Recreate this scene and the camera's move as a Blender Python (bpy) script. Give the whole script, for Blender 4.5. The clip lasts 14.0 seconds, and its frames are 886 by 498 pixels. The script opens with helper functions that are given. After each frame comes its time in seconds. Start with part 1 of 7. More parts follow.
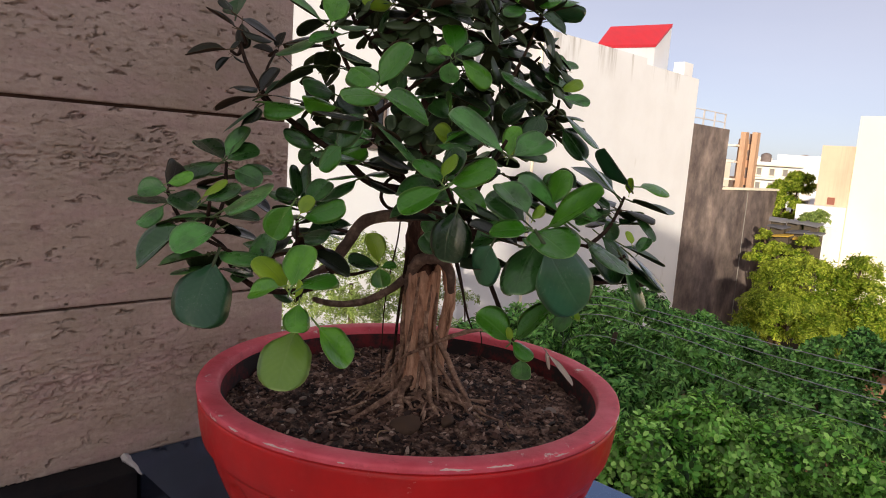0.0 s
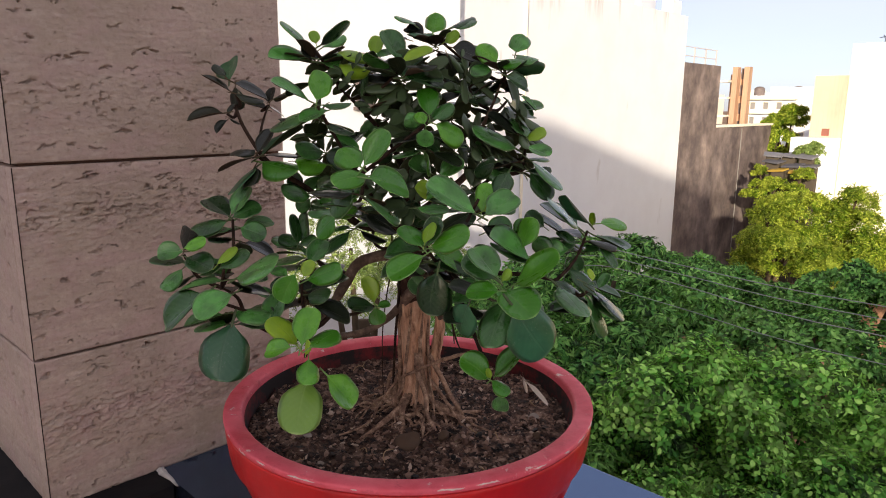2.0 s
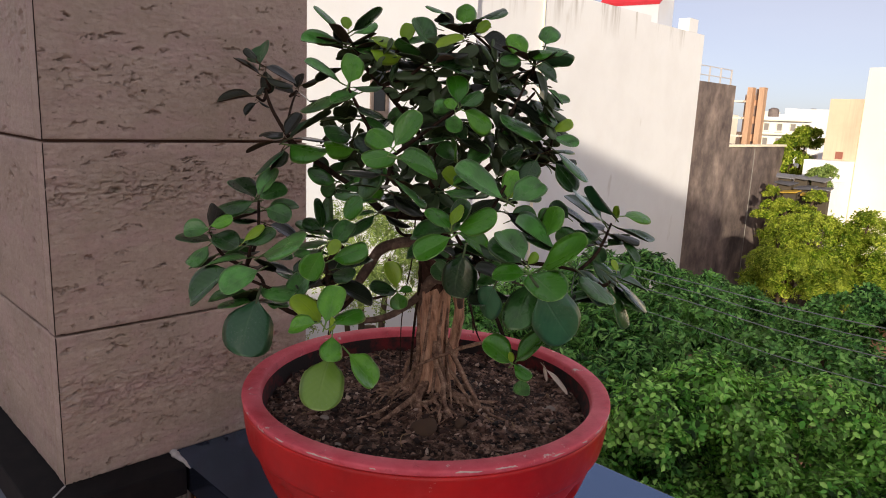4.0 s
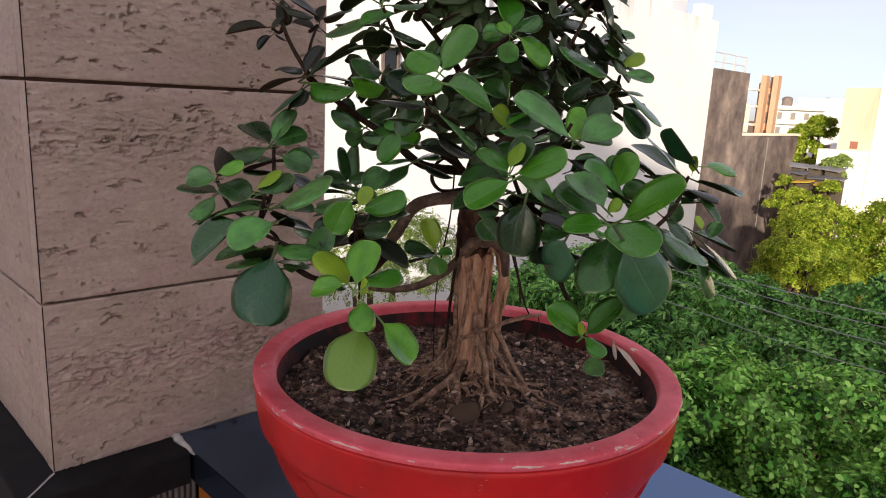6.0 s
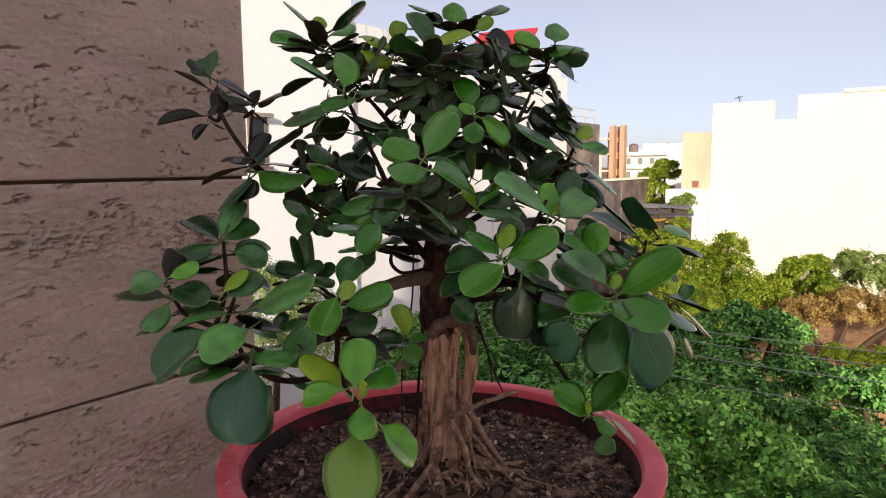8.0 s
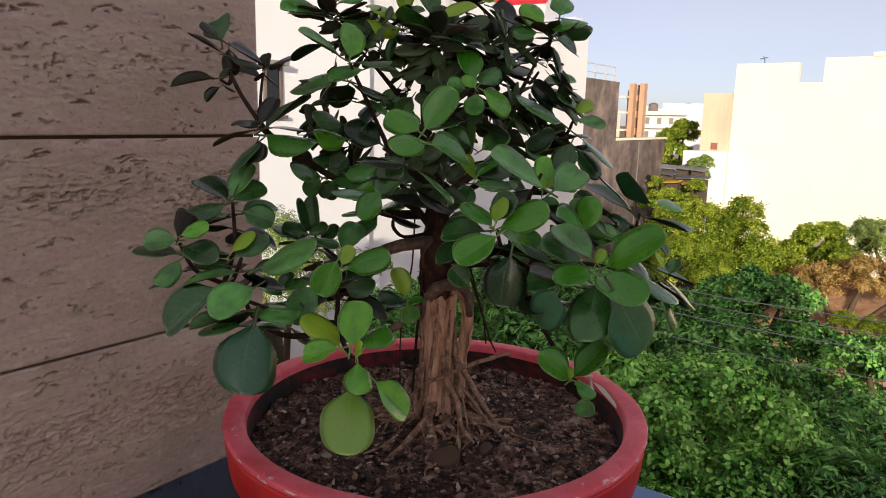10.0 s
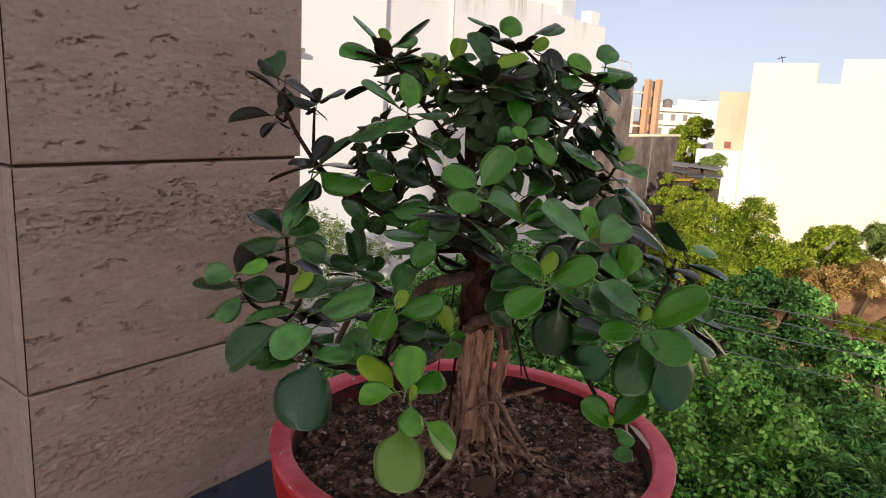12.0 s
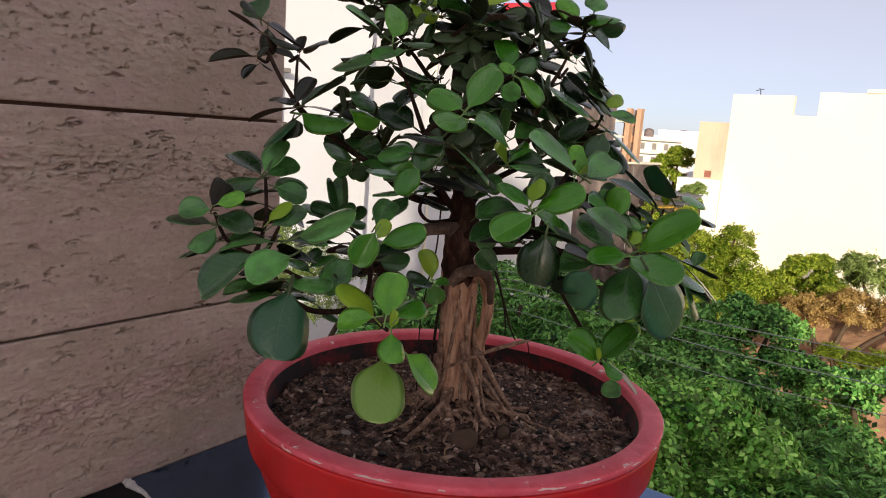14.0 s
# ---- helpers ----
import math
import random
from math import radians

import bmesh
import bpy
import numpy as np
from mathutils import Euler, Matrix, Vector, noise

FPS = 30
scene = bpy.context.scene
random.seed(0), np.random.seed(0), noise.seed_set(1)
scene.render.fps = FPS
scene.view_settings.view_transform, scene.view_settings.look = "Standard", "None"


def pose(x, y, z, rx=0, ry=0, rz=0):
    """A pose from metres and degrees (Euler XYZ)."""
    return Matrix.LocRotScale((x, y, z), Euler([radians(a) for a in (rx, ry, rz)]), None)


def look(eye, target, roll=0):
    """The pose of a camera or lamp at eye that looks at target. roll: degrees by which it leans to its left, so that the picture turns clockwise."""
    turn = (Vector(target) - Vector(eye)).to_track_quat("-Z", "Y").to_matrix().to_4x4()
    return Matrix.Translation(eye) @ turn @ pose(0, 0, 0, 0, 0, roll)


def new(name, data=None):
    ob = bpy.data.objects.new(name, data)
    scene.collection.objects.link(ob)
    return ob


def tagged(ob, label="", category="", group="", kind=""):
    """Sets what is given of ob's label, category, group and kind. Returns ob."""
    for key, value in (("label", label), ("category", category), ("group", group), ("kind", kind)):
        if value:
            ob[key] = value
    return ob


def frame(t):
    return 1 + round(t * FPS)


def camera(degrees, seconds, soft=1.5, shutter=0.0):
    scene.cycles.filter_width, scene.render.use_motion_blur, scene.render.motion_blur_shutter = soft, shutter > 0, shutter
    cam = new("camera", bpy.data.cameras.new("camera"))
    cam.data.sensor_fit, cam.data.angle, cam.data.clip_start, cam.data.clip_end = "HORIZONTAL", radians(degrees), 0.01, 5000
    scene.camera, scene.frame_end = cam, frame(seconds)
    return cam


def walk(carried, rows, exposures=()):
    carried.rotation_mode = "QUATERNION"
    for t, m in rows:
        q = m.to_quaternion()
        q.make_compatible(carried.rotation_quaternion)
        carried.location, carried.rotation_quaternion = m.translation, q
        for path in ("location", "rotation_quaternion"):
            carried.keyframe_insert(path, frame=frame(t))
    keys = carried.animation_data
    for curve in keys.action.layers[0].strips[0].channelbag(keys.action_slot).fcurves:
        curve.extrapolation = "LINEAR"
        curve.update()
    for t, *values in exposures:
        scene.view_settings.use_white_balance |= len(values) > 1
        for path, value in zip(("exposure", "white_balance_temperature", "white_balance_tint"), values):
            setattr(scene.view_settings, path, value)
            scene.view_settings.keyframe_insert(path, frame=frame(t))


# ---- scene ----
# ---- camera and its walk ----
cam = camera(65.4, 14.0, soft=1.0)
PATH = [
    (0, (0.128, -0.032, 0.389), (-1.251, 1.389, 0.11), 4.1),
    (0.5, (0.172, -0.046, 0.391), (-1.266, 1.315, 0.103), 2.3),
    (0.8, (0.166, -0.048, 0.405), (-1.252, 1.302, -0.010), 2.0),
    (1, (0.168, -0.059, 0.431), (-1.231, 1.283, -0.063), 0.7),
    (1.2, (0.165, -0.055, 0.448), (-1.226, 1.240, -0.181), 1.0),
    (1.3, (0.163, -0.054, 0.451), (-1.226, 1.242, -0.180), 0.8),
    (1.5, (0.165, -0.053, 0.467), (-1.229, 1.256, -0.12), -1.2),
    (1.8, (0.169, -0.060, 0.497), (-1.200, 1.317, 0.014), 0.2),
    (2, (0.183, -0.075, 0.488), (-1.173, 1.337, 0.079), 0.5),
    (2.5, (0.193, -0.082, 0.479), (-1.174, 1.329, 0.103), 0.8),
    (2.7, (0.188, -0.088, 0.473), (-1.185, 1.319, 0.105), 1.8),
    (4.8, (0.171, -0.092, 0.461), (-1.216, 1.293, 0.063), 2.7),
    (5, (0.165, -0.087, 0.458), (-1.231, 1.284, 0.044), 2.6),
    (5.5, (0.121, -0.071, 0.433), (-1.266, 1.313, 0.020), 3.5),
    (6, (0.084, -0.044, 0.414), (-1.303, 1.335, -0.004), 2.9),
    (6.5, (0.061, -0.032, 0.413), (-1.350, 1.354, 0.115), 1.7),
    (7, (0.051, -0.034, 0.403), (-1.330, 1.388, 0.137), 2.2),
    (7.2, (0.040, -0.046, 0.405), (-1.314, 1.407, 0.171), 3.2),
    (7.5, (0.015, -0.070, 0.409), (-1.257, 1.457, 0.186), 3.5),
    (8, (0.007, -0.080, 0.430), (-1.134, 1.545, 0.188), -0.4),
    (8.2, (0.012, -0.089, 0.422), (-1.133, 1.533, 0.179), 1.5),
    (10.3, (0.031, -0.094, 0.458), (-1.13, 1.489, 0.074), 1.4),
    (10.5, (0.029, -0.098, 0.471), (-1.139, 1.479, 0.088), 1.4),
    (11, (0.025, -0.114, 0.488), (-1.141, 1.467, 0.111), 1.8),
    (11.5, (0.01, -0.125, 0.496), (-1.156, 1.455, 0.112), 2.6),
    (12, (0.012, -0.128, 0.494), (-1.159, 1.442, 0.091), 3.1),
    (12.5, (0.022, -0.124, 0.48), (-1.15, 1.437, 0.045), 3.3),
    (13, (0.026, -0.122, 0.454), (-1.155, 1.437, 0.037), 3.4),
    (13.5, (0.03, -0.124, 0.43), (-1.132, 1.468, 0.087), 4.0),
    (14, (0.013, -0.123, 0.416), (-1.129, 1.485, 0.087), 4.2),
]
LIGHT = [(0.0, 0.9), (0.5, 0.93), (1.0, 1.15), (1.5, 1.6), (1.8, 1.55), (2.0, 1.2), (2.5, 0.95), (5.0, 0.85), (5.5, 1.03), (6.0, 1.2), (7.0, 1.12), (8.0, 0.97), (11.0, 0.9), (13.0, 0.92), (14.0, 0.95)]
walk(cam, [(t, look(eye, target, roll)) for t, eye, target, roll in PATH], [(t, stops, 7500, 14) for t, stops in LIGHT])

# ---- world, sun, exposure ----
world = bpy.data.worlds.new("evening_sky")
world.use_nodes = True
scene.world = world
wn = world.node_tree.nodes
sky = wn.new("ShaderNodeTexSky")
sky.sky_type = "NISHITA"
sky.sun_disc = False
SUN_EL, SUN_AZ = 12.8, -60.0   # height over the horizon; direction it comes from, counted from +x towards +y
sky.sun_elevation = radians(SUN_EL)
sky.sun_rotation = radians(90 - SUN_AZ)
sky.air_density, sky.dust_density, sky.ozone_density = 0.5, 1.0, 2.5
world.node_tree.links.new(sky.outputs[0], wn["Background"].inputs[0])
wn["Background"].inputs[1].default_value = 0.05
# a faintly streaked veil of high thin cloud over the clear sky
veil = wn.new("ShaderNodeBackground")
vc = wn.new("ShaderNodeTexCoord")
vmap = wn.new("ShaderNodeMapping")
vmap.inputs["Scale"].default_value = (1.0, 1.0, 4.0)
vnoise = wn.new("ShaderNodeTexNoise")
vnoise.inputs["Scale"].default_value, vnoise.inputs["Detail"].default_value = 1.7, 5.0
vramp = wn.new("ShaderNodeValToRGB")
vramp.color_ramp.elements[0].position, vramp.color_ramp.elements[0].color = 0.35, (0.85, 0.83, 0.94, 1)
vramp.color_ramp.elements[1].position, vramp.color_ramp.elements[1].color = 0.68, (0.98, 0.94, 1.0, 1)
for a, b in ((vc.outputs["Generated"], vmap.inputs[0]), (vmap.outputs[0], vnoise.inputs["Vector"]), (vnoise.outputs["Fac"], vramp.inputs[0]), (vramp.outputs[0], veil.inputs[0])):
    world.node_tree.links.new(a, b)
veil.inputs[1].default_value = 0.24
both = wn.new("ShaderNodeAddShader")
world.node_tree.links.new(wn["Background"].outputs[0], both.inputs[0])
world.node_tree.links.new(veil.outputs[0], both.inputs[1])
world.node_tree.links.new(both.outputs[0], wn["World Output"].inputs[0])

sun = new("sun", bpy.data.lights.new("sun", "SUN"))
sun.data.energy, sun.data.angle, sun.data.color = 2.4, radians(0.6), (1.0, 0.945, 0.82)
_d = Vector((math.cos(radians(SUN_AZ)) * math.cos(radians(SUN_EL)), math.sin(radians(SUN_AZ)) * math.cos(radians(SUN_EL)), math.sin(radians(SUN_EL))))
sun.matrix_world = look(_d * 30, (0, 0, 0))

# ---- materials ----
def srgb(r, g, b):
    f = lambda c: (c / 255 / 12.92) if c <= 10.31 else ((c / 255 + 0.055) / 1.055) ** 2.4
    return (f(r), f(g), f(b), 1.0)


class Mat:
    """A small builder round a Principled material."""

    def __init__(self, name, color=(0.5, 0.5, 0.5, 1), rough=0.6, **more):
        self.m = bpy.data.materials.new(name)
        self.m.use_nodes = True
        self.t = self.m.node_tree
        self.p = self.t.nodes["Principled BSDF"]
        self.set("Base Color", color)
        self.set("Roughness", rough)
        for k, v in more.items():
            self.set(k.replace("_", " "), v)
        self._co = None

    def node(self, kind, **inputs):
        n = self.t.nodes.new(kind)
        for k, v in inputs.items():
            self.feed(n, k.replace("_", " "), v)
        return n

    def feed(self, n, key, v):
        s = n.inputs[key]
        if isinstance(v, bpy.types.NodeSocket):
            self.t.links.new(v, s)
        else:
            s.default_value = v

    def set(self, key, v):
        self.feed(self.p, key, v)

    def co(self, scale=(1, 1, 1), rot=(0, 0, 0), kind="Object", shift=None):
        if self._co is None:
            self._co = self.t.nodes.new("ShaderNodeTexCoord")
        n = self.node("ShaderNodeMapping", Vector=self._co.outputs[kind])
        n.inputs["Scale"].default_value = scale
        n.inputs["Rotation"].default_value = rot
        if shift is not None:
            self.t.links.new(shift, n.inputs["Location"])
        return n.outputs[0]

    def noise(self, scale=5.0, detail=4.0, rough=0.55, vec=None, out="Fac", **kw):
        n = self.node("ShaderNodeTexNoise", Scale=scale, Detail=detail, Roughness=rough, **kw)
        self.t.links.new(vec if vec is not None else self.co(), n.inputs["Vector"])
        return n.outputs[out]

    def ramp(self, fac, *stops):
        n = self.t.nodes.new("ShaderNodeValToRGB")
        self.t.links.new(fac, n.inputs[0])
        e = n.color_ramp.elements
        while len(e) < len(stops):
            e.new(0.5)
        for el, (pos, c) in zip(e, stops):
            el.position = pos
            el.color = c if len(c) == 4 else (*c, 1)
        return n.outputs[0]

    def step(self, fac, a, b):
        return self.ramp(fac, (a, (0, 0, 0, 1)), (b, (1, 1, 1, 1)))

    def mix(self, fac, a, b, mode="MIX"):
        n = self.t.nodes.new("ShaderNodeMix")
        n.data_type, n.blend_type = "RGBA", mode
        for s, v in ((n.inputs[0], fac), (n.inputs[6], a), (n.inputs[7], b)):
            if isinstance(v, bpy.types.NodeSocket):
                self.t.links.new(v, s)
            else:
                s.default_value = v
        return n.outputs[2]

    def math(self, op, a, b=0.0):
        n = self.t.nodes.new("ShaderNodeMath")
        n.operation = op
        for s, v in ((n.inputs[0], a), (n.inputs[1], b)):
            if isinstance(v, bpy.types.NodeSocket):
                self.t.links.new(v, s)
            else:
                s.default_value = v
        return n.outputs[0]

    def random(self):
        return self.t.nodes.new("ShaderNodeObjectInfo").outputs["Random"]

    def island(self):
        return self.t.nodes.new("ShaderNodeNewGeometry").outputs["Random Per Island"]

    def bump(self, height, strength=0.3, distance=0.002, normal=None):
        n = self.t.nodes.new("ShaderNodeBump")
        n.inputs["Strength"].default_value = strength
        n.inputs["Distance"].default_value = distance
        self.t.links.new(height, n.inputs["Height"])
        if normal is not None:
            self.t.links.new(normal, n.inputs["Normal"])
        self.t.links.new(n.outputs[0], self.p.inputs["Normal"])
        return n.outputs[0]


    def thin(self, color, share):
        """Lets part of the light through, as a thin leaf does."""
        t = self.node("ShaderNodeBsdfTranslucent", Color=color)
        mx = self.t.nodes.new("ShaderNodeMixShader")
        mx.inputs[0].default_value = share
        self.t.links.new(self.p.outputs[0], mx.inputs[1])
        self.t.links.new(t.outputs[0], mx.inputs[2])
        self.t.links.new(mx.outputs[0], self.t.nodes["Material Output"].inputs["Surface"])


def grey(v):
    return (v, v, v, 1)

# ---- mesh helpers ----
def finish(name, bm, mat, parent=None, label="", smooth=False):
    me = bpy.data.meshes.new(name)
    bmesh.ops.recalc_face_normals(bm, faces=bm.faces)
    bm.to_mesh(me)
    bm.free()
    if smooth:
        me.polygons.foreach_set("use_smooth", [True] * len(me.polygons))
    if mat is not None:
        me.materials.append(mat)
    ob = new(name, me)
    if parent is not None:
        ob.parent = parent
        ob.matrix_parent_inverse = Matrix.Translation(-parent.location)
    if label:
        ob["label"] = label
    return ob


def part(name, bm, mat, parent, label="", smooth=False):
    return finish(name, bm, mat, parent, label, smooth)


def thing(name, label, category, kind="", group="", at=(0, 0, 0)):
    ob = new(name)
    ob.empty_display_size = 0.05
    ob.location = at
    return tagged(ob, label, category, group, kind)


def box(x0, x1, y0, y1, z0, z1, bevel=0.0, bm=None, segments=2):
    own = bmesh.new()
    vs = [own.verts.new((x, y, z)) for x in (x0, x1) for y in (y0, y1) for z in (z0, z1)]
    for f in ((0, 1, 3, 2), (4, 6, 7, 5), (0, 4, 5, 1), (2, 3, 7, 6), (0, 2, 6, 4), (1, 5, 7, 3)):
        own.faces.new([vs[i] for i in f])
    bmesh.ops.recalc_face_normals(own, faces=own.faces)
    if bevel:
        bmesh.ops.bevel(own, geom=own.edges[:], offset=bevel, segments=segments, affect="EDGES", profile=0.6)
    if bm is None:
        return own
    me = bpy.data.meshes.new("tmp")
    own.to_mesh(me)
    own.free()
    bm.from_mesh(me)
    bpy.data.meshes.remove(me)
    return bm


def lathe(profile, segs=96, bm=None):
    """Turns (radius, height) pairs round z; the ends are left open unless their radius is 0."""
    bm = bm or bmesh.new()
    rings = []
    for r, z in profile:
        if r < 1e-6:
            rings.append([bm.verts.new((0, 0, z))])
        else:
            rings.append([bm.verts.new((r * math.cos(2 * math.pi * k / segs), r * math.sin(2 * math.pi * k / segs), z)) for k in range(segs)])
    for a, b in zip(rings, rings[1:]):
        for k in range(segs):
            q = [a[k % len(a)], a[(k + 1) % len(a)], b[(k + 1) % len(b)], b[k % len(b)]]
            q = list(dict.fromkeys(q))
            if len(q) > 2:
                bm.faces.new(q)
    return bm


def tube(points, radii, sides=10, bm=None, lump=0.0, seed=0.0):
    """A tapered, slightly knobbly limb along a smoothed line of points."""
    bm = bm or bmesh.new()
    pts = [Vector(p) for p in points]
    line, rad = [], []
    n = len(pts)
    for i in range(n - 1):
        p0, p1, p2, p3 = pts[max(i - 1, 0)], pts[i], pts[i + 1], pts[min(i + 2, n - 1)]
        steps = 5
        for s in range(steps + (i == n - 2)):
            u = s / steps
            line.append(0.5 * (2 * p1 + (p2 - p0) * u + (2 * p0 - 5 * p1 + 4 * p2 - p3) * u * u + (3 * p1 - p0 - 3 * p2 + p3) * u ** 3))
            rad.append(radii[i] * (1 - u) + radii[i + 1] * u)
    t = (line[1] - line[0]).normalized()
    side = t.orthogonal().normalized()
    rings = []
    for i, p in enumerate(line):
        t = (line[min(i + 1, len(line) - 1)] - line[max(i - 1, 0)]).normalized()
        side = (side - t * side.dot(t)).normalized()
        up = t.cross(side)
        ring = []
        for k in range(sides):
            a = 2 * math.pi * k / sides
            r = rad[i]
            if lump:
                r *= 1 + lump * noise.noise(Vector((math.cos(a) * 1.6 + seed * 7.1, math.sin(a) * 1.6 - seed * 3.3, i * 0.33 + seed)))
            ring.append(bm.verts.new(p + (side * math.cos(a) + up * math.sin(a)) * r))
        rings.append(ring)
    for a, b in zip(rings, rings[1:]):
        for k in range(sides):
            bm.faces.new((a[k], a[(k + 1) % sides], b[(k + 1) % sides], b[k]))
    for ring, s in ((rings[0], -1), (rings[-1], 1)):
        bm.faces.new(ring if s > 0 else ring[::-1])
    return bm

# ---- materials of the setting ----
def travertine():
    m = Mat("travertine", rough=0.6, Specular_IOR_Level=0.4)
    v = m.co()
    bands = m.noise(1.0, 5, 0.6, m.co((3, 3, 34)))
    cloud = m.noise(7.0, 4, 0.55, v)
    fine = m.noise(160, 6, 0.65, v)
    base = m.ramp(bands, (0.25, srgb(158, 138, 128)), (0.5, srgb(184, 164, 152)), (0.75, srgb(204, 187, 175)))
    warm = m.mix(m.math("MULTIPLY", m.step(cloud, 0.38, 0.62), 0.85), base, srgb(162, 146, 130))
    warm = m.mix(m.math("MULTIPLY", m.step(m.noise(13.0, 4, 0.6, m.co((1, 1, 1.8))), 0.48, 0.64), 0.6), warm, srgb(182, 154, 150))
    warm = m.mix(m.math("MULTIPLY", m.step(m.noise(34.0, 5, 0.65, m.co((1, 1, 2.2))), 0.52, 0.68), 0.5), warm, srgb(200, 184, 172))
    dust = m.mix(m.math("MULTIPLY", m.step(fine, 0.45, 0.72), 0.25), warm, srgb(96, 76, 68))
    rnd = m.mix(m.math("MULTIPLY", m.random(), 0.25), dust, srgb(154, 132, 122))
    m.set("Base Color", rnd)
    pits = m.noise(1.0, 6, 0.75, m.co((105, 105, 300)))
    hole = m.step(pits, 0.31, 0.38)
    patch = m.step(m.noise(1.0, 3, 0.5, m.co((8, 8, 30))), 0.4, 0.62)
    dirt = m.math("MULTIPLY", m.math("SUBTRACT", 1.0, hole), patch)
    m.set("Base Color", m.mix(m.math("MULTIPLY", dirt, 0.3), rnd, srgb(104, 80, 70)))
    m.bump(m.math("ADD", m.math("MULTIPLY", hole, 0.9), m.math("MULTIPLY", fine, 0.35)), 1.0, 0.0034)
    return m.m


def granite():
    # blue specular tint and raised IOR put a bluer sky's reflection into the stone
    m = Mat("polished_granite", rough=0.1, IOR=3.6, Specular_Tint=(0.38, 0.6, 1.0, 1))
    v = m.co()
    c = m.ramp(m.noise(420, 3, 0.6, v), (0.35, srgb(14, 15, 20)), (0.62, srgb(26, 29, 38)), (0.8, srgb(50, 54, 66)))
    dust = m.noise(11, 6, 0.7, v)
    m.set("Base Color", m.mix(m.math("MULTIPLY", m.step(dust, 0.55, 0.8), 0.15), c, srgb(74, 70, 68)))
    m.set("Roughness", m.ramp(dust, (0.3, grey(0.13)), (0.75, grey(0.26))))
    m.bump(m.noise(260, 3, 0.6, v), 0.04, 0.001)
    return m.m


def wood():
    m = Mat("varnished_wood", rough=0.32)
    g = m.noise(1.0, 6, 0.6, m.co((60, 60, 5)))
    f = m.noise(1.0, 3, 0.6, m.co((260, 260, 14)))
    c = m.ramp(g, (0.3, srgb(140, 74, 24)), (0.55, srgb(190, 112, 42)), (0.8, srgb(212, 138, 62)))
    m.set("Base Color", m.mix(m.math("MULTIPLY", f, 0.35), c, srgb(110, 56, 18)))
    m.bump(f, 0.15, 0.0006)
    return m.m


def plain(name, color, rough=0.6, scale=12.0, amount=0.25, dark=(0.05, 0.045, 0.04, 1), metal=0.0, bumps=0.1):
    m = Mat(name, rough=rough, Metallic=metal, Specular_IOR_Level=0.5 if rough < 0.7 else 0.2)
    n = m.noise(scale, 6, 0.65)
    m.set("Base Color", m.mix(m.math("MULTIPLY", m.step(n, 0.4, 0.8), amount), color, dark))
    m.bump(m.noise(scale * 14, 4, 0.6), bumps, 0.002)
    return m.m


def facade(name, color, stain, streak=0.5, scale=0.35, long=0.09):
    m = Mat(name, rough=0.85, Specular_IOR_Level=0.2)
    big = m.noise(scale, 5, 0.6)
    run = m.noise(1.0, 6, 0.7, m.co((1.6, 1.6, long)))
    c = m.mix(m.math("MULTIPLY", m.step(big, 0.42, 0.75), 0.35), color, stain)
    c = m.mix(m.math("MULTIPLY", m.step(run, 0.5, 0.72), streak), c, stain)
    m.set("Base Color", c)
    m.bump(m.noise(9, 5, 0.6), 0.2, 0.02)
    return m.m


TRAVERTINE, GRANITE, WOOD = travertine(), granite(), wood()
HONED = plain("honed_granite", srgb(18, 18, 21), 0.72, 30, 0.25, srgb(56, 52, 50))
GROUT = plain("white_grout", srgb(190, 186, 184), 0.8, 90, 0.4)
CEMENT = plain("grey_render", srgb(150, 146, 142), 0.85, 4, 0.4)
FLUTE = plain("grey_flutes", srgb(104, 102, 102), 0.5, 60, 0.3)
STEEL = plain("blue_grey_paint", srgb(92, 102, 120), 0.35, 16, 0.3)

# ---- stone pillar with open-pored panels ----
FACE_X, SIDE_Y, END_Y = -0.72, 0.152, 0.515
COURSES = (-0.020, 0.178, 0.415, 0.652, 0.889, 1.126, 1.363, 1.6, 1.837, 2.074)


def lattice(rng, X, Z, fx, fz):
    """Smooth value noise over a grid of points, fx by fz cells to the metre."""
    u, w = X[:, 0] * fx, Z[0] * fz
    G = rng.random((int(u[-1]) + 3, int(w[-1]) + 3))
    i, k = u.astype(int), w.astype(int)
    a, b = u - i, w - k
    a, b = (a * a * (3 - 2 * a))[:, None], (b * b * (3 - 2 * b))[None]
    g = lambda di, dk: G[np.ix_(i + di, k + dk)]
    return g(0, 0) * (1 - a) * (1 - b) + g(1, 0) * a * (1 - b) + g(0, 1) * (1 - a) * b + g(1, 1) * a * b


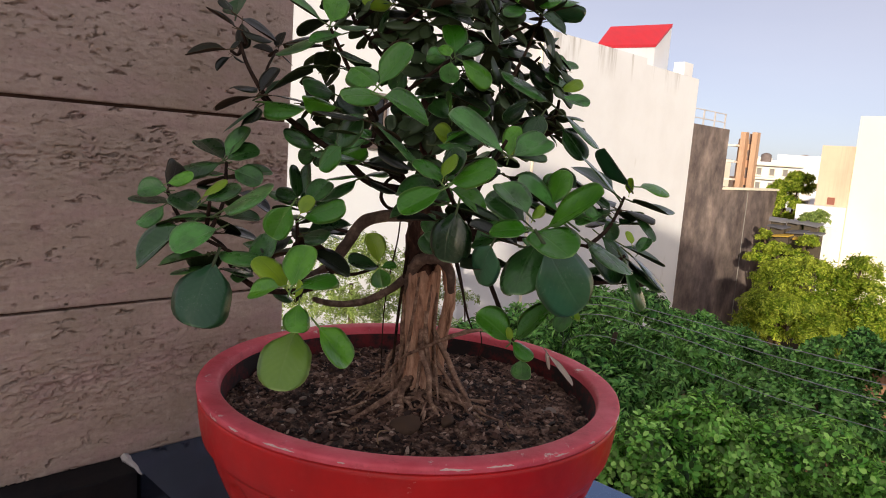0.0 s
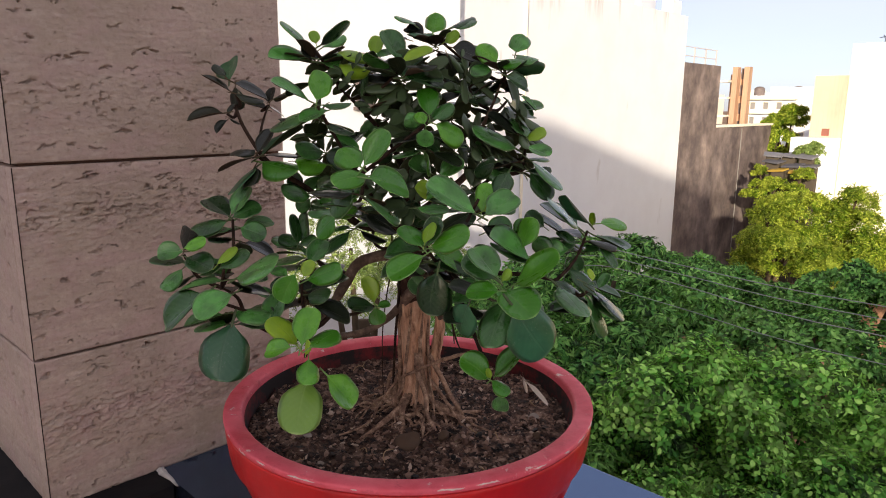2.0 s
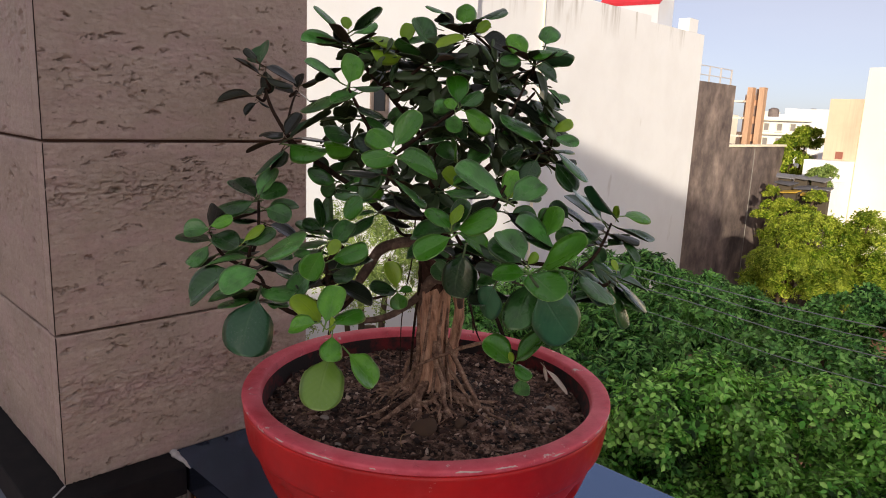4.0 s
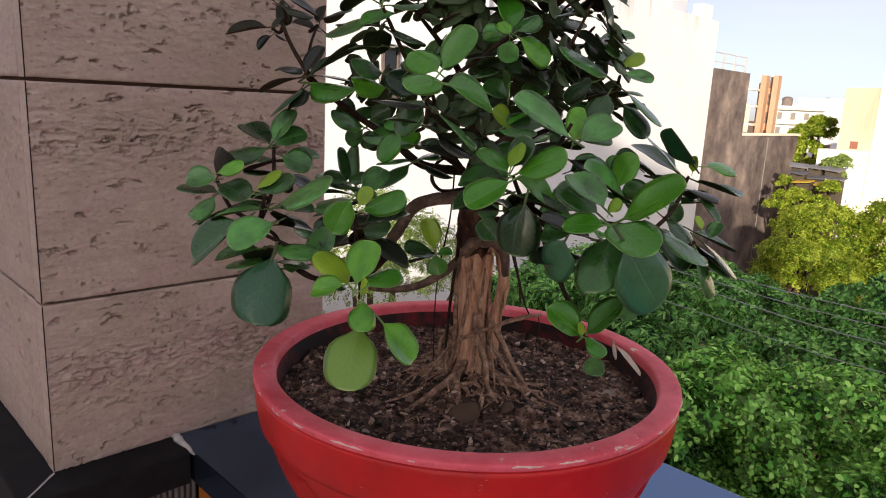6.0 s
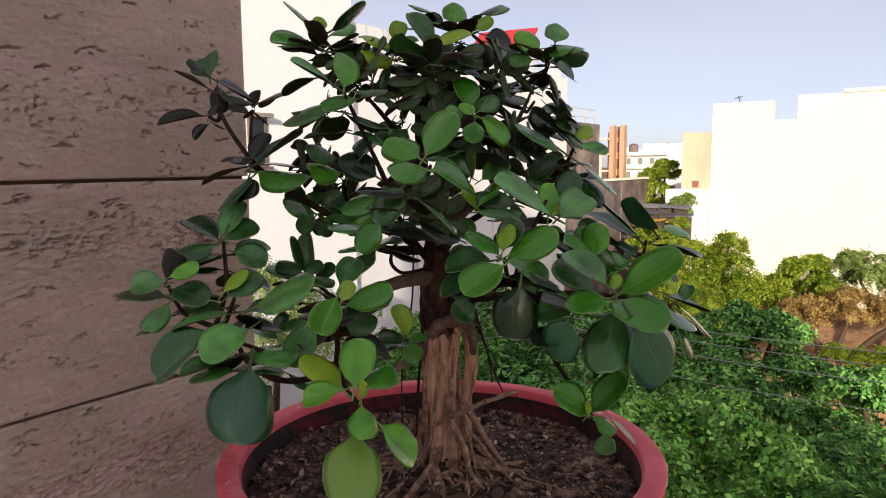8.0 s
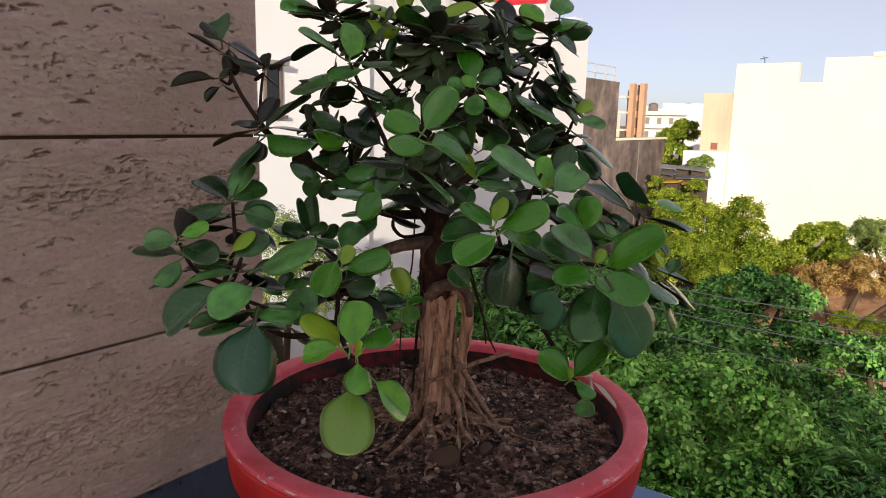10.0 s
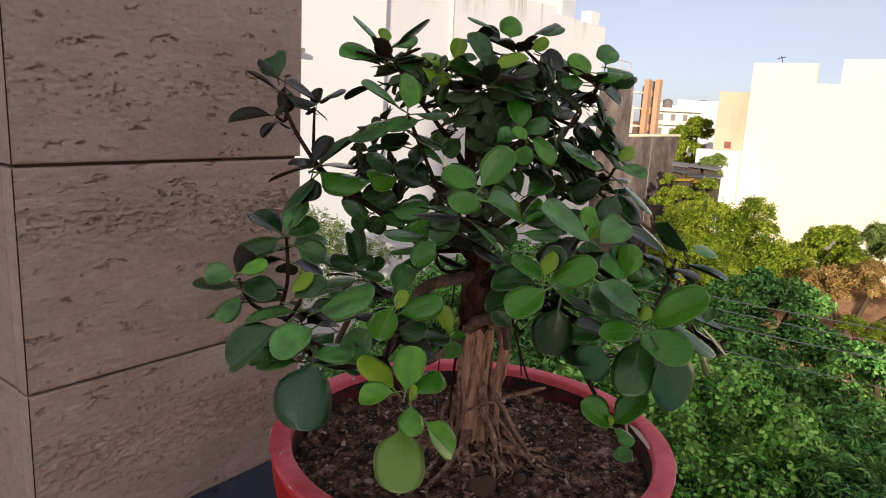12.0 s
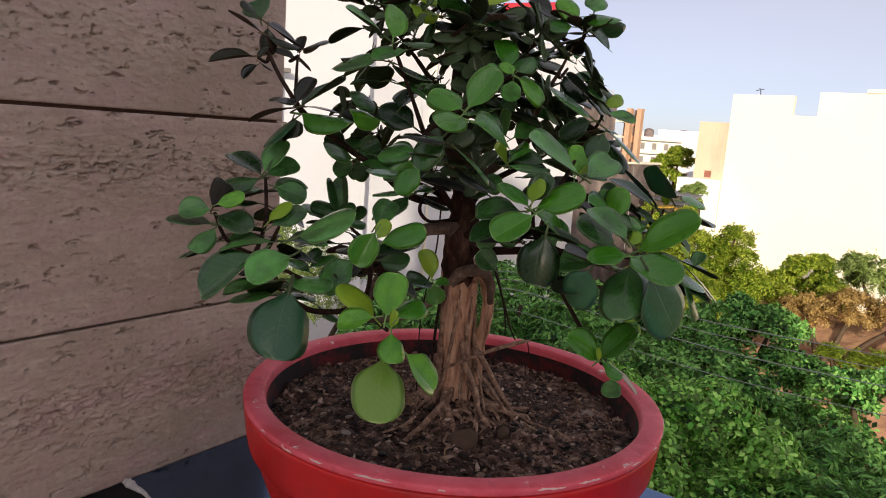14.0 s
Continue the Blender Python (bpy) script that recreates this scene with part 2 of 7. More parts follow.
def stone_panel(width, height, depth, seed, step=0.0012, big=(), eaten=(0.62, 0.5)):
    """A panel whose front (facing +y of its own axes) carries real pores; x along the width, z up."""
    rng = np.random.default_rng(seed)
    nx, nz = int(width / step) + 1, int(height / step) + 1
    X, Z = np.meshgrid(np.linspace(0, width, nx), np.linspace(0, height, nz), indexing="ij")
    fine = sum(lattice(rng, X, Z, 95 * 2 ** o, 240 * 2 ** o) * 0.6 ** o for o in range(3)) / 1.96
    veil = lattice(rng, X, Z, 7, 30) * 0.6 + lattice(rng, X, Z, 16, 70) * 0.4
    # jagged pits crowd together along one worm-eaten band and in loose drifts
    bz, slope = height * eaten[0], rng.uniform(-0.06, 0.06)
    band = np.exp(-((Z - bz - slope * (X - width / 2)) / 0.026) ** 2)
    patch = lattice(rng, X, Z, 9, 17)
    level = 0.13 + 0.20 * np.clip((veil - 0.5) * 4, 0, 1) * np.clip((patch - 0.5) * 3, 0, 1) + 0.12 * eaten[1] * band * np.clip(veil * 1.6, 0, 1)
    lip = np.exp(-((fine - level - 0.03) / 0.022) ** 2)
    D = 0.0052 * np.clip((level - fine) / 0.04, 0, 1) - 0.0007 * lip
    wob = fine - 0.5
    pores = list(big)
    for _ in range(int(width * 85)):
        pores.append((rng.uniform(0, width), rng.uniform(0, height), rng.uniform(0.004, 0.014), rng.uniform(0.0009, 0.0019), rng.uniform(0.0014, 0.0036)))
    for _ in range(int(width * 380 * eaten[1])):
        px = rng.uniform(0, width)
        pores.append((px, bz + slope * (px - width / 2) + rng.normal() * (0.012 + 0.028 * max(0.0, eaten[1] - 1.2)), rng.uniform(0.0018, 0.0052), rng.uniform(0.0010, 0.0019), rng.uniform(0.0009, 0.0020)))
    for _ in range(int(width * 26)):
        cx, cz = rng.uniform(0, width), rng.uniform(0, height)
        for _ in range(rng.integers(3, 12)):
            pores.append((cx + rng.normal() * 0.012, cz + rng.normal() * 0.005, rng.uniform(0.001, 0.003), rng.uniform(0.0008, 0.0014), rng.uniform(0.0015, 0.0035)))
    for px, pz, a, b, d in pores:
        i0, i1 = np.searchsorted(X[:, 0], (px - 2.2 * a, px + 2.2 * a))
        k0, k1 = np.searchsorted(Z[0], (pz - 3 * b - 0.002, pz + 3 * b + 0.002))
        if i1 <= i0 or k1 <= k0:
            continue
        s = np.s_[i0:i1, k0:k1]
        q = ((X[s] - px) / a) ** 2 + ((Z[s] - pz - 0.12 * (X[s] - px) - 0.012 * wob[s]) / b) ** 2 + 3.5 * wob[s]
        D[s] = np.maximum(D[s], 2.2 * d * np.clip(1.2 - q, 0, 0.5) / 0.5 - 0.0013 * np.exp(-((q - 1.9) / 0.6) ** 2))
    D += wob * (0.0016 + 0.0038 * eaten[1] * band)
    D *= np.clip((width - X) / 0.005, 0.1, 1)
    edge = np.minimum(np.minimum(X, width - X), np.minimum(Z, height - Z))
    D += 0.0012 * np.clip(1 - edge / 0.0022, 0, 1) ** 2
    n = nx * nz
    front = np.stack([X, -D, Z], -1).reshape(-1, 3)
    idx = np.arange(n).reshape(nx, nz)
    quads = np.stack([idx[:-1, :-1], idx[1:, :-1], idx[1:, 1:], idx[:-1, 1:]], -1).reshape(-1, 4)
    loop = np.concatenate([idx[:, 0], idx[-1, 1:], idx[-2::-1, -1], idx[0, -2:0:-1]])
    back = front[loop].copy()
    back[:, 1] = -depth
    verts = np.concatenate([front, back])
    m = len(loop)
    a = np.arange(m)
    sides = np.stack([loop[a], n + a, n + (a + 1) % m, loop[(a + 1) % m]], -1)
    me = bpy.data.meshes.new("stone_panel")
    me.from_pydata(verts.tolist(), [], quads.tolist() + sides.tolist() + [list(range(n, n + m))[::-1]])
    me.polygons.foreach_set("use_smooth", [True] * (len(me.polygons) - m - 1) + [False] * (m + 1))
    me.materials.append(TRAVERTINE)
    return me


pillar = tagged(finish("wall_pillar", box(-1.7, FACE_X - 0.009, SIDE_Y + 0.009, END_Y - 0.003, -0.9, 2.074), plain("dark_joint", srgb(96, 72, 62), 0.9, 30, 0.3)), "pillar clad in pinkish travertine panels with dark joints", "pillar", kind="structure")
GAP = 0.0035
for i, (z0, z1) in enumerate(zip(COURSES, COURSES[1:])):
    low_gap, high_gap = {0: (0.0, 0.0013), 1: (0.0016, 0.0014), 2: (0.0026, GAP)}.get(i, (GAP, GAP))
    lo, hi = z0 + low_gap, z1 - high_gap
    far = z0 > 0.9
    big = {0: ((0.02, 0.12, 0.005, 0.0022, 0.004), (0.072, 0.066, 0.014, 0.0016, 0.003), (0.045, 0.105, 0.012, 0.0016, 0.002), (0.055, 0.095, 0.007, 0.002, 0.003), (0.09, 0.112, 0.009, 0.0016, 0.0025), (0.3, 0.125, 0.01, 0.002, 0.003), (0.2, 0.155, 0.012, 0.0014, 0.002)),
           1: ((0.085, 0.124, 0.014, 0.0018, 0.0025), (0.03, 0.052, 0.011, 0.0014, 0.003), (0.07, 0.185, 0.009, 0.0014, 0.002), (0.17, 0.02, 0.012, 0.0012, 0.002)),
           2: ((0.084, 0.125, 0.016, 0.0016, 0.003), (0.14, 0.045, 0.006, 0.0014, 0.002), (0.12, 0.06, 0.004, 0.002, 0.003), (0.035, 0.14, 0.004, 0.002, 0.003))}.get(i, ())
    me = stone_panel(END_Y - SIDE_Y, hi - lo, 0.024, 10 + i, 0.005 if far else 0.0012, big, {0: (0.52, 1.5), 1: (0.73, 1.2), 2: (0.35, 0.4)}.get(i, (0.6, 0.4)))
    ob = new("stone_panel", me)
    ob.parent = pillar
    ob.matrix_basis = Matrix(((0, 1, 0, FACE_X), (1, 0, 0, SIDE_Y), (0, 0, 1, lo), (0, 0, 0, 1)))
    me = stone_panel(0.6, hi - lo, 0.024, 40 + i, 0.005 if far else 0.0024)
    for k in range(1 if far else 2):
        ob = new("stone_panel", me)
        ob.parent = pillar
        ob.matrix_basis = Matrix(((-1, 0, 0, FACE_X - 0.0245 - 0.604 * k), (0, -1, 0, SIDE_Y), (0, 0, 1, lo), (0, 0, 0, 1)))

for z0, z1 in zip(COURSES, COURSES[1:]):
    part("corner_joint", box(FACE_X - 0.0007, FACE_X + 0.0002, SIDE_Y - 0.0002, SIDE_Y + 0.0008, z0 + 0.002, z1 - 0.002), plain("corner_joint_filler", srgb(44, 32, 27), 0.9, 40, 0.3) if z0 < 0 else bpy.data.materials["corner_joint_filler"], pillar)

# ---- parapet with granite coping ----
OUT_Y, IN_Y, SKIRT_X, SKIRT_Y = 0.728, 0.291, -0.670, 0.1055
TOP_Z, SLAB = -0.018, 0.042   # top and thickness of the slabs
parapet = tagged(finish("wall_parapet", box(-0.70, 3.2, IN_Y + 0.045, OUT_Y - 0.07, -1.0, TOP_Z - SLAB), CEMENT), "rendered parapet wall under the granite coping", "parapet", kind="structure")
bm = bmesh.new()
face = bm.faces.new([bm.verts.new((x, y, TOP_Z - SLAB)) for x, y in ((FACE_X + 0.001, IN_Y), (3.2, IN_Y), (3.2, OUT_Y - 0.012), (-0.105, OUT_Y - 0.012), (-0.105, OUT_Y), (FACE_X + 0.001, OUT_Y))])
for v in [e for e in bmesh.ops.extrude_face_region(bm, geom=[face])["geom"] if isinstance(e, bmesh.types.BMVert)]:
    v.co.z = TOP_Z
bmesh.ops.recalc_face_normals(bm, faces=bm.faces)
bmesh.ops.bevel(bm, geom=bm.edges[:], offset=0.0022, segments=2, affect="EDGES", profile=0.6)
coping = tagged(finish("coping", bm, GRANITE), "polished black granite coping slab on the parapet", "coping", kind="structure")
bm = bmesh.new()
face = bm.faces.new([bm.verts.new((x, y, TOP_Z - SLAB - 0.002)) for x, y in ((-1.7, SKIRT_Y), (SKIRT_X, SKIRT_Y), (SKIRT_X, IN_Y - 0.002), (FACE_X - 0.02, IN_Y - 0.002), (FACE_X - 0.02, SIDE_Y + 0.03), (-1.7, SIDE_Y + 0.03))])
for v in [e for e in bmesh.ops.extrude_face_region(bm, geom=[face])["geom"] if isinstance(e, bmesh.types.BMVert)]:
    v.co.z = TOP_Z - 0.002
bmesh.ops.recalc_face_normals(bm, faces=bm.faces)
bmesh.ops.bevel(bm, geom=bm.edges[:], offset=0.0022, segments=2, affect="EDGES", profile=0.6)
tagged(finish("coping", bm, HONED), "black granite skirt slab round the pillar's foot", "coping", kind="structure")
grout = tagged(finish("grout_line", tube([(FACE_X + 0.002, SIDE_Y - 0.001, TOP_Z - 0.0012), (-0.696, 0.130, TOP_Z - 0.0012), (SKIRT_X - 0.002, SKIRT_Y + 0.003, TOP_Z - 0.0014), (SKIRT_X + 0.0006, SKIRT_Y - 0.001, TOP_Z - 0.02)], (0.0012, 0.0009, 0.0011, 0.0014), 6, lump=0.4), GROUT), "white grout in the mitred slab joint", "grout", kind="structure")
tagged(finish("grout_line", tube([(FACE_X + 0.003, IN_Y, TOP_Z - 0.001), (-0.706, IN_Y - 0.001, TOP_Z - 0.0005), (-0.684, IN_Y - 0.0005, TOP_Z - 0.001), (-0.662, IN_Y - 0.001, TOP_Z - 0.0022)], (0.005, 0.0058, 0.003, 0.001), 6, lump=0.5, seed=3), GROUT), "smeared white grout between two granite slabs", "grout", kind="structure")

# fluted panel under the skirt slab
UNDER = TOP_Z - SLAB - 0.003
flute_panel = tagged(finish("fluted_panel", box(-0.75, -0.697, 0.156, 0.3, -0.7, UNDER), plain("dark_gap", srgb(14, 13, 13), 0.8, 30, 0.2)), "grey fluted wall panel in two bands under the skirt", "panel", kind="structure")
for z0, z1 in ((-0.168, UNDER - 0.001), (-0.32, -0.204)):
    bm0 = box(-0.0045, 0.0045, -0.0024, 0.0024, z0, z1, 0.0016)
    first = None
    for k in range(20):
        if first is None:
            first = part("flute", bm0, FLUTE, flute_panel)
            ob = first
        else:
            ob = new("flute", first.data)
            ob.parent = flute_panel
        ob.location = (-0.694, 0.160 + 0.0074 * k, 0)
tagged(finish("wall_plinth", box(-0.75, -0.690, 0.118, 0.1555, -0.7, UNDER, 0.001), CEMENT), "narrow rendered edge beside the fluted panel", "wall", kind="structure")

# planks on the inner side of the parapet
cladding = tagged(finish("wood_cladding", box(-0.69, 3.2, IN_Y + 0.032, IN_Y + 0.044, -1.0, UNDER), plain("cladding_back", srgb(40, 22, 12), 0.9)), "varnished orange wooden planks on the parapet's inner side", "cladding", kind="structure")
plank0 = None
for k in range(28):
    if plank0 is None:
        plank0 = part("plank", box(0, 0.1345, 0, 0.016, -0.96, UNDER, 0.002), WOOD, cladding)
        ob = plank0
    else:
        ob = new("plank", plank0.data)
        ob.parent = cladding
    ob.location = (-0.69 + 0.137 * k, IN_Y + 0.0155, 0)

# ledge on the pillar's terrace side
ledge = tagged(finish("ledge", box(-1.7, -0.69, 0.050, 0.116, -0.22, -0.13, 0.008, segments=3), STEEL), "blue-grey painted ledge rail beside the pillar's skirt", "ledge", kind="structure")
tagged(finish("wall_terrace", box(-1.7, -0.751, 0.118, 0.16, -1.0, UNDER), STEEL), "blue-grey rendered wall under the pillar's skirt", "wall", kind="structure")

# terrace floor, wall below it, and an unseen block added to cast shade
FLOORTILE = plain("terrace_tiles", srgb(196, 176, 170), 0.5, 3, 0.25)
tagged(finish("floor_terrace", box(-6, 3.2, -12.0, IN_Y + 0.04, -1.1, -1.0), FLOORTILE), "pale pinkish terrace floor", "floor", kind="structure")
HOUSE = facade("house_render", srgb(206, 196, 184), srgb(150, 138, 126), 0.2)
tagged(finish("wall_below", box(-6, 3.2, -12.0, 0.65, -8.0, -1.101), HOUSE), "rendered house wall below the terrace", "wall", kind="structure")
bm = box(20.4, 29.2, -42, -40.0, -8, 15.67)
box(-34, 20.399, -52, -40.0, -8, 9.0, bm=bm)
tagged(finish("wall_house", bm, HOUSE), "unseen stepped block added behind the terrace to cast shade", "wall", kind="structure")

# ---- the distance: ground, houses, sheds ----
GROUND_Z = -8.0
gm = Mat("dusty_ground", rough=0.95)
gm.set("Base Color", gm.ramp(gm.noise(0.35, 6, 0.65), (0.3, srgb(92, 70, 52)), (0.55, srgb(150, 116, 86)), (0.75, srgb(104, 104, 58))))
gm.bump(gm.noise(3, 6, 0.7), 0.5, 0.1)
bm = bmesh.new()
bmesh.ops.create_grid(bm, x_segments=40, y_segments=40, size=1500)
for v in bm.verts:
    v.co.z = GROUND_Z
tagged(finish("ground", bm, gm.m), "dusty brown earth between the houses", "ground", kind="structure")

WHITE = facade("white_paint", srgb(234, 238, 244), srgb(224, 222, 220), 0.1)
CREAM = facade("cream_paint", srgb(244, 237, 216), srgb(222, 214, 200), 0.1)
m = Mat("stained_cement", rough=0.9, Specular_IOR_Level=0.2)
run = m.noise(1.0, 4, 0.6, m.co((0.8, 0.8, 0.6)))
c = m.ramp(run, (0.3, srgb(84, 74, 73)), (0.5, srgb(128, 115, 111)), (0.7, srgb(164, 148, 140)))
c = m.mix(m.math("MULTIPLY", m.step(m.noise(0.7, 6, 0.7), 0.42, 0.62), 0.6), c, srgb(78, 71, 73))
c = m.mix(m.math("MULTIPLY", m.step(m.noise(2.2, 6, 0.7), 0.5, 0.72), 0.35), c, srgb(152, 136, 126))
m.set("Base Color", c)
m.bump(m.noise(7, 6, 0.7), 0.4, 0.03)
DARKWALL = m.m
m = Mat("rain_stained_plaster", rough=0.88, Specular_IOR_Level=0.2)
base = m.mix(m.math("MULTIPLY", m.step(m.noise(0.5, 5, 0.6), 0.42, 0.72), 0.35), srgb(224, 227, 232), srgb(205, 205, 208))
height = m.node("ShaderNodeSeparateXYZ", Vector=m.co()).outputs[2]
drip = m.math("MULTIPLY", m.step(m.noise(1.0, 5, 0.65, m.co((2.4, 2.4, 0.16))), 0.55, 0.68), m.ramp(m.math("MULTIPLY", height, 0.1), (0.34, grey(0)), (0.46, grey(1))))
base = m.mix(m.math("MULTIPLY", drip, 0.6), base, srgb(128, 120, 114))
spot = m.step(m.noise(1.0, 3, 0.5, m.co((1.1, 1.1, 0.4))), 0.68, 0.74)
m.set("Base Color", m.mix(m.math("MULTIPLY", spot, 0.35), base, srgb(164, 158, 152)))
m.bump(m.noise(9, 5, 0.6), 0.25, 0.02)
PLASTER = m.m
TAN = facade("tan_paint", srgb(222, 196, 172), srgb(186, 150, 132), 0.55, 0.6)
ORANGE = facade("orange_paint", srgb(204, 166, 138), srgb(160, 126, 104), 0.3)
PALEFAR = facade("pale_far_paint", srgb(238, 230, 216), srgb(208, 198, 178), 0.2)
GLASSDARK = Mat("dark_window_glass", srgb(26, 30, 34), 0.08).m
# pale grey panes for far houses: distance haze put into the colour
GLASSPALE = plain("hazed_window", srgb(146, 142, 138), 0.4, 3, 0.2)
REDROOF = plain("red_roof_sheet", srgb(214, 34, 48), 0.5, 2, 0.15)
FRAME = plain("window_frame_paint", srgb(120, 84, 60), 0.5, 8, 0.3)


def window(parent, x, y, z, w, h, axis, frame_mat=None, glass=None):
    """A framed window set into a face; axis 'x': the face looks along +x, 'y': along -y."""
    fm = frame_mat or FRAME
    def b(u0, u1, z0, z1, d0, d1):
        return box(x - d1, x - d0, y + u0, y + u1, z + z0, z + z1) if axis == "x" else box(x + u0, x + u1, y + d0, y + d1, z + z0, z + z1)
    win = part("window", b(-w / 2, w / 2, 0, h, -0.02, 0.02), glass or GLASSDARK, parent, "far window paled by haze put into its colour" if glass else "dark window pane")
    for args in ((-w / 2 - 0.08, -w / 2, -0.08, h + 0.08), (w / 2, w / 2 + 0.08, -0.08, h + 0.08), (-w / 2, w / 2, h, h + 0.08), (-w / 2, w / 2, -0.08, 0)):
        part("frame", b(*args, -0.06, 0.03), fm, win)
    part("sill", b(-w / 2 - 0.15, w / 2 + 0.15, -0.16, -0.08, -0.16, 0.02), fm, win)
    return win


def house(name, label, walls, mat, group=""):
    """walls: boxes that stack up to one house."""
    h = thing(name, label, "building", group=group, at=((walls[0][0] + walls[0][1]) / 2, (walls[0][2] + walls[0][3]) / 2, GROUND_Z))
    for w in walls:
        part("wall", box(*w), mat, h)
    return h


# big white house with a stair head under a red sheet roof
FX = -14.0
big_house = house("white_house", "large white plastered house with plain side wall and red stair roof", [(-27, FX, 15.2, 30.0, GROUND_Z, 4.35), (FX - 0.5, FX - 0.01, 28.5, 29.3, 4.36, 4.9)], PLASTER)
part("parapet", box(FX - 0.25, FX - 0.004, 15.2, 25.29, 4.352, 4.58), PLASTER, big_house)
# stair head: four roof corners, eave to the street, ridge behind
HEAD = ((-14.3, 22.04, 4.6), (-14.3, 26.33, 5.3), (-15.2, 29.27, 6.68), (-15.2, 24.28, 5.7))


def slab(corners, low, high):
    bm = bmesh.new()
    lo = [bm.verts.new((x, y, low if low > -50 else z - 0.12)) for x, y, z in corners]
    hi = [bm.verts.new((x, y, z + high)) for x, y, z in corners]
    bm.faces.new(lo[::-1])
    bm.faces.new(hi)
    for i in range(4):
        bm.faces.new((lo[i], lo[(i + 1) % 4], hi[(i + 1) % 4], hi[i]))
    return bm


part("stair_head", slab(HEAD, 4.352, -0.125), WHITE, big_house)
part("roof", slab([(x + 0.02, y, z) for x, y, z in HEAD], -99, 0.0), REDROOF, big_house, "sloping red sheet roof")
part("pipe", tube([(FX + 0.06, 18.4, GROUND_Z), (FX + 0.06, 18.4, 0), (FX + 0.06, 18.4, 4.3)], (0.05, 0.05, 0.05), 8), CREAM, big_house, "vertical drain pipe")

near_house = house("white_house", "bright white house wall beside the larger white house", [(-26, FX + 0.3, 3.0, 15.0, GROUND_Z, 7.5)], WHITE)
window(near_house, FX + 0.3, 11.45, 0.5, 0.42, 1.1, "x", DARKWALL)
part("chajja", box(FX + 0.302, FX + 0.62, 11.1, 11.74, 1.62, 1.72), CEMENT, near_house, "small window canopy")

dark_house = house("dark_house", "unplastered dark grey cement house stepping down in height", [(-26, FX - 0.15, 30.25, 34.3, GROUND_Z, 2.45), (-24, FX - 0.2, 34.31, 42.1, GROUND_Z, -0.5)], DARKWALL)
part("pipe", tube([(FX - 0.17, 37.7, GROUND_Z), (FX - 0.17, 37.7, -3), (FX - 0.17, 37.7, -0.6)], (0.022, 0.022, 0.022), 6), CEMENT, dark_house, "thin pale drain pipe")
part("coping", box(FX - 0.5, FX - 0.12, 34.35, 42.2, -0.497, -0.38), CREAM, dark_house, "pale coping strip")
RAIL = plain("rail_paint", srgb(200, 196, 196), 0.5)
for y in (30.5, 31.7, 32.9, 34.1):
    part("rail_post", box(FX - 0.4, FX - 0.34, y, y + 0.06, 2.452, 3.2), RAIL, dark_house)
for z in (2.75, 3.15):
    part("rail", box(FX - 0.39, FX - 0.35, 30.56, 34.1, z, z + 0.04), RAIL, dark_house)

orange_house = house("orange_house", "narrow orange house with open balconies and piers", [(-17.75, -16.7, 44.5, 45.2, GROUND_Z, 2.5)], ORANGE)
for x in (-17.3, -16.6):
    part("pier", box(x - 0.16, x + 0.16, 44.0, 44.499, -2.5, 2.92), ORANGE, orange_house)
for z in (-1.2, -0.1, 1.0, 2.0):
    part("balcony", box(-18.0, -17.47, 43.5, 44.499, z, z + 0.12), PALEFAR, orange_house, "thin balcony slab")
    part("opening", box(-17.1, -16.8, 44.46, 44.52, z + 0.2, z + 0.85), DARKWALL, orange_house, "dark opening between the piers")

far_house = house("pale_house", "long pale house block far behind the trees", [(-26, -16.2, 66, 76, GROUND_Z, 1.55), (-22.5, -18.5, 66.5, 74, 1.56, 2.3), (-20.2, -17.2, 65.2, 65.99, GROUND_Z, 0.9)], WHITE)
for k in range(8):
    for z in (0.35, -0.95, -2.2):
        if k < 5 or z < -0.5:
            window(far_house, -25.3 + 1.15 * k, 66 if k < 5 else 65.2, z, 0.42, 0.6, "y", PALEFAR, GLASSPALE)
for z in (-1.35, -0.05, 1.2):
    part("ledge", box(-25.5, -20.3, 65.55, 65.99, z, z + 0.12), CREAM, far_house, "white sun shade ledge")
for x in (-24.4, -21.0):
    tank = part("water_tank", lathe([(0.0, 0.0), (0.45, 0.0), (0.47, 0.1), (0.45, 0.7), (0.2, 0.85), (0.0, 0.87)], 20), DARKWALL, far_house, "dark roof water tank")
    tank.location = (x, 68, 1.55)
skyline_rng = random.Random(12)
for k in range(9):
    x, y = -62 + 6.6 * k + skyline_rng.uniform(-1.5, 1.5), 128 + skyline_rng.uniform(-12, 12)
    w, top = skyline_rng.uniform(2.2, 4.0), 1.6 + skyline_rng.uniform(-0.6, 1.6)
    block_house = house("apartment_block", "pale apartment block on the hazy skyline", [(x - w, x + w, y, y + 8, GROUND_Z, top), (x - 0.3 * w, x + 0.2 * w, y + 1, y + 5, top + 0.01, top + 1.1)], PALEFAR if k % 3 else WHITE, "houses on the skyline")
    for i in range(3):
        for z in (top - 1.6, top - 3.6):
            window(block_house, x - 0.6 * w + 0.6 * w * i, y, z, 0.8, 0.9, "y", PALEFAR, GLASSPALE)
tan_house = house("tan_house", "tan plastered house with a small red window", [(-11.5, -9.96, 39.9, 52, GROUND_Z, 2.12)], TAN)
part("shutter", box(-10.9, -10.55, 39.86, 39.93, -0.92, -0.55), plain("red_shutter", srgb(150, 92, 76), 0.6), tan_house, "closed red window shutter")
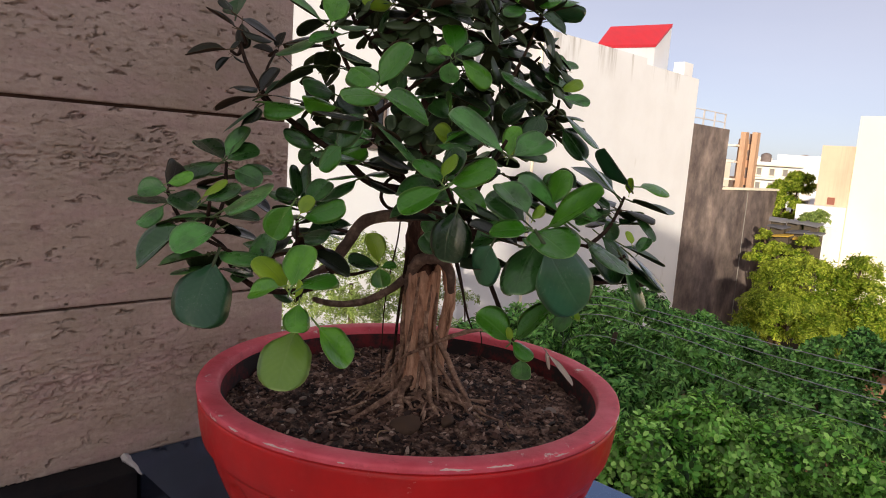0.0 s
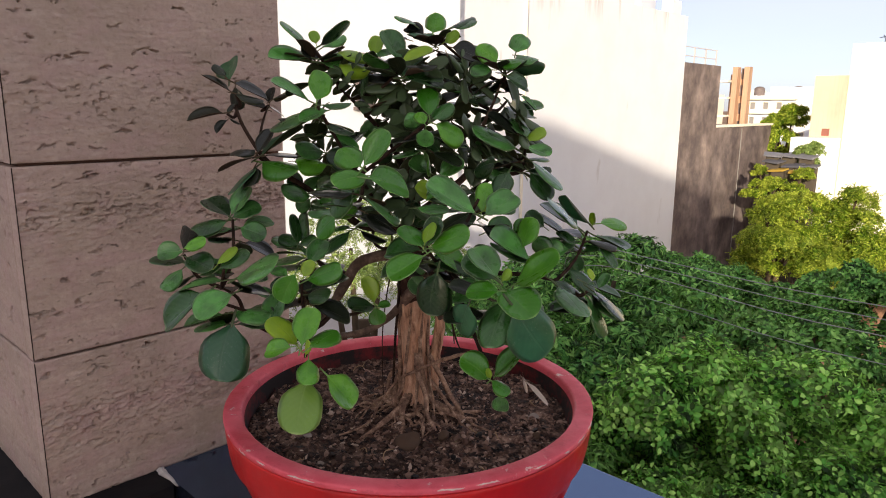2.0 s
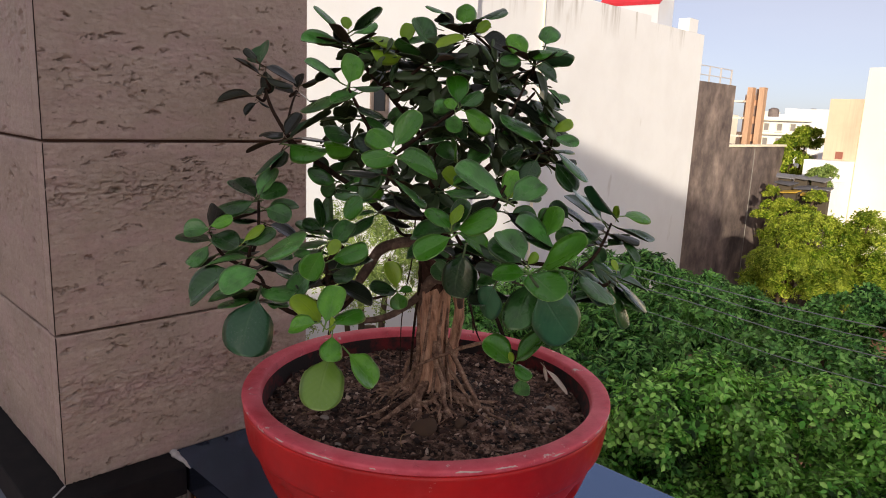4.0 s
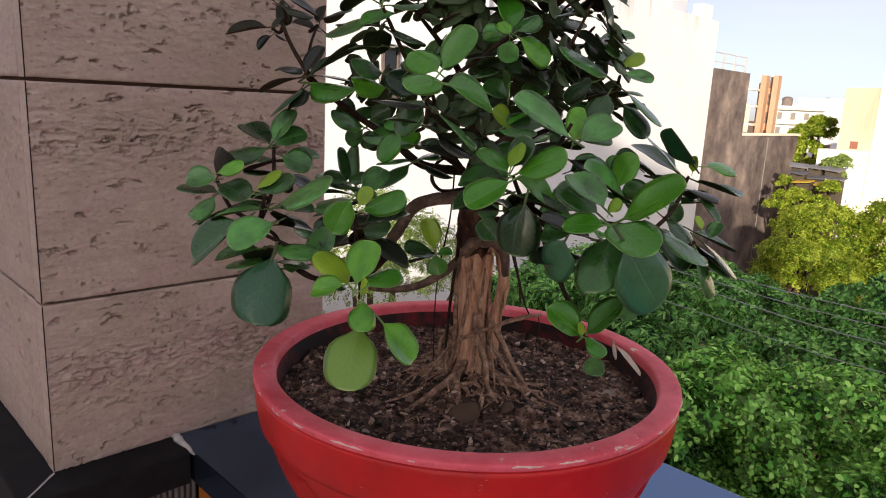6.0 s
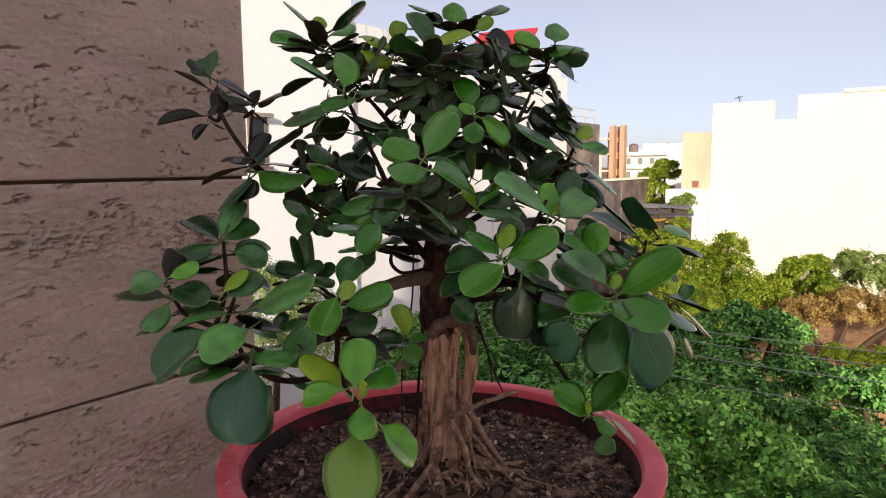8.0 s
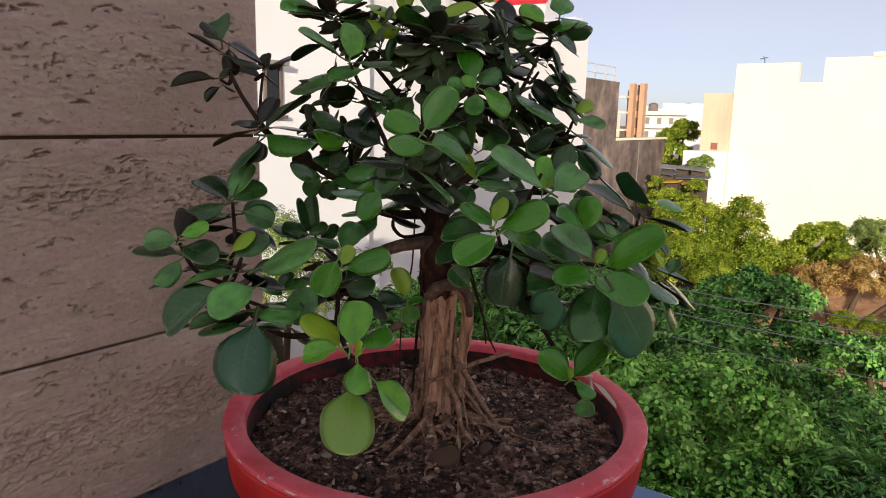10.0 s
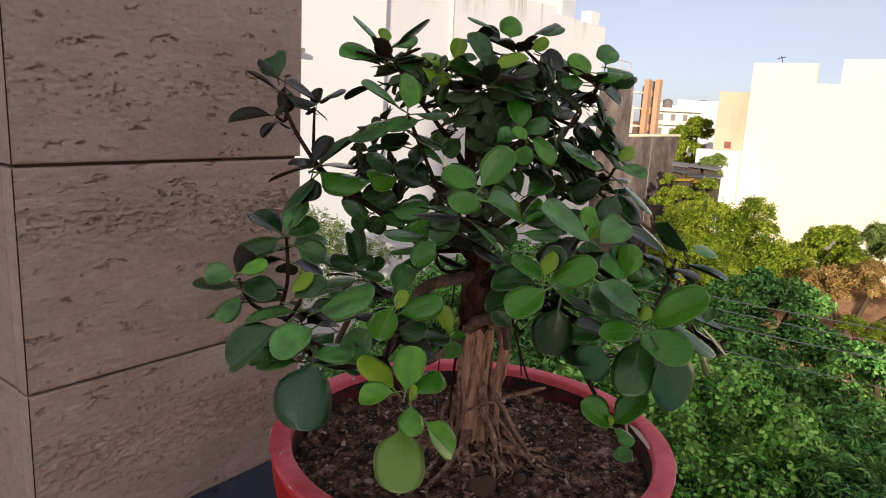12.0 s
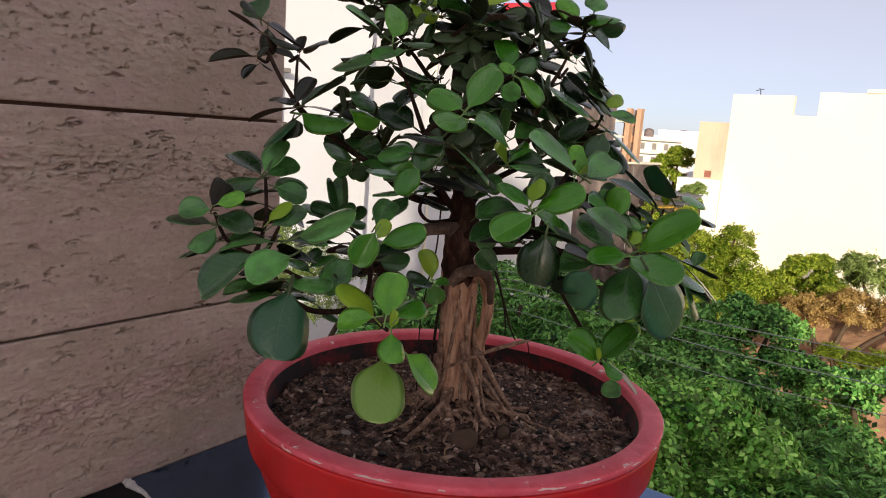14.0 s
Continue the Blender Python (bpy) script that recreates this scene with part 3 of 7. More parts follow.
house("low_white_house", "low white house with a flat roof before taller ones", [(-12.0, -9.96, 38.7, 39.85, GROUND_Z, -1.0), (-10.9, -9.96, 37.6, 38.69, GROUND_Z, -2.0)], WHITE)
right_house = house("white_house", "sunlit white house with a notched roof line", [(-9.95, 16, 40, 56, GROUND_Z, 2.65), (-9.951, -6.9, 39.995, 40.5, 2.651, 3.66), (-5.75, 16, 39.995, 47, 2.651, 3.86)], CREAM)
part("parapet", box(-3.7, 16, 39.9, 40.1, 3.862, 4.05), CREAM, right_house)
part("aerial", tube([(-8.7, 40.5, 3.66), (-8.7, 40.5, 3.85), (-8.78, 40.5, 4.05)], (0.03, 0.03, 0.03), 6), STEEL, right_house, "small dark aerial")
part("aerial", tube([(-8.95, 40.5, 3.92), (-8.75, 40.5, 3.96), (-8.55, 40.5, 4.0)], (0.025, 0.025, 0.025), 6), STEEL, right_house, "small dark aerial")
SHEETS = (plain("grey_sheet", srgb(120, 120, 126), 0.6), plain("yellow_sheet", srgb(196, 160, 70), 0.6), plain("slate_sheet", srgb(96, 96, 104), 0.6))
SHEDWALL = plain("dark_shed_wall", srgb(84, 76, 66), 0.85)
rng = random.Random(5)
for k in range(8):
    x, y, z = -12.0 + 0.27 * k + rng.uniform(-0.1, 0.1), 36.2 - 0.25 * (k % 3) + rng.uniform(-0.1, 0.1), -1.85 - 0.32 * (k % 3) + rng.uniform(-0.08, 0.08)
    sh = thing("shed", "small shed with a weathered sheet roof", "shed", group="sheds before the houses", at=(x, y, GROUND_Z))
    part("wall", box(x - 0.3, x + 0.3, y - 0.08, y + 0.3, GROUND_Z, z - 0.1), SHEDWALL, sh)
    bm = box(-0.42, 0.42, -0.3, 0.4, -0.03, 0.03)
    bmesh.ops.transform(bm, matrix=pose(x, y, z, rng.uniform(4, 12), rng.uniform(-6, 6), rng.uniform(-20, 20)), verts=bm.verts)
    part("roof", bm, SHEETS[(k * 2) % 3], sh)

# ---- trees below the parapet ----
def foliage_mat(name, lo, mid, hi, rough=0.55, shade=0.15, share=0.2):
    m = Mat(name, rough=rough)
    r = m.island()
    # lo and hi tones, strewn at random, stand in for shaded gaps and highlights
    c = m.ramp(r, (0.2, lo), (0.6, mid), (0.92, hi))
    patch = m.step(m.noise(1.6, 4, 0.6), 0.45, 0.65)
    c = m.mix(m.math("MULTIPLY", patch, 0.4), c, hi)
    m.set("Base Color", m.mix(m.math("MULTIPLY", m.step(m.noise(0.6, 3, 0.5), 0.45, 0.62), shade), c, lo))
    m.set("Specular IOR Level", 0.25)
    m.thin(m.mix(0.5, c, hi), share)
    return m.m


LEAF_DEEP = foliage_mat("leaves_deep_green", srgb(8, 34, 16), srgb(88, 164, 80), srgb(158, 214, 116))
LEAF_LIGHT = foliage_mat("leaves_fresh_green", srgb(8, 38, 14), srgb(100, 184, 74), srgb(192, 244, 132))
# the yellow of sunlit crowns is put into this leaf colour
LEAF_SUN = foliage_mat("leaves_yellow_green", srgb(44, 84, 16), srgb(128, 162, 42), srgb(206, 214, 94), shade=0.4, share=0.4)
LEAF_FINE = foliage_mat("leaves_fine_olive", srgb(84, 108, 54), srgb(124, 152, 78), srgb(170, 188, 112))
TREEBARK = plain("tree_bark", srgb(92, 76, 62), 0.9, 5, 0.5)


def bunch(kind, size, rng):
    """Base, direction and width of the leaves of one twig, in its own axes (z outward)."""
    out = []
    if kind == "frond":
        for k in range(6):
            y = size * (0.25 + 0.33 * k)
            for s in (-1, 1):
                out.append(((0.0, y, -0.05 * size * k), (s * size * 0.85, size * 0.35, -0.12 * size), 0.36 * size))
        out.append(((0, size * 2.1, -0.3 * size), (0, size * 0.9, -0.2 * size), 0.36 * size))
    elif kind == "palm":
        for k in range(7):
            a = math.radians(-75 + 25 * k)
            out.append(((0, 0, 0), (size * 1.5 * math.sin(a), size * 1.5 * math.cos(a), -0.25 * size), 0.42 * size))
    else:
        for k in range(7):
            a = 2.4 * k
            out.append(((0.25 * size * math.cos(a), 0.25 * size * math.sin(a), 0.1 * size * k), (size * math.cos(a), size * math.sin(a), 0.25 * size), 0.62 * size))
    return out


def crown_mesh(lobes, kind, size, number, mat, seed, round_leaf=False):
    """Leaves on twigs spread through the outer shell of several lobes (x, y, z, r)."""
    rng = np.random.default_rng(seed)
    clumps = []
    for x, y, z, r in lobes:
        for k in range(18):
            v = rng.normal(size=3)
            v /= np.linalg.norm(v)
            v[2] = abs(v[2]) if v[2] < -0.4 else v[2]
            clumps.append((x + v[0] * r * 0.86, y + v[1] * r * 0.86, z + v[2] * r * 0.8, r * rng.uniform(0.17, 0.37)))
    lobes = clumps
    tmpl = bunch(kind, size, rng)
    weights = np.array([l[3] ** 2 for l in lobes])
    which = rng.choice(len(lobes), number, p=weights / weights.sum())
    L = np.array(lobes)[which]
    d = rng.normal(size=(number, 3))
    d /= np.linalg.norm(d, axis=1)[:, None]
    d[:, 2] = np.where(d[:, 2] < -0.2, -d[:, 2], d[:, 2])
    lump = 0.13 * np.sin(d[:, 0] * 7 + L[:, 0]) * np.sin(d[:, 1] * 6 + L[:, 1] * 2) + 0.1 * np.sin(d[:, 2] * 9 + d[:, 0] * 5)
    rad = L[:, 3] * (1 - rng.random(number) ** 2.2 * 0.4 + lump)
    c = L[:, :3] + d * rad[:, None] * np.array([1, 1, 0.85])
    z = d + rng.normal(scale=0.45, size=(number, 3)) + np.array([0, 0, 0.35])
    z /= np.linalg.norm(z, axis=1)[:, None]
    a = rng.normal(size=(number, 3)) + np.array([0, 0, -0.5])
    x = np.cross(a, z)
    x /= np.linalg.norm(x, axis=1)[:, None]
    y = np.cross(z, x)
    R = np.stack([x, y, z], -1)
    verts, n = [], 0
    for base, way, w in tmpl:
        b, v = np.array(base), np.array(way)
        s = np.cross(v, (0, 0, 1.0))
        s = s / (np.linalg.norm(s) + 1e-9) * w / 2
        lift = np.array((0, 0, 0.15 * size))
        if round_leaf:
            quad = np.array([b, b + 0.22 * v + 0.8 * s + lift, b + 0.62 * v + 0.95 * s + lift, b + v, b + 0.62 * v - 0.95 * s + lift, b + 0.22 * v - 0.8 * s + lift])
        else:
            quad = np.array([b, b + 0.45 * v + s + lift, b + v, b + 0.45 * v - s + lift])
        jit = 1 + rng.normal(scale=0.16, size=(number, 1, 1))
        verts.append(np.einsum("nij,kj->nki", R, quad) * jit + c[:, None] + rng.normal(scale=0.12 * size, size=(number, 1, 3)))
    V = np.concatenate(verts).reshape(-1, 3)
    corner = 6 if round_leaf else 4
    fan = np.array([0, 1, 2, 0, 2, 3, 0, 3, 4, 0, 4, 5][:3 * (corner - 2)])
    q, per = len(V) // corner, corner - 2
    me = bpy.data.meshes.new("crown")
    me.vertices.add(len(V))
    me.vertices.foreach_set("co", V.ravel())
    tri = (np.arange(q)[:, None] * corner + fan).ravel()
    me.loops.add(len(tri))
    me.loops.foreach_set("vertex_index", tri)
    me.polygons.add(per * q)
    me.polygons.foreach_set("loop_start", np.arange(per * q) * 3)
    me.polygons.foreach_set("loop_total", np.full(per * q, 3))
    me.update()
    me.validate()
    me.materials.append(mat)
    return me


def outdoor_tree(label, x, y, lobes, kind, size, number, mat, seed):
    t = thing("tree", label, "tree", group="trees below the parapet", at=(x, y, GROUND_Z))
    cr = new("crown", crown_mesh(lobes, kind, size, number, mat, seed, seed == 3))
    cr.parent = t
    cr.matrix_parent_inverse = Matrix.Translation(-t.location)
    rng = random.Random(seed)
    top = max(l[2] for l in lobes)
    part("trunk", tube([(x, y, GROUND_Z - 0.1), (x + 0.1, y, GROUND_Z + 1.5), (x - 0.05, y + 0.1, top - 1.0)], (0.22, 0.17, 0.1), 10, lump=0.3, seed=seed), TREEBARK, t, smooth=True)
    for l in lobes:
        part("limb", tube([(x, y, GROUND_Z + 1.6), ((x + l[0]) / 2, (y + l[1]) / 2, (GROUND_Z + 1.6 + l[2]) / 2 + 0.4), (l[0], l[1], l[2] + 0.3 * l[3])], (0.12, 0.08, 0.03), 8, lump=0.3, seed=seed + l[0]), TREEBARK, t, smooth=True)
    return t


outdoor_tree("fine-leaved pale green tree in open shade", -9.0, 7.4, [(-9.0, 7.2, -2.3, 1.2), (-9.6, 8.4, -2.6, 1.1), (-8.2, 6.3, -3.0, 1.2), (-9.4, 10.0, -3.4, 1.2)], "frond", 0.05, 3000, LEAF_FINE, 1)
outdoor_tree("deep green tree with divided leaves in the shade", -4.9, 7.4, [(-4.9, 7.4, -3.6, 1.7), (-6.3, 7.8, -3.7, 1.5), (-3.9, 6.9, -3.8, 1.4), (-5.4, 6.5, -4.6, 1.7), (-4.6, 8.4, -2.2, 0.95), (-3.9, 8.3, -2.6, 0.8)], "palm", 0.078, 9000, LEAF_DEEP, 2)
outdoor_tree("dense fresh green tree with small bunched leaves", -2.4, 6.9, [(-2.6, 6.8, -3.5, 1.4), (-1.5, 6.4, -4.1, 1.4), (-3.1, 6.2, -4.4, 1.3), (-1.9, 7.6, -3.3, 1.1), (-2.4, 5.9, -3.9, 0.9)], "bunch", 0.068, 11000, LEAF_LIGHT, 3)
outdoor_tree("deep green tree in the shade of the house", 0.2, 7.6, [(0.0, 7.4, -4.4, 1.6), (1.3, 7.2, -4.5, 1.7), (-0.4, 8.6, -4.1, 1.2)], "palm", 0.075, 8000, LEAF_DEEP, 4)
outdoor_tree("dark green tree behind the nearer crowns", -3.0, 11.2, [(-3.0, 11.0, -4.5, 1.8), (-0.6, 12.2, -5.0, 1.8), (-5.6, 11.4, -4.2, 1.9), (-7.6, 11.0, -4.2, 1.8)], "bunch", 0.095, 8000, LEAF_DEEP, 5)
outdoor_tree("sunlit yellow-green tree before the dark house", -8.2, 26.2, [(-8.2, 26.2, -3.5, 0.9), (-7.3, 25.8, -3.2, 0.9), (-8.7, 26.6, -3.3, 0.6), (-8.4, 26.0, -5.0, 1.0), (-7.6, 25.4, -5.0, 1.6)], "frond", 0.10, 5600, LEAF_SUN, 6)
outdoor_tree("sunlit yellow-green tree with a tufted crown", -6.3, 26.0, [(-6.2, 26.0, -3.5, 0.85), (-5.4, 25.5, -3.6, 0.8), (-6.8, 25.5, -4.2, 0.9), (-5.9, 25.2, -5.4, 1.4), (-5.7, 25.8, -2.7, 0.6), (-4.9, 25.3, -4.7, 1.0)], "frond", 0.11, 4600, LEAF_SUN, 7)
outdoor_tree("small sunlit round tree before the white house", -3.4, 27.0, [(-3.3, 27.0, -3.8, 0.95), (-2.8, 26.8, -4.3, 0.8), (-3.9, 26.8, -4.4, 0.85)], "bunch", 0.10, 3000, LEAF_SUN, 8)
outdoor_tree("olive green tree beside the sunlit white house", -0.6, 27.5, [(-1.9, 27.5, -3.6, 0.9), (-0.2, 27.5, -3.4, 1.2), (1.6, 27.5, -3.6, 1.5), (0.6, 26.8, -4.4, 1.2)], "frond", 0.12, 3800, LEAF_FINE, 9)
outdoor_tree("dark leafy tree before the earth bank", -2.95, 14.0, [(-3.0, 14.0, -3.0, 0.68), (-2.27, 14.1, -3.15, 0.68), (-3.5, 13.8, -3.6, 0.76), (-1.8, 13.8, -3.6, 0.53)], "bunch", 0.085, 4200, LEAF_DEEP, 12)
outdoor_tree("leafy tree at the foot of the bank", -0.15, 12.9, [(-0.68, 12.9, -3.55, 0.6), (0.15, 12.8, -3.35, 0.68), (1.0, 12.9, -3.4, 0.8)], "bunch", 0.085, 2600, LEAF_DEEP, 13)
outdoor_tree("yellow-green shrub on the bank", -1.3, 20.0, [(-1.7, 20.0, -4.6, 0.32), (-1.1, 20.0, -4.65, 0.36), (-0.5, 20.1, -4.6, 0.4)], "frond", 0.06, 1300, LEAF_SUN, 14)
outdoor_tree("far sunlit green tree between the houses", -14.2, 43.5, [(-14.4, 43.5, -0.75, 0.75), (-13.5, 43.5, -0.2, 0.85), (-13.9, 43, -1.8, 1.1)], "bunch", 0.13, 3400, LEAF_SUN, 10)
outdoor_tree("small tree beside the sheds", -10.6, 37.0, [(-10.75, 37.0, -1.75, 0.45), (-10.3, 37.0, -1.6, 0.42), (-10.6, 37.0, -2.3, 0.5)], "bunch", 0.09, 1300, LEAF_FINE, 11)
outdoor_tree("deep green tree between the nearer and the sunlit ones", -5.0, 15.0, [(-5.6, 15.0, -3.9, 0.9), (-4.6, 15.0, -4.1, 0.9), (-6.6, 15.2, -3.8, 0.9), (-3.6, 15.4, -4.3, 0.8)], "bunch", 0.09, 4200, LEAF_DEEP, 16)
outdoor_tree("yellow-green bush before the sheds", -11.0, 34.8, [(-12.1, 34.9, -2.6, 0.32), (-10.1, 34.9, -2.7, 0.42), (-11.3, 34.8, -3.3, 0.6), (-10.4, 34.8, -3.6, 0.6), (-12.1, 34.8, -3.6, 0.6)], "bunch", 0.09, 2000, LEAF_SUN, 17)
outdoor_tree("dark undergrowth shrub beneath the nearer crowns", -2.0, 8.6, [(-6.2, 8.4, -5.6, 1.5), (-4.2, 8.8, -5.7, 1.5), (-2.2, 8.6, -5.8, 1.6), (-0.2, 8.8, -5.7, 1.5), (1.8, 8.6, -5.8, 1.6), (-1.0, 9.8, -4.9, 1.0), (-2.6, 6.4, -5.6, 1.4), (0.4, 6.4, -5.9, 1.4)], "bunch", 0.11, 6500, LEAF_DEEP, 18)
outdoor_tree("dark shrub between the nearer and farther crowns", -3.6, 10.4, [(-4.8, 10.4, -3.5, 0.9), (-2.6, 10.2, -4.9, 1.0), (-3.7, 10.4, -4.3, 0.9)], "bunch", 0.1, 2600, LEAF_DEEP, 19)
# dry undergrowth along the top of the bank
LEAF_DRY = foliage_mat("leaves_dry_straw", srgb(120, 92, 48), srgb(176, 144, 88), srgb(206, 180, 118))
outdoor_tree("dry straw-coloured bush on the bank", -2.2, 24.0, [(-3.0, 24.0, -4.5, 0.7), (-1.6, 24.2, -4.3, 0.9), (0.0, 24.0, -4.2, 1.0), (1.8, 24.2, -4.2, 1.0)], "frond", 0.09, 3200, LEAF_DRY, 15)

# earth bank between the trees
EARTH = Mat("reddish_earth", rough=0.95)
EARTH.set("Base Color", EARTH.ramp(EARTH.noise(1.2, 6, 0.65), (0.3, srgb(126, 88, 66)), (0.55, srgb(186, 140, 108)), (0.75, srgb(206, 170, 128))))
EARTH.bump(EARTH.noise(6, 6, 0.7), 0.6, 0.1)
bm = bmesh.new()
bmesh.ops.create_grid(bm, x_segments=60, y_segments=40, size=1)
for v in bm.verts:
    x, y = v.co.x * 8 + 0.5, v.co.y * 6 + 24
    e = max(0.0, 1 - max(abs(v.co.x), abs(v.co.y)) ** 6) * (0.5 + 0.5 * v.co.y)
    v.co = (x, y, GROUND_Z - 0.05 + e * (4.3 + 0.8 * noise.noise(Vector((x * 0.4, y * 0.4, 1))) + 0.25 * noise.noise(Vector((x * 1.7, y * 1.7, 4)))))
tagged(finish("earth_bank", bm, EARTH.m, smooth=True), "bare reddish earth bank between the trees", "ground", kind="structure")

# cables across the gap
CABLE = plain("grey_cable", srgb(150, 152, 154), 0.5)
for k, (z, dz, r) in enumerate(((-1.14, 0.05, 0.005), (-1.24, 0.04, 0.0045), (-1.36, -0.1, 0.005), (-1.62, 0.08, 0.004))):
    pts = [(-5.4, 8.4, -2.9 + 0.1 * k), (-4.9, 7.6, z - 0.4), (-4.2, 7.25, z - 0.08), (-3.2, 7.12, z - 0.08), (-1, 7.0, z - 0.12 - 0.02 * k + 0.1 * dz), (4, 6.9, z + 0.1), (12, 6.7, z + 0.9)]
    tagged(finish("power_cable", tube(pts, (r,) * len(pts), 6), CABLE, smooth=True), "thin grey overhead cable above the trees", "cable", group="cables above the trees")

# ---- red pot, soil ----
POT_X, POT_Y = -0.360, 0.438
SOIL_Z = 0.135
m = Mat("red_painted_clay", rough=0.42)
v = m.co()
n1, n2 = m.noise(9, 5, 0.6, v), m.noise(60, 5, 0.7, v)
c = m.ramp(n1, (0.3, srgb(160, 14, 14)), (0.6, srgb(204, 18, 18)), (0.8, srgb(216, 44, 42)))
chip = m.step(m.noise(26, 6, 0.75, v), 0.66, 0.70)
c = m.mix(m.math("MULTIPLY", m.step(n2, 0.5, 0.8), 0.2), c, srgb(226, 80, 84))
m.set("Base Color", m.mix(chip, c, srgb(212, 170, 164)))
m.set("Roughness", m.ramp(n2, (0.3, grey(0.34)), (0.7, grey(0.56))))
m.bump(m.math("ADD", m.math("MULTIPLY", n2, 0.4), n1), 0.25, 0.002)
RED = m.m
# worn, chipped rim paint; sky sheen on its top is also put into the pink
m = Mat("red_rim_worn_sheen", rough=0.6)
v = m.co()
n1, n2 = m.noise(14, 5, 0.65, v), m.noise(75, 6, 0.75, v)
c = m.ramp(n1, (0.3, srgb(206, 62, 74)), (0.6, srgb(234, 100, 114)), (0.8, srgb(243, 134, 144)))
c = m.mix(m.step(m.noise(38, 6, 0.8, v), 0.61, 0.65), c, srgb(226, 196, 186))
m.set("Base Color", m.mix(m.math("MULTIPLY", m.step(n2, 0.55, 0.75), 0.5), c, srgb(150, 30, 38)))
m.bump(m.math("ADD", n2, n1), 0.4, 0.002)
RED_RIM = m.m
m = Mat("red_inner_dirt", rough=0.8)
m.set("Base Color", m.mix(m.step(m.noise(30, 6, 0.7), 0.34, 0.52), srgb(112, 22, 24), srgb(30, 19, 16)))
RED_IN = m.m

pot = thing("flowerpot", "round red painted clay bowl pot with a fluted belly", "flowerpot", at=(POT_X, POT_Y, TOP_Z))
# belly with pressed oval flutes
bm = bmesh.new()
prof = [(0.0, 0.004), (0.112, 0.004), (0.122, 0.0), (0.131, 0.002), (0.136, 0.006), (0.146, 0.018), (0.158, 0.034), (0.168, 0.05), (0.178, 0.068), (0.186, 0.085), (0.1918, 0.1), (0.1945, 0.108), (0.1952, 0.111), (0.1985, 0.1135), (0.2012, 0.117), (0.2028, 0.125), (0.2042, 0.136), (0.2052, 0.146), (0.2058, 0.1535), (0.2048, 0.1548), (0.2062, 0.157)]
prof = [(r, z if z > 0.111 else 0.111 - (0.111 - z) * 1.162) for r, z in prof]
fine = []
for (r0, z0), (r1, z1) in zip(prof, prof[1:]):
    for s in range(3):
        fine.append((r0 + (r1 - r0) * s / 3, z0 + (z1 - z0) * s / 3))
fine.append(prof[-1])
lathe(fine, 240, bm)
for v in bm.verts:
    r = math.hypot(v.co.x, v.co.y)
    if r < 0.13 or v.co.z > 0.111:
        continue
    a = math.atan2(v.co.y, v.co.x) / (2 * math.pi) * 22
    u = (a - math.floor(a) - 0.5) / 0.36
    w = (v.co.z - 0.047) / 0.055
    q = abs(u) ** 2.4 + abs(w) ** 2.6
    if q < 1:
        k = 1 - 0.0095 * min(1.0, 2.6 * (1 - q)) ** 0.8 / r
        v.co.x *= k
        v.co.y *= k
body = part("belly", bm, RED, pot, smooth=True)
body.location = (POT_X, POT_Y, 0.0)
rim_prof = [(0.2062, 0.157), (0.2068, 0.1600), (0.2064, 0.1618), (0.2050, 0.1627), (0.198, 0.1630), (0.189, 0.1626), (0.1872, 0.1618), (0.1862, 0.159), (0.1850, 0.154)]
rim = part("rim", lathe(rim_prof, 160), RED_RIM, pot, "worn red rim with pale chips", smooth=True)
rim.location = body.location
# paint rubbed off in short runs along the rim's outer edge
wear, wrng = bmesh.new(), random.Random(12)
for k in range(34):
    a0, span = wrng.uniform(0, 2 * math.pi), wrng.uniform(0.015, 0.13)
    arc = [(0.20655 * math.cos(a0 + span * q / 4), 0.20655 * math.sin(a0 + span * q / 4), 0.1607 + wrng.uniform(-0.0006, 0.0006)) for q in range(5)]
    tube(arc, (0.0002, wrng.uniform(0.0005, 0.0009), wrng.uniform(0.0005, 0.001), wrng.uniform(0.0004, 0.0009), 0.0002), 5, wear, 0.5, k)
worn = part("worn_edge", wear, plain("bare_clay", srgb(224, 196, 186), 0.85, 90, 0.3), pot, "pale bare clay where paint has chipped")
worn.location = body.location
tagged(worn, kind="stuff")
inner = part("inner_wall", lathe([(0.1846, 0.154), (0.1835, 0.14), (0.178, 0.11), (0.16, 0.07), (0.0, 0.06)], 120), RED_IN, pot, "soil-stained inner wall", smooth=True)
inner.location = body.location

m = Mat("potting_soil", rough=0.7, Specular_IOR_Level=0.3)
n1 = m.noise(70, 6, 0.7)
dry = m.ramp(n1, (0.39, srgb(10, 6, 5)), (0.52, srgb(106, 77, 63)), (0.66, srgb(192, 158, 138)))
# broad noise patches mixed towards a near-black soil tone
dark_patch = m.step(m.noise(9, 4, 0.6), 0.42, 0.6)
m.set("Base Color", m.mix(m.math("MULTIPLY", dark_patch, 0.75), dry, srgb(22, 14, 11)))
m.bump(m.noise(200, 6, 0.75), 1.0, 0.005)
SOIL = m.m


def soil_height(x, y):
    """Height of the soil over the coping, heaped at the trunk."""
    p = Vector((x * 22, y * 22, 0))
    d = math.hypot(x - TRUNK[0], y - TRUNK[1])
    return SOIL_Z + 0.014 * math.exp(-(d / 0.07) ** 2) + 0.0045 * noise.noise(p) + 0.0045 * noise.noise(p * 2.7) + 0.0034 * noise.noise(p * 7.1)


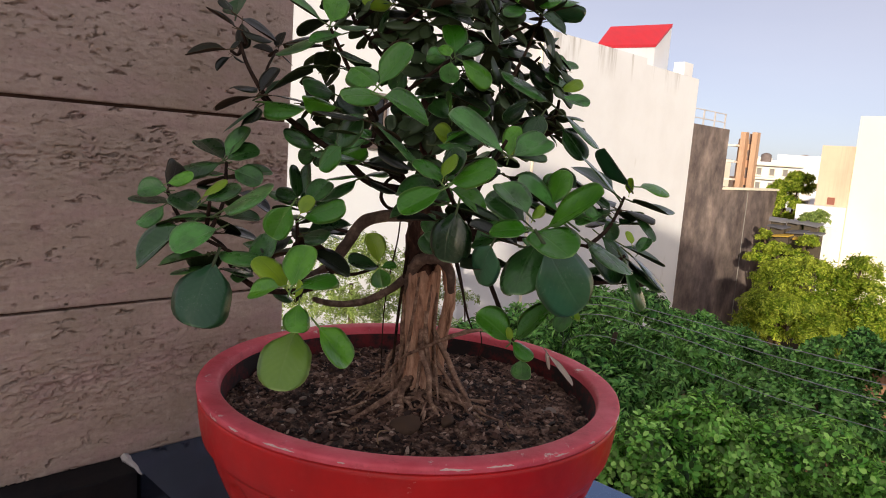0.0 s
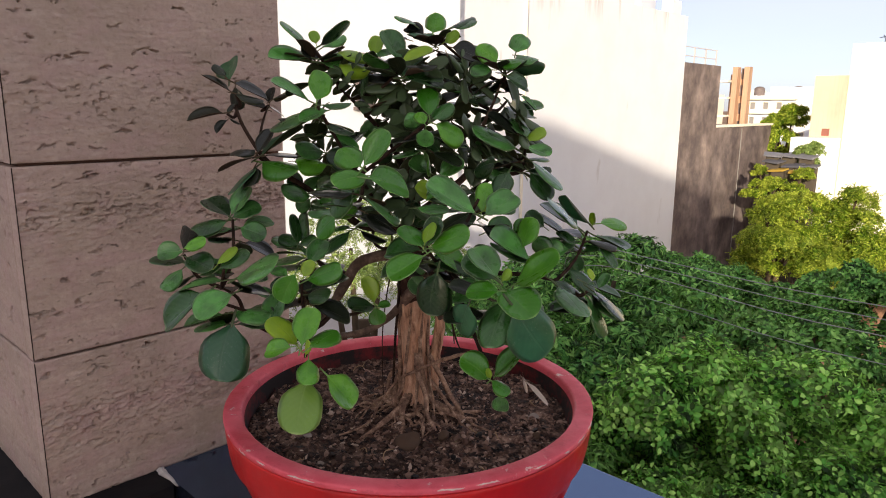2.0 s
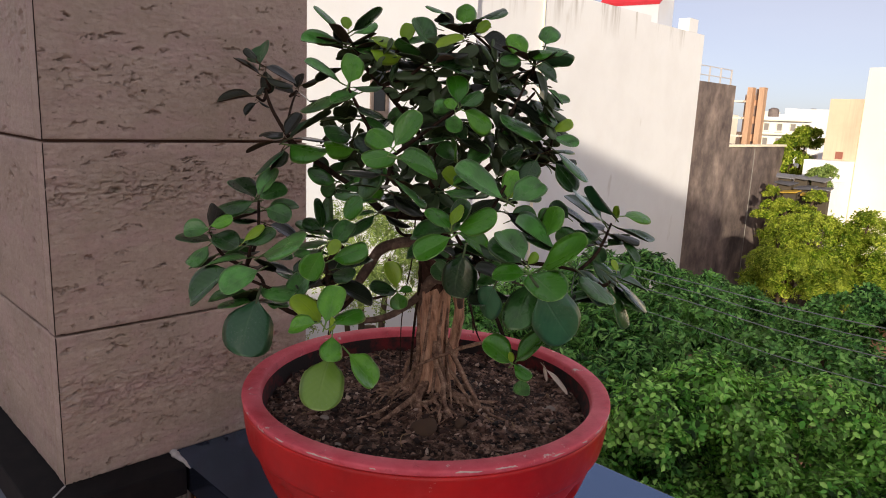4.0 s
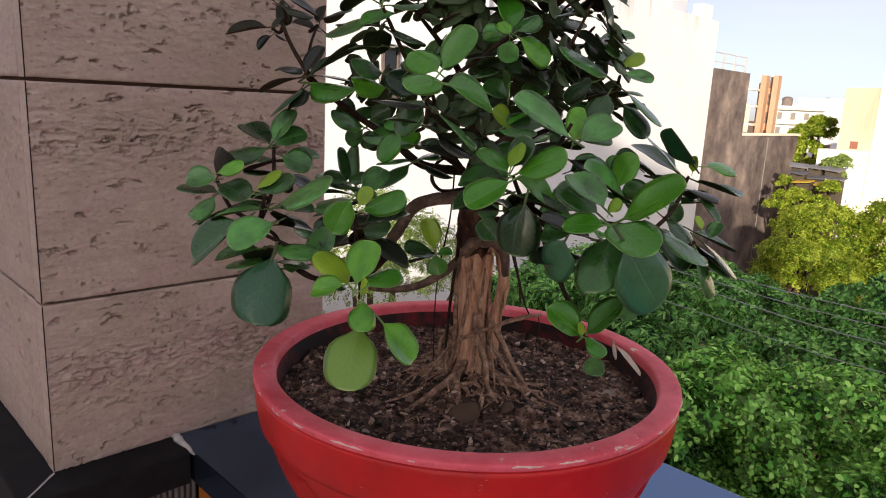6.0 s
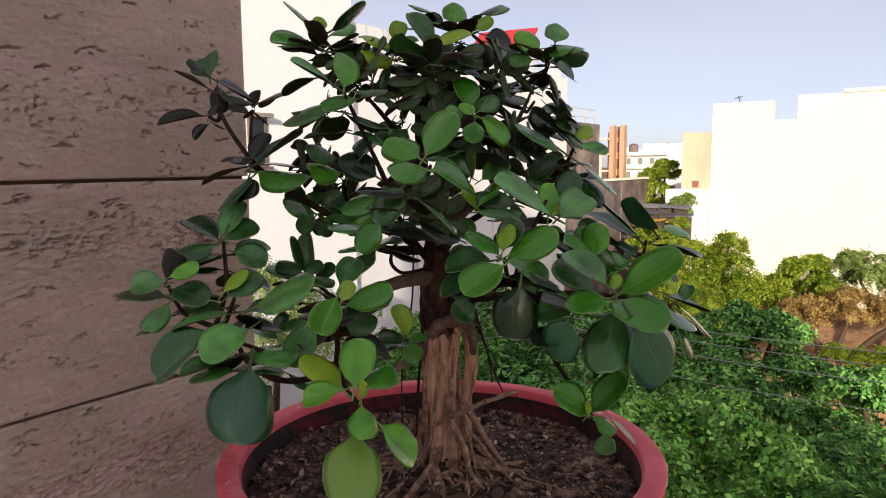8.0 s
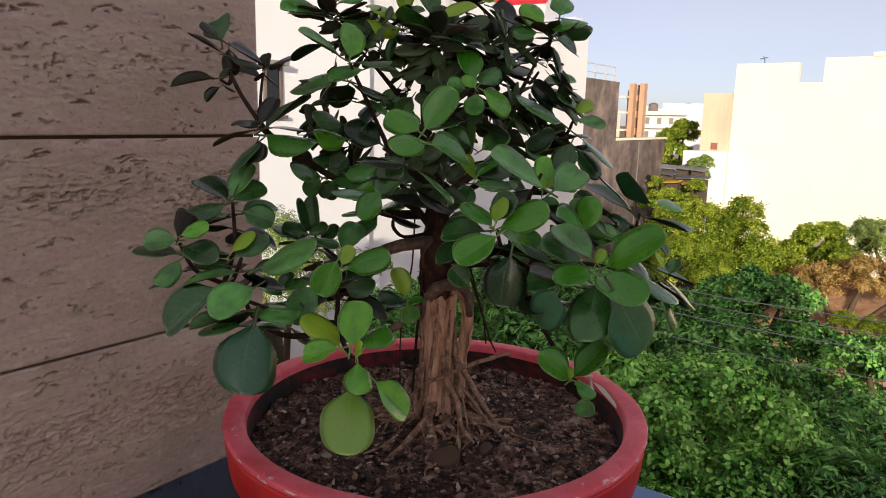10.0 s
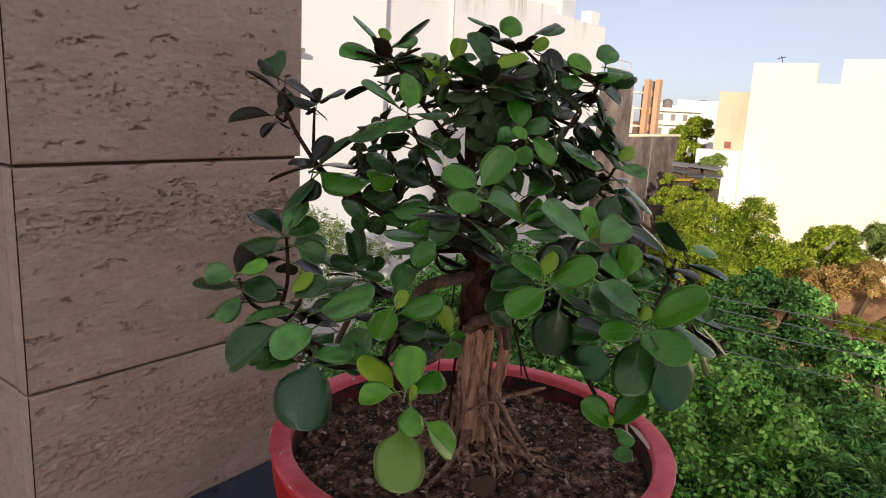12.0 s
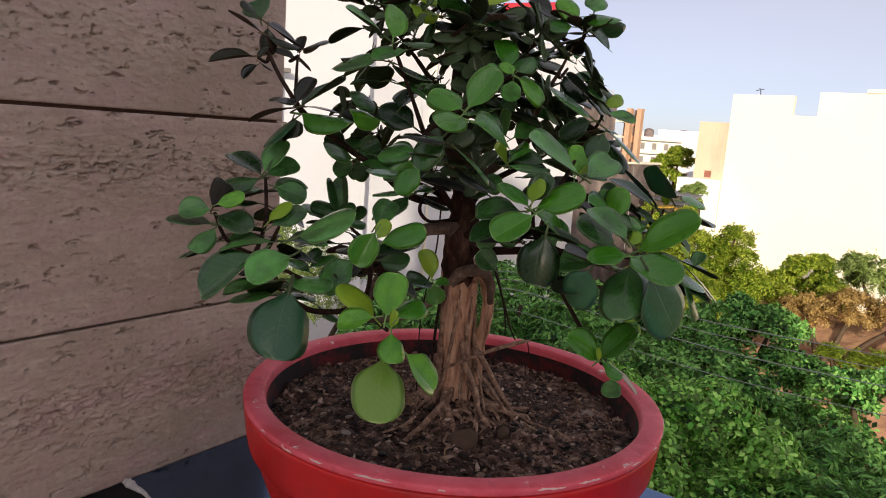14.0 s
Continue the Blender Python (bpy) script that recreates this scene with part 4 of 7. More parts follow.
TRUNK = (-0.367, 0.458)
bm = bmesh.new()
rings = [[bm.verts.new((POT_X, POT_Y, soil_height(POT_X, POT_Y)))]]
for i in range(1, 60):
    r = 0.1845 * i / 59
    rings.append([bm.verts.new((POT_X + r * math.cos(a), POT_Y + r * math.sin(a), soil_height(POT_X + r * math.cos(a), POT_Y + r * math.sin(a)) - (0.006 if i == 59 else 0))) for a in (2 * math.pi * k / 180 for k in range(180))])
for a, b in zip(rings, rings[1:]):
    for k in range(180):
        q = list(dict.fromkeys([a[k % len(a)], b[k], b[(k + 1) % 180], a[(k + 1) % len(a)]]))
        bm.faces.new(q)
soil = tagged(finish("potting_soil", bm, SOIL, smooth=True), "dark crumbly potting soil heaped round the trunk", "soil", kind="stuff")

# crumbs, chips and dry bits on the soil
CRUMB = Mat("soil_crumbs", rough=0.65, Specular_IOR_Level=0.3)
CRUMB.set("Base Color", CRUMB.ramp(CRUMB.island(), (0.0, srgb(12, 7, 6)), (0.55, srgb(98, 72, 60)), (0.93, srgb(158, 128, 112)), (1.0, srgb(196, 174, 156))))
crng = random.Random(4)


def lump_into(bm, x, y, z, r, flat=0.6, long=1.0, sub=1):
    m = pose(x, y, z, crng.uniform(-25, 25), crng.uniform(-25, 25), crng.uniform(0, 360)) @ Matrix.Diagonal((r * long, r, r * flat, 1))
    for v in bmesh.ops.create_icosphere(bm, subdivisions=sub, radius=1, matrix=m)["verts"]:
        v.co += (v.co - Vector((x, y, z))) * 0.35 * noise.noise(v.co * (0.9 / r))


def on_soil(reach=0.175):
    a, r = crng.uniform(0, 2 * math.pi), reach * math.sqrt(crng.random())
    x, y = POT_X + r * math.cos(a), POT_Y + r * math.sin(a)
    return x, y, soil_height(x, y)


me_v, me_f = [], []
ico = bmesh.new()
bmesh.ops.create_icosphere(ico, subdivisions=1, radius=1)
ico_v = np.array([v.co[:] for v in ico.verts])
ico_f = [[v.index for v in f.verts] for f in ico.faces]
ico.free()
for k in range(6500):
    x, y, z = on_soil(0.18)
    r = crng.choice((0.0006, 0.0007, 0.0008, 0.0009, 0.0010, 0.0011, 0.0013, 0.0016, 0.0021)) if k > 420 else crng.uniform(0.0018, 0.0040)
    long, flat = (crng.choice((1.0, 1.2, 2.6)), crng.uniform(0.4, 0.8)) if k > 420 else (crng.uniform(1.0, 1.35), crng.uniform(0.6, 0.9))
    rot = np.array(pose(0, 0, 0, crng.uniform(-30, 30), crng.uniform(-30, 30), crng.uniform(0, 360)).to_3x3())
    pts = (ico_v * (1 + 0.3 * np.random.default_rng(k).normal(size=(len(ico_v), 1)))) * (r * long, r, r * flat)
    n0 = len(me_v)
    me_v += (pts @ rot.T + (x, y, z + 0.3 * r)).tolist()
    me_f += [[n0 + i for i in f] for f in ico_f]
crumbs = bpy.data.meshes.new("soil_crumbs")
crumbs.from_pydata(me_v, [], me_f)
crumbs.materials.append(CRUMB.m)
tagged(new("soil_crumbs", crumbs), "loose dark crumbs and bark bits on the soil", "soil", kind="stuff")

STONE = plain("pale_stone", srgb(150, 138, 128), 0.85, 60, 0.35)
STONE_BROWN = plain("brown_stone", srgb(92, 72, 58), 0.85, 60, 0.4)
for x, y, r, flat, mat, lab in ((-0.252, 0.530, 0.006, 0.6, STONE, "small pale pebble on the soil"), (-0.309, 0.386, 0.012, 0.45, STONE_BROWN, "flat brown stone at the trunk's foot"), (-0.395, 0.32, 0.004, 0.5, STONE, "small pale pebble on the soil"), (-0.345, 0.30, 0.0035, 0.5, STONE, "small pale pebble on the soil"), (-0.225, 0.50, 0.004, 0.6, STONE_BROWN, "small brown pebble on the soil"), (-0.285, 0.415, 0.007, 0.7, STONE_BROWN, "crumbly brown clod beside the roots"), (-0.42, 0.35, 0.0035, 0.5, STONE, "small pale pebble on the soil")):
    bm = bmesh.new()
    lump_into(bm, x, y, soil_height(x, y) + 0.2 * r * flat, r, flat, 1.25, 3)
    tagged(finish("pebble", bm, mat, smooth=True), lab, "pebble", group="pebbles on the soil")
STRAW = plain("dry_straw", srgb(164, 136, 104), 0.8, 90, 0.3)
for k in range(18):
    x, y, z = on_soil(0.165)
    a, l = crng.uniform(0, 6.28), crng.uniform(0.008, 0.024)
    pts = []
    for s in (0, 0.35, 0.7, 1.0):
        px, py = x + l * s * math.cos(a + 0.9 * s * math.sin(k)), y + l * s * math.sin(a + 0.9 * s * math.sin(k))
        pts.append((px, py, soil_height(px, py) + 0.0012 + 0.002 * math.sin(3.1 * s) * (k % 3)))
    tagged(finish("root_fibre", tube(pts, (0.0006, 0.0007, 0.0006, 0.0003), 5), STRAW, smooth=True), "thin pale dry root fibre on the soil", "fibre", group="fibres on the soil")

# ---- the ficus ----
m = Mat("ficus_bark", rough=0.82, Specular_IOR_Level=0.15)
v = m.co((1, 1, 0.16))
n1, n2 = m.noise(90, 6, 0.75, v), m.noise(220, 5, 0.7, v)
c = m.ramp(n1, (0.3, srgb(92, 62, 47)), (0.45, srgb(194, 148, 121)), (0.62, srgb(232, 192, 164)))
m.set("Base Color", m.mix(m.math("MULTIPLY", m.step(n2, 0.45, 0.7), 0.28), c, srgb(78, 54, 44)))
m.bump(m.math("ADD", n1, m.math("MULTIPLY", n2, 0.5)), 0.7, 0.003)
BARK = m.m
m = Mat("twig_bark", rough=0.8, Specular_IOR_Level=0.12)
m.set("Base Color", m.ramp(m.noise(120, 5, 0.7), (0.35, srgb(30, 21, 17)), (0.65, srgb(66, 49, 39))))
m.bump(m.noise(300, 4, 0.7), 0.4, 0.001)
TWIG = m.m


def leaf_mat(name, lo, hi, rough, edge, back=False, share=0.1, gloss=0.35):
    m = Mat(name, rough=rough)
    sep = m.node("ShaderNodeSeparateXYZ", Vector=m.t.nodes.new("ShaderNodeTexCoord").outputs["UV"])
    off = m.math("ABSOLUTE", m.math("MULTIPLY", m.math("SUBTRACT", sep.outputs[0], 0.5), 2.0))
    along = sep.outputs[1]
    rib = m.math("MULTIPLY", m.ramp(off, (0.015, grey(1)), (0.06, grey(0))), m.ramp(along, (0.2, grey(1)), (0.95, grey(0.15))))
    veins = m.node("ShaderNodeTexWave", Scale=2.6, Distortion=1.2, Detail=1.0)
    vm = m.node("ShaderNodeCombineXYZ", X=m.math("ADD", along, m.math("MULTIPLY", off, -0.35)), Y=0.0, Z=0.0)
    m.t.links.new(vm.outputs[0], veins.inputs["Vector"])
    rnd = m.random()
    own = m.node("ShaderNodeVectorMath")
    m.t.links.new(m.co(), own.inputs[0])
    m.t.links.new(m.node("ShaderNodeCombineXYZ", X=m.math("MULTIPLY", rnd, 37.0), Y=m.math("MULTIPLY", rnd, 11.0), Z=0.0).outputs[0], own.inputs[1])
    own = own.outputs[0]
    base = m.mix(m.math("POWER", rnd, 1.2), lo, hi)
    base = m.mix(m.math("MULTIPLY", m.step(m.noise(1.9, 3, 0.5, own), 0.38, 0.66), 0.62), base, lo)
    base = m.mix(m.math("MULTIPLY", rib, 0.12), base, edge)
    base = m.mix(m.math("MULTIPLY", veins.outputs["Fac"], 0.035), base, edge)
    rim = m.math("MAXIMUM", m.ramp(off, (0.90, grey(0)), (0.985, grey(1))), m.ramp(along, (0.955, grey(0)), (0.995, grey(1))))
    base = m.mix(m.math("MULTIPLY", rim, 0.7), base, edge)
    dust = m.math("MULTIPLY", m.step(m.noise(26, 5, 0.7, own), 0.56, 0.74), m.step(m.noise(2.1, 3, 0.5, own), 0.45, 0.62))
    base = m.mix(m.math("MULTIPLY", dust, 0.24), base, srgb(168, 172, 158))
    m.set("Base Color", base)
    m.set("Roughness", m.ramp(m.noise(3.0, 3, 0.6, own), (0.3, grey(rough - 0.06)), (0.7, grey(rough + 0.1))))
    m.set("Specular IOR Level", 0.1 if back else gloss)
    m.set("Coat Weight", 0.0 if back else 1.4 * gloss)
    m.set("Coat Roughness", 0.12)
    h = m.math("ADD", m.math("MULTIPLY", veins.outputs["Fac"], 0.02), m.math("MULTIPLY", rib, -0.35))
    m.bump(m.math("ADD", h, m.math("MULTIPLY", m.noise(1.6, 2, 0.5, own), 1.3)), 0.4, 0.004)
    m.thin(m.mix(0.5, base, edge), share)
    return m.m


MATURE = (leaf_mat("leaf_mature", srgb(12, 48, 18), srgb(86, 164, 72), 0.29, srgb(150, 176, 128)), leaf_mat("leaf_mature_back", srgb(28, 38, 20), srgb(58, 74, 40), 0.55, srgb(106, 124, 84), True))
FRESH = (leaf_mat("leaf_fresh", srgb(48, 124, 24), srgb(104, 180, 44), 0.29, srgb(160, 198, 116), share=0.18), leaf_mat("leaf_fresh_back", srgb(80, 124, 62), srgb(98, 140, 76), 0.6, srgb(134, 168, 104), True, 0.18))
YOUNG = (leaf_mat("leaf_young", srgb(122, 170, 36), srgb(168, 204, 56), 0.36, srgb(192, 212, 112), share=0.3), leaf_mat("leaf_young_back", srgb(128, 156, 62), srgb(146, 172, 78), 0.6, srgb(166, 186, 102), True, 0.3))
PALE = (leaf_mat("leaf_pale", srgb(96, 140, 52), srgb(142, 176, 74), 0.38, srgb(176, 196, 116), share=0.15), leaf_mat("leaf_pale_back", srgb(118, 150, 70), srgb(128, 156, 76), 0.6, srgb(160, 176, 98), True, 0.15))
# near-black copy of the mature leaf: shade inside the crown put into colour
SHADE = (leaf_mat("leaf_inner_shade", srgb(8, 15, 7), srgb(22, 38, 17), 0.42, srgb(84, 106, 70), share=0.04, gloss=0.2), leaf_mat("leaf_inner_shade_back", srgb(22, 24, 16), srgb(38, 42, 26), 0.6, srgb(80, 92, 60), True))
# darkened leaf copy for silhouetted and far-side leaves, shade put into its colour
DUSK = (leaf_mat("leaf_shaded", srgb(10, 18, 9), srgb(30, 44, 22), 0.38, srgb(106, 110, 84), share=0.05, gloss=0.3), leaf_mat("leaf_shaded_back", srgb(60, 48, 40), srgb(74, 60, 48), 0.6, srgb(104, 90, 70), True))
DEEP = (leaf_mat("leaf_deep", srgb(28, 78, 46), srgb(52, 112, 72), 0.34, srgb(110, 140, 100)), leaf_mat("leaf_deep_back", srgb(40, 48, 32), srgb(56, 66, 44), 0.55, srgb(96, 108, 80), True))
DRY = (leaf_mat("leaf_dry", srgb(186, 170, 156), srgb(206, 192, 178), 0.7, srgb(160, 140, 122)), leaf_mat("leaf_dry_back", srgb(170, 156, 140), srgb(186, 172, 158), 0.7, srgb(150, 130, 112), True))

tree = thing("ficus_tree", "small bonsai ficus with thick trunk, aerial roots and glossy round leaves", "bonsai", at=(TRUNK[0], TRUNK[1], SOIL_Z))


def blade_mesh(name, mats, fold, droop, tipness, wave, seed, cup=0.0, twist=0.0):
    """A blunt leaf blade one unit long along +y and one unit wide, upper side +z, on a short stalk."""
    rng = random.Random(seed)
    NU, NV = 8, 12
    bm = bmesh.new()
    uv = bm.loops.layers.uv.new("UVMap")
    def half(t):
        s = min(1.0, t) ** tipness
        return 0.5 * max(0.0, 1 - abs(2 * s - 1) ** 2.5) ** 0.5 * min(1.0, 0.34 + 2.6 * t)
    rows, where = {}, {}
    ph, lean = rng.uniform(0, 6), rng.uniform(-0.06, 0.06)
    for side, dz in ((0, 0.0), (1, -0.014)):
        for j in range(NV + 1):
            t = 0.004 + 0.994 * (0.5 - 0.5 * math.cos(math.pi * (0.08 + 0.92 * j / NV)))
            for i in range(NU + 1):
                u = -1 + 2 * i / NU
                hw = half(t) * (1 + 0.025 * math.sin(8 * t + ph) * (1 if u > 0 else -1))
                z = fold * abs(u) ** 1.4 * hw * 2 - droop * t * t - cup * u * u * hw * 2 + wave * math.sin(6 * t + ph + u * 2) * abs(u) + twist * u * t * hw
                edge = min(1.0, (1 - abs(u)) * 6, (1 - t) * 12)
                v = bm.verts.new((u * hw + lean * math.sin(math.pi * t), t, z + dz * edge))
                rows[side, j, i] = v
                where[v] = (0.5 + 0.5 * u, t)
    for j in range(NV):
        for i in range(NU):
            f = bm.faces.new((rows[0, j, i], rows[0, j, i + 1], rows[0, j + 1, i + 1], rows[0, j + 1, i]))
            f.material_index = 0
            g = bm.faces.new((rows[1, j + 1, i], rows[1, j + 1, i + 1], rows[1, j, i + 1], rows[1, j, i]))
            g.material_index = 1
            for face in (f, g):
                for lp in face.loops:
                    lp[uv].uv = where[lp.vert]
    bmesh.ops.remove_doubles(bm, verts=bm.verts, dist=1e-5)
    # stalk
    prev = None
    for y, r in ((-0.26, 0.018), (0.0, 0.022), (0.08, 0.016)):
        ring = [bm.verts.new((1.5 * r * math.cos(k * math.pi / 3), y, -0.012 + r * math.sin(k * math.pi / 3))) for k in range(6)]
        if prev:
            for k in range(6):
                f = bm.faces.new((prev[k], prev[(k + 1) % 6], ring[(k + 1) % 6], ring[k]))
                f.material_index = 1
        prev = ring
    me = bpy.data.meshes.new(name)
    bm.normal_update()
    bm.to_mesh(me)
    bm.free()
    me.polygons.foreach_set("use_smooth", [True] * len(me.polygons))
    for mt in mats:
        me.materials.append(mt)
    return me


BLADES = {}
FORMS = ((0.06, 0.14, 1.22, 0.012, 0.10, 0.0), (0.16, 0.05, 1.28, 0.015, 0.0, 0.2), (0.03, 0.20, 1.16, 0.02, 0.14, -0.2), (0.12, -0.04, 1.34, 0.012, 0.0, 0.0), (0.02, 0.10, 1.24, 0.03, 0.18, 0.3), (0.10, 0.16, 1.14, 0.02, 0.02, -0.3))
for mats in (MATURE, FRESH, YOUNG, PALE, DRY, DUSK, DEEP):
    BLADES[mats[0].name] = [blade_mesh("leaf_blade", mats, f, d, s, w, 17 * k, c, tw) for k, (f, d, s, w, c, tw) in enumerate(FORMS)]
leaf_rng = random.Random(11)


def leaf(base, tip, normal, width, mats):
    """One leaf of the ficus, from its stalk to its tip, its upper side along the normal."""
    b, t = Vector(base), Vector(tip)
    y = (t - b)
    length = y.length
    if mats is MATURE or mats is FRESH:
        width = max(width, 0.68 * length)
    t += (t - b) * 0.05
    y, length = t - b, length * 1.05
    y.normalize()
    z = Vector(normal)
    z = (z - y * z.dot(y)).normalized()
    x = y.cross(z)
    if mats is PALE:
        me = BLADES[mats[0].name][0]
    else:
        me = leaf_rng.choice(BLADES[mats[0].name])
    ob = new("leaf", me)
    ob.parent = tree
    thick = 0.5 * (length + width)
    m = Matrix(((x.x * width, y.x * length, z.x * thick, b.x), (x.y * width, y.y * length, z.y * thick, b.y), (x.z * width, y.z * length, z.z * thick, b.z), (0, 0, 0, 1)))
    ob.matrix_parent_inverse = Matrix.Translation(-tree.location)
    ob.matrix_basis = m
    return ob


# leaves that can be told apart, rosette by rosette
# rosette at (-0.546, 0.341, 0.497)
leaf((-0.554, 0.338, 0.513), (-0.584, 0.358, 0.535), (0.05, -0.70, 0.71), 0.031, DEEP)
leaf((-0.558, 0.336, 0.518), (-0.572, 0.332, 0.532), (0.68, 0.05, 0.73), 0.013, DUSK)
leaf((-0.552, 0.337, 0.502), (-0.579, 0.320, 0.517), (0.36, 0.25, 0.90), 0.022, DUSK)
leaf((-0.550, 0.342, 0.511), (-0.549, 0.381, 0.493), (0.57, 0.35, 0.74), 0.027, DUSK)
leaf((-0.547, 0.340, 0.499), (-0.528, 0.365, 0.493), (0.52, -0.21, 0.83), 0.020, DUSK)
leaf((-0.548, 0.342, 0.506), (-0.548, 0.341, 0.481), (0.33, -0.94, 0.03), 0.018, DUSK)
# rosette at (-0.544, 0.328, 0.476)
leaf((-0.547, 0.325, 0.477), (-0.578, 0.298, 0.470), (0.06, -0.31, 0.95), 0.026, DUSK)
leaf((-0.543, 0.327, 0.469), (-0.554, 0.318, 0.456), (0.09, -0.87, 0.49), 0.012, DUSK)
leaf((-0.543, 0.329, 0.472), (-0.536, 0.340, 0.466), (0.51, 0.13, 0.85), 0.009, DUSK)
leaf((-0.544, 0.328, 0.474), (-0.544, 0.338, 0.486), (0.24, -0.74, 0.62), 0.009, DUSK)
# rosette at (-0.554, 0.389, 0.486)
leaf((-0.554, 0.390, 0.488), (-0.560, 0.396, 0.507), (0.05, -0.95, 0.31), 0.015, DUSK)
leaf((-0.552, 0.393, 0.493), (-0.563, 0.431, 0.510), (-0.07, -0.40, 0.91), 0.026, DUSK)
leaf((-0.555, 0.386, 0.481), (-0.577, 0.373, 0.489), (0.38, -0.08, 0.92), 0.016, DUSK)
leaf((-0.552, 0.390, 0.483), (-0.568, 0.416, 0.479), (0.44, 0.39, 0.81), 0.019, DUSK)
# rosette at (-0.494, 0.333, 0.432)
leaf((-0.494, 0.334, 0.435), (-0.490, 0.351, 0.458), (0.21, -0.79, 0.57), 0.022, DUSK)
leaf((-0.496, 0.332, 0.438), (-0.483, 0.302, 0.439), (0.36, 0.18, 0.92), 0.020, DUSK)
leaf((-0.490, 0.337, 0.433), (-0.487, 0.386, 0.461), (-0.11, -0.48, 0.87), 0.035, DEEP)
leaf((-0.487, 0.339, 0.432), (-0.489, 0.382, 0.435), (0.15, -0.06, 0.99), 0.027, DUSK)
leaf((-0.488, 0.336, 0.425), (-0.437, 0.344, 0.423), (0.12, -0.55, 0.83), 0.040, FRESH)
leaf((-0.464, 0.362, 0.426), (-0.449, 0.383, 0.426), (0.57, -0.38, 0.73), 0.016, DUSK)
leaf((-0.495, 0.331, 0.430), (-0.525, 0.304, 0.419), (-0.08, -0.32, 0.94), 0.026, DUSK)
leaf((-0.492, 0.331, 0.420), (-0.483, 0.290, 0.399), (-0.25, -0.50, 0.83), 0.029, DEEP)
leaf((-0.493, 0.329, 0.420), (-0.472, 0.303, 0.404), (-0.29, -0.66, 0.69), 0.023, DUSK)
# rosette at (-0.494, 0.300, 0.364)
leaf((-0.498, 0.301, 0.369), (-0.493, 0.322, 0.397), (0.26, -0.80, 0.55), 0.025, MATURE)
leaf((-0.501, 0.300, 0.367), (-0.536, 0.294, 0.381), (0.39, -0.10, 0.91), 0.032, MATURE)
leaf((-0.492, 0.299, 0.367), (-0.479, 0.323, 0.381), (0.25, -0.59, 0.77), 0.025, MATURE)
leaf((-0.480, 0.301, 0.357), (-0.458, 0.316, 0.351), (0.51, -0.43, 0.75), 0.024, MATURE)
leaf((-0.499, 0.297, 0.363), (-0.516, 0.263, 0.357), (0.24, -0.29, 0.93), 0.025, MATURE)
# rosette at (-0.484, 0.238, 0.336)
leaf((-0.480, 0.239, 0.334), (-0.449, 0.247, 0.329), (0.24, -0.29, 0.93), 0.026, MATURE)
leaf((-0.498, 0.244, 0.336), (-0.513, 0.224, 0.335), (0.59, -0.49, 0.64), 0.021, MATURE)
leaf((-0.492, 0.242, 0.339), (-0.476, 0.241, 0.361), (0.49, -0.78, -0.38), 0.023, DUSK)
leaf((-0.477, 0.235, 0.344), (-0.462, 0.249, 0.354), (0.35, -0.78, 0.52), 0.015, FRESH)
leaf((-0.471, 0.229, 0.325), (-0.470, 0.206, 0.311), (0.10, -0.50, 0.86), 0.022, MATURE)
# rosette at (-0.400, 0.236, 0.335)
leaf((-0.412, 0.236, 0.338), (-0.410, 0.253, 0.354), (0.10, -0.70, 0.71), 0.016, YOUNG)
leaf((-0.408, 0.236, 0.335), (-0.402, 0.261, 0.351), (0.38, -0.55, 0.74), 0.017, MATURE)
leaf((-0.379, 0.237, 0.331), (-0.340, 0.250, 0.354), (-0.20, -0.66, 0.72), 0.036, MATURE)
# rosette at (-0.390, 0.228, 0.306)
leaf((-0.405, 0.218, 0.314), (-0.437, 0.193, 0.282), (-0.03, -0.76, 0.65), 0.033, MATURE)
leaf((-0.384, 0.235, 0.315), (-0.391, 0.202, 0.300), (0.42, -0.44, 0.80), 0.027, MATURE)
leaf((-0.379, 0.230, 0.289), (-0.365, 0.205, 0.247), (0.55, -0.62, 0.56), 0.046, DEEP)
# rosette at (-0.300, 0.255, 0.271)
leaf((-0.315, 0.256, 0.278), (-0.340, 0.248, 0.300), (0.67, -0.06, 0.74), 0.026, YOUNG)
leaf((-0.298, 0.250, 0.283), (-0.308, 0.269, 0.309), (0.44, -0.64, 0.63), 0.025, FRESH)
leaf((-0.287, 0.251, 0.284), (-0.291, 0.282, 0.294), (0.21, -0.28, 0.94), 0.016, FRESH)
leaf((-0.304, 0.243, 0.282), (-0.330, 0.236, 0.273), (-0.03, -0.74, 0.67), 0.020, FRESH)
leaf((-0.297, 0.256, 0.269), (-0.286, 0.246, 0.253), (0.42, -0.61, 0.68), 0.020, FRESH)
leaf((-0.308, 0.262, 0.245), (-0.286, 0.233, 0.215), (0.45, -0.45, 0.77), 0.040, PALE)
leaf((-0.296, 0.275, 0.249), (-0.281, 0.293, 0.221), (0.89, -0.03, 0.45), 0.029, FRESH)
leaf((-0.294, 0.251, 0.275), (-0.293, 0.252, 0.288), (0.18, -0.98, 0.05), 0.009, YOUNG)
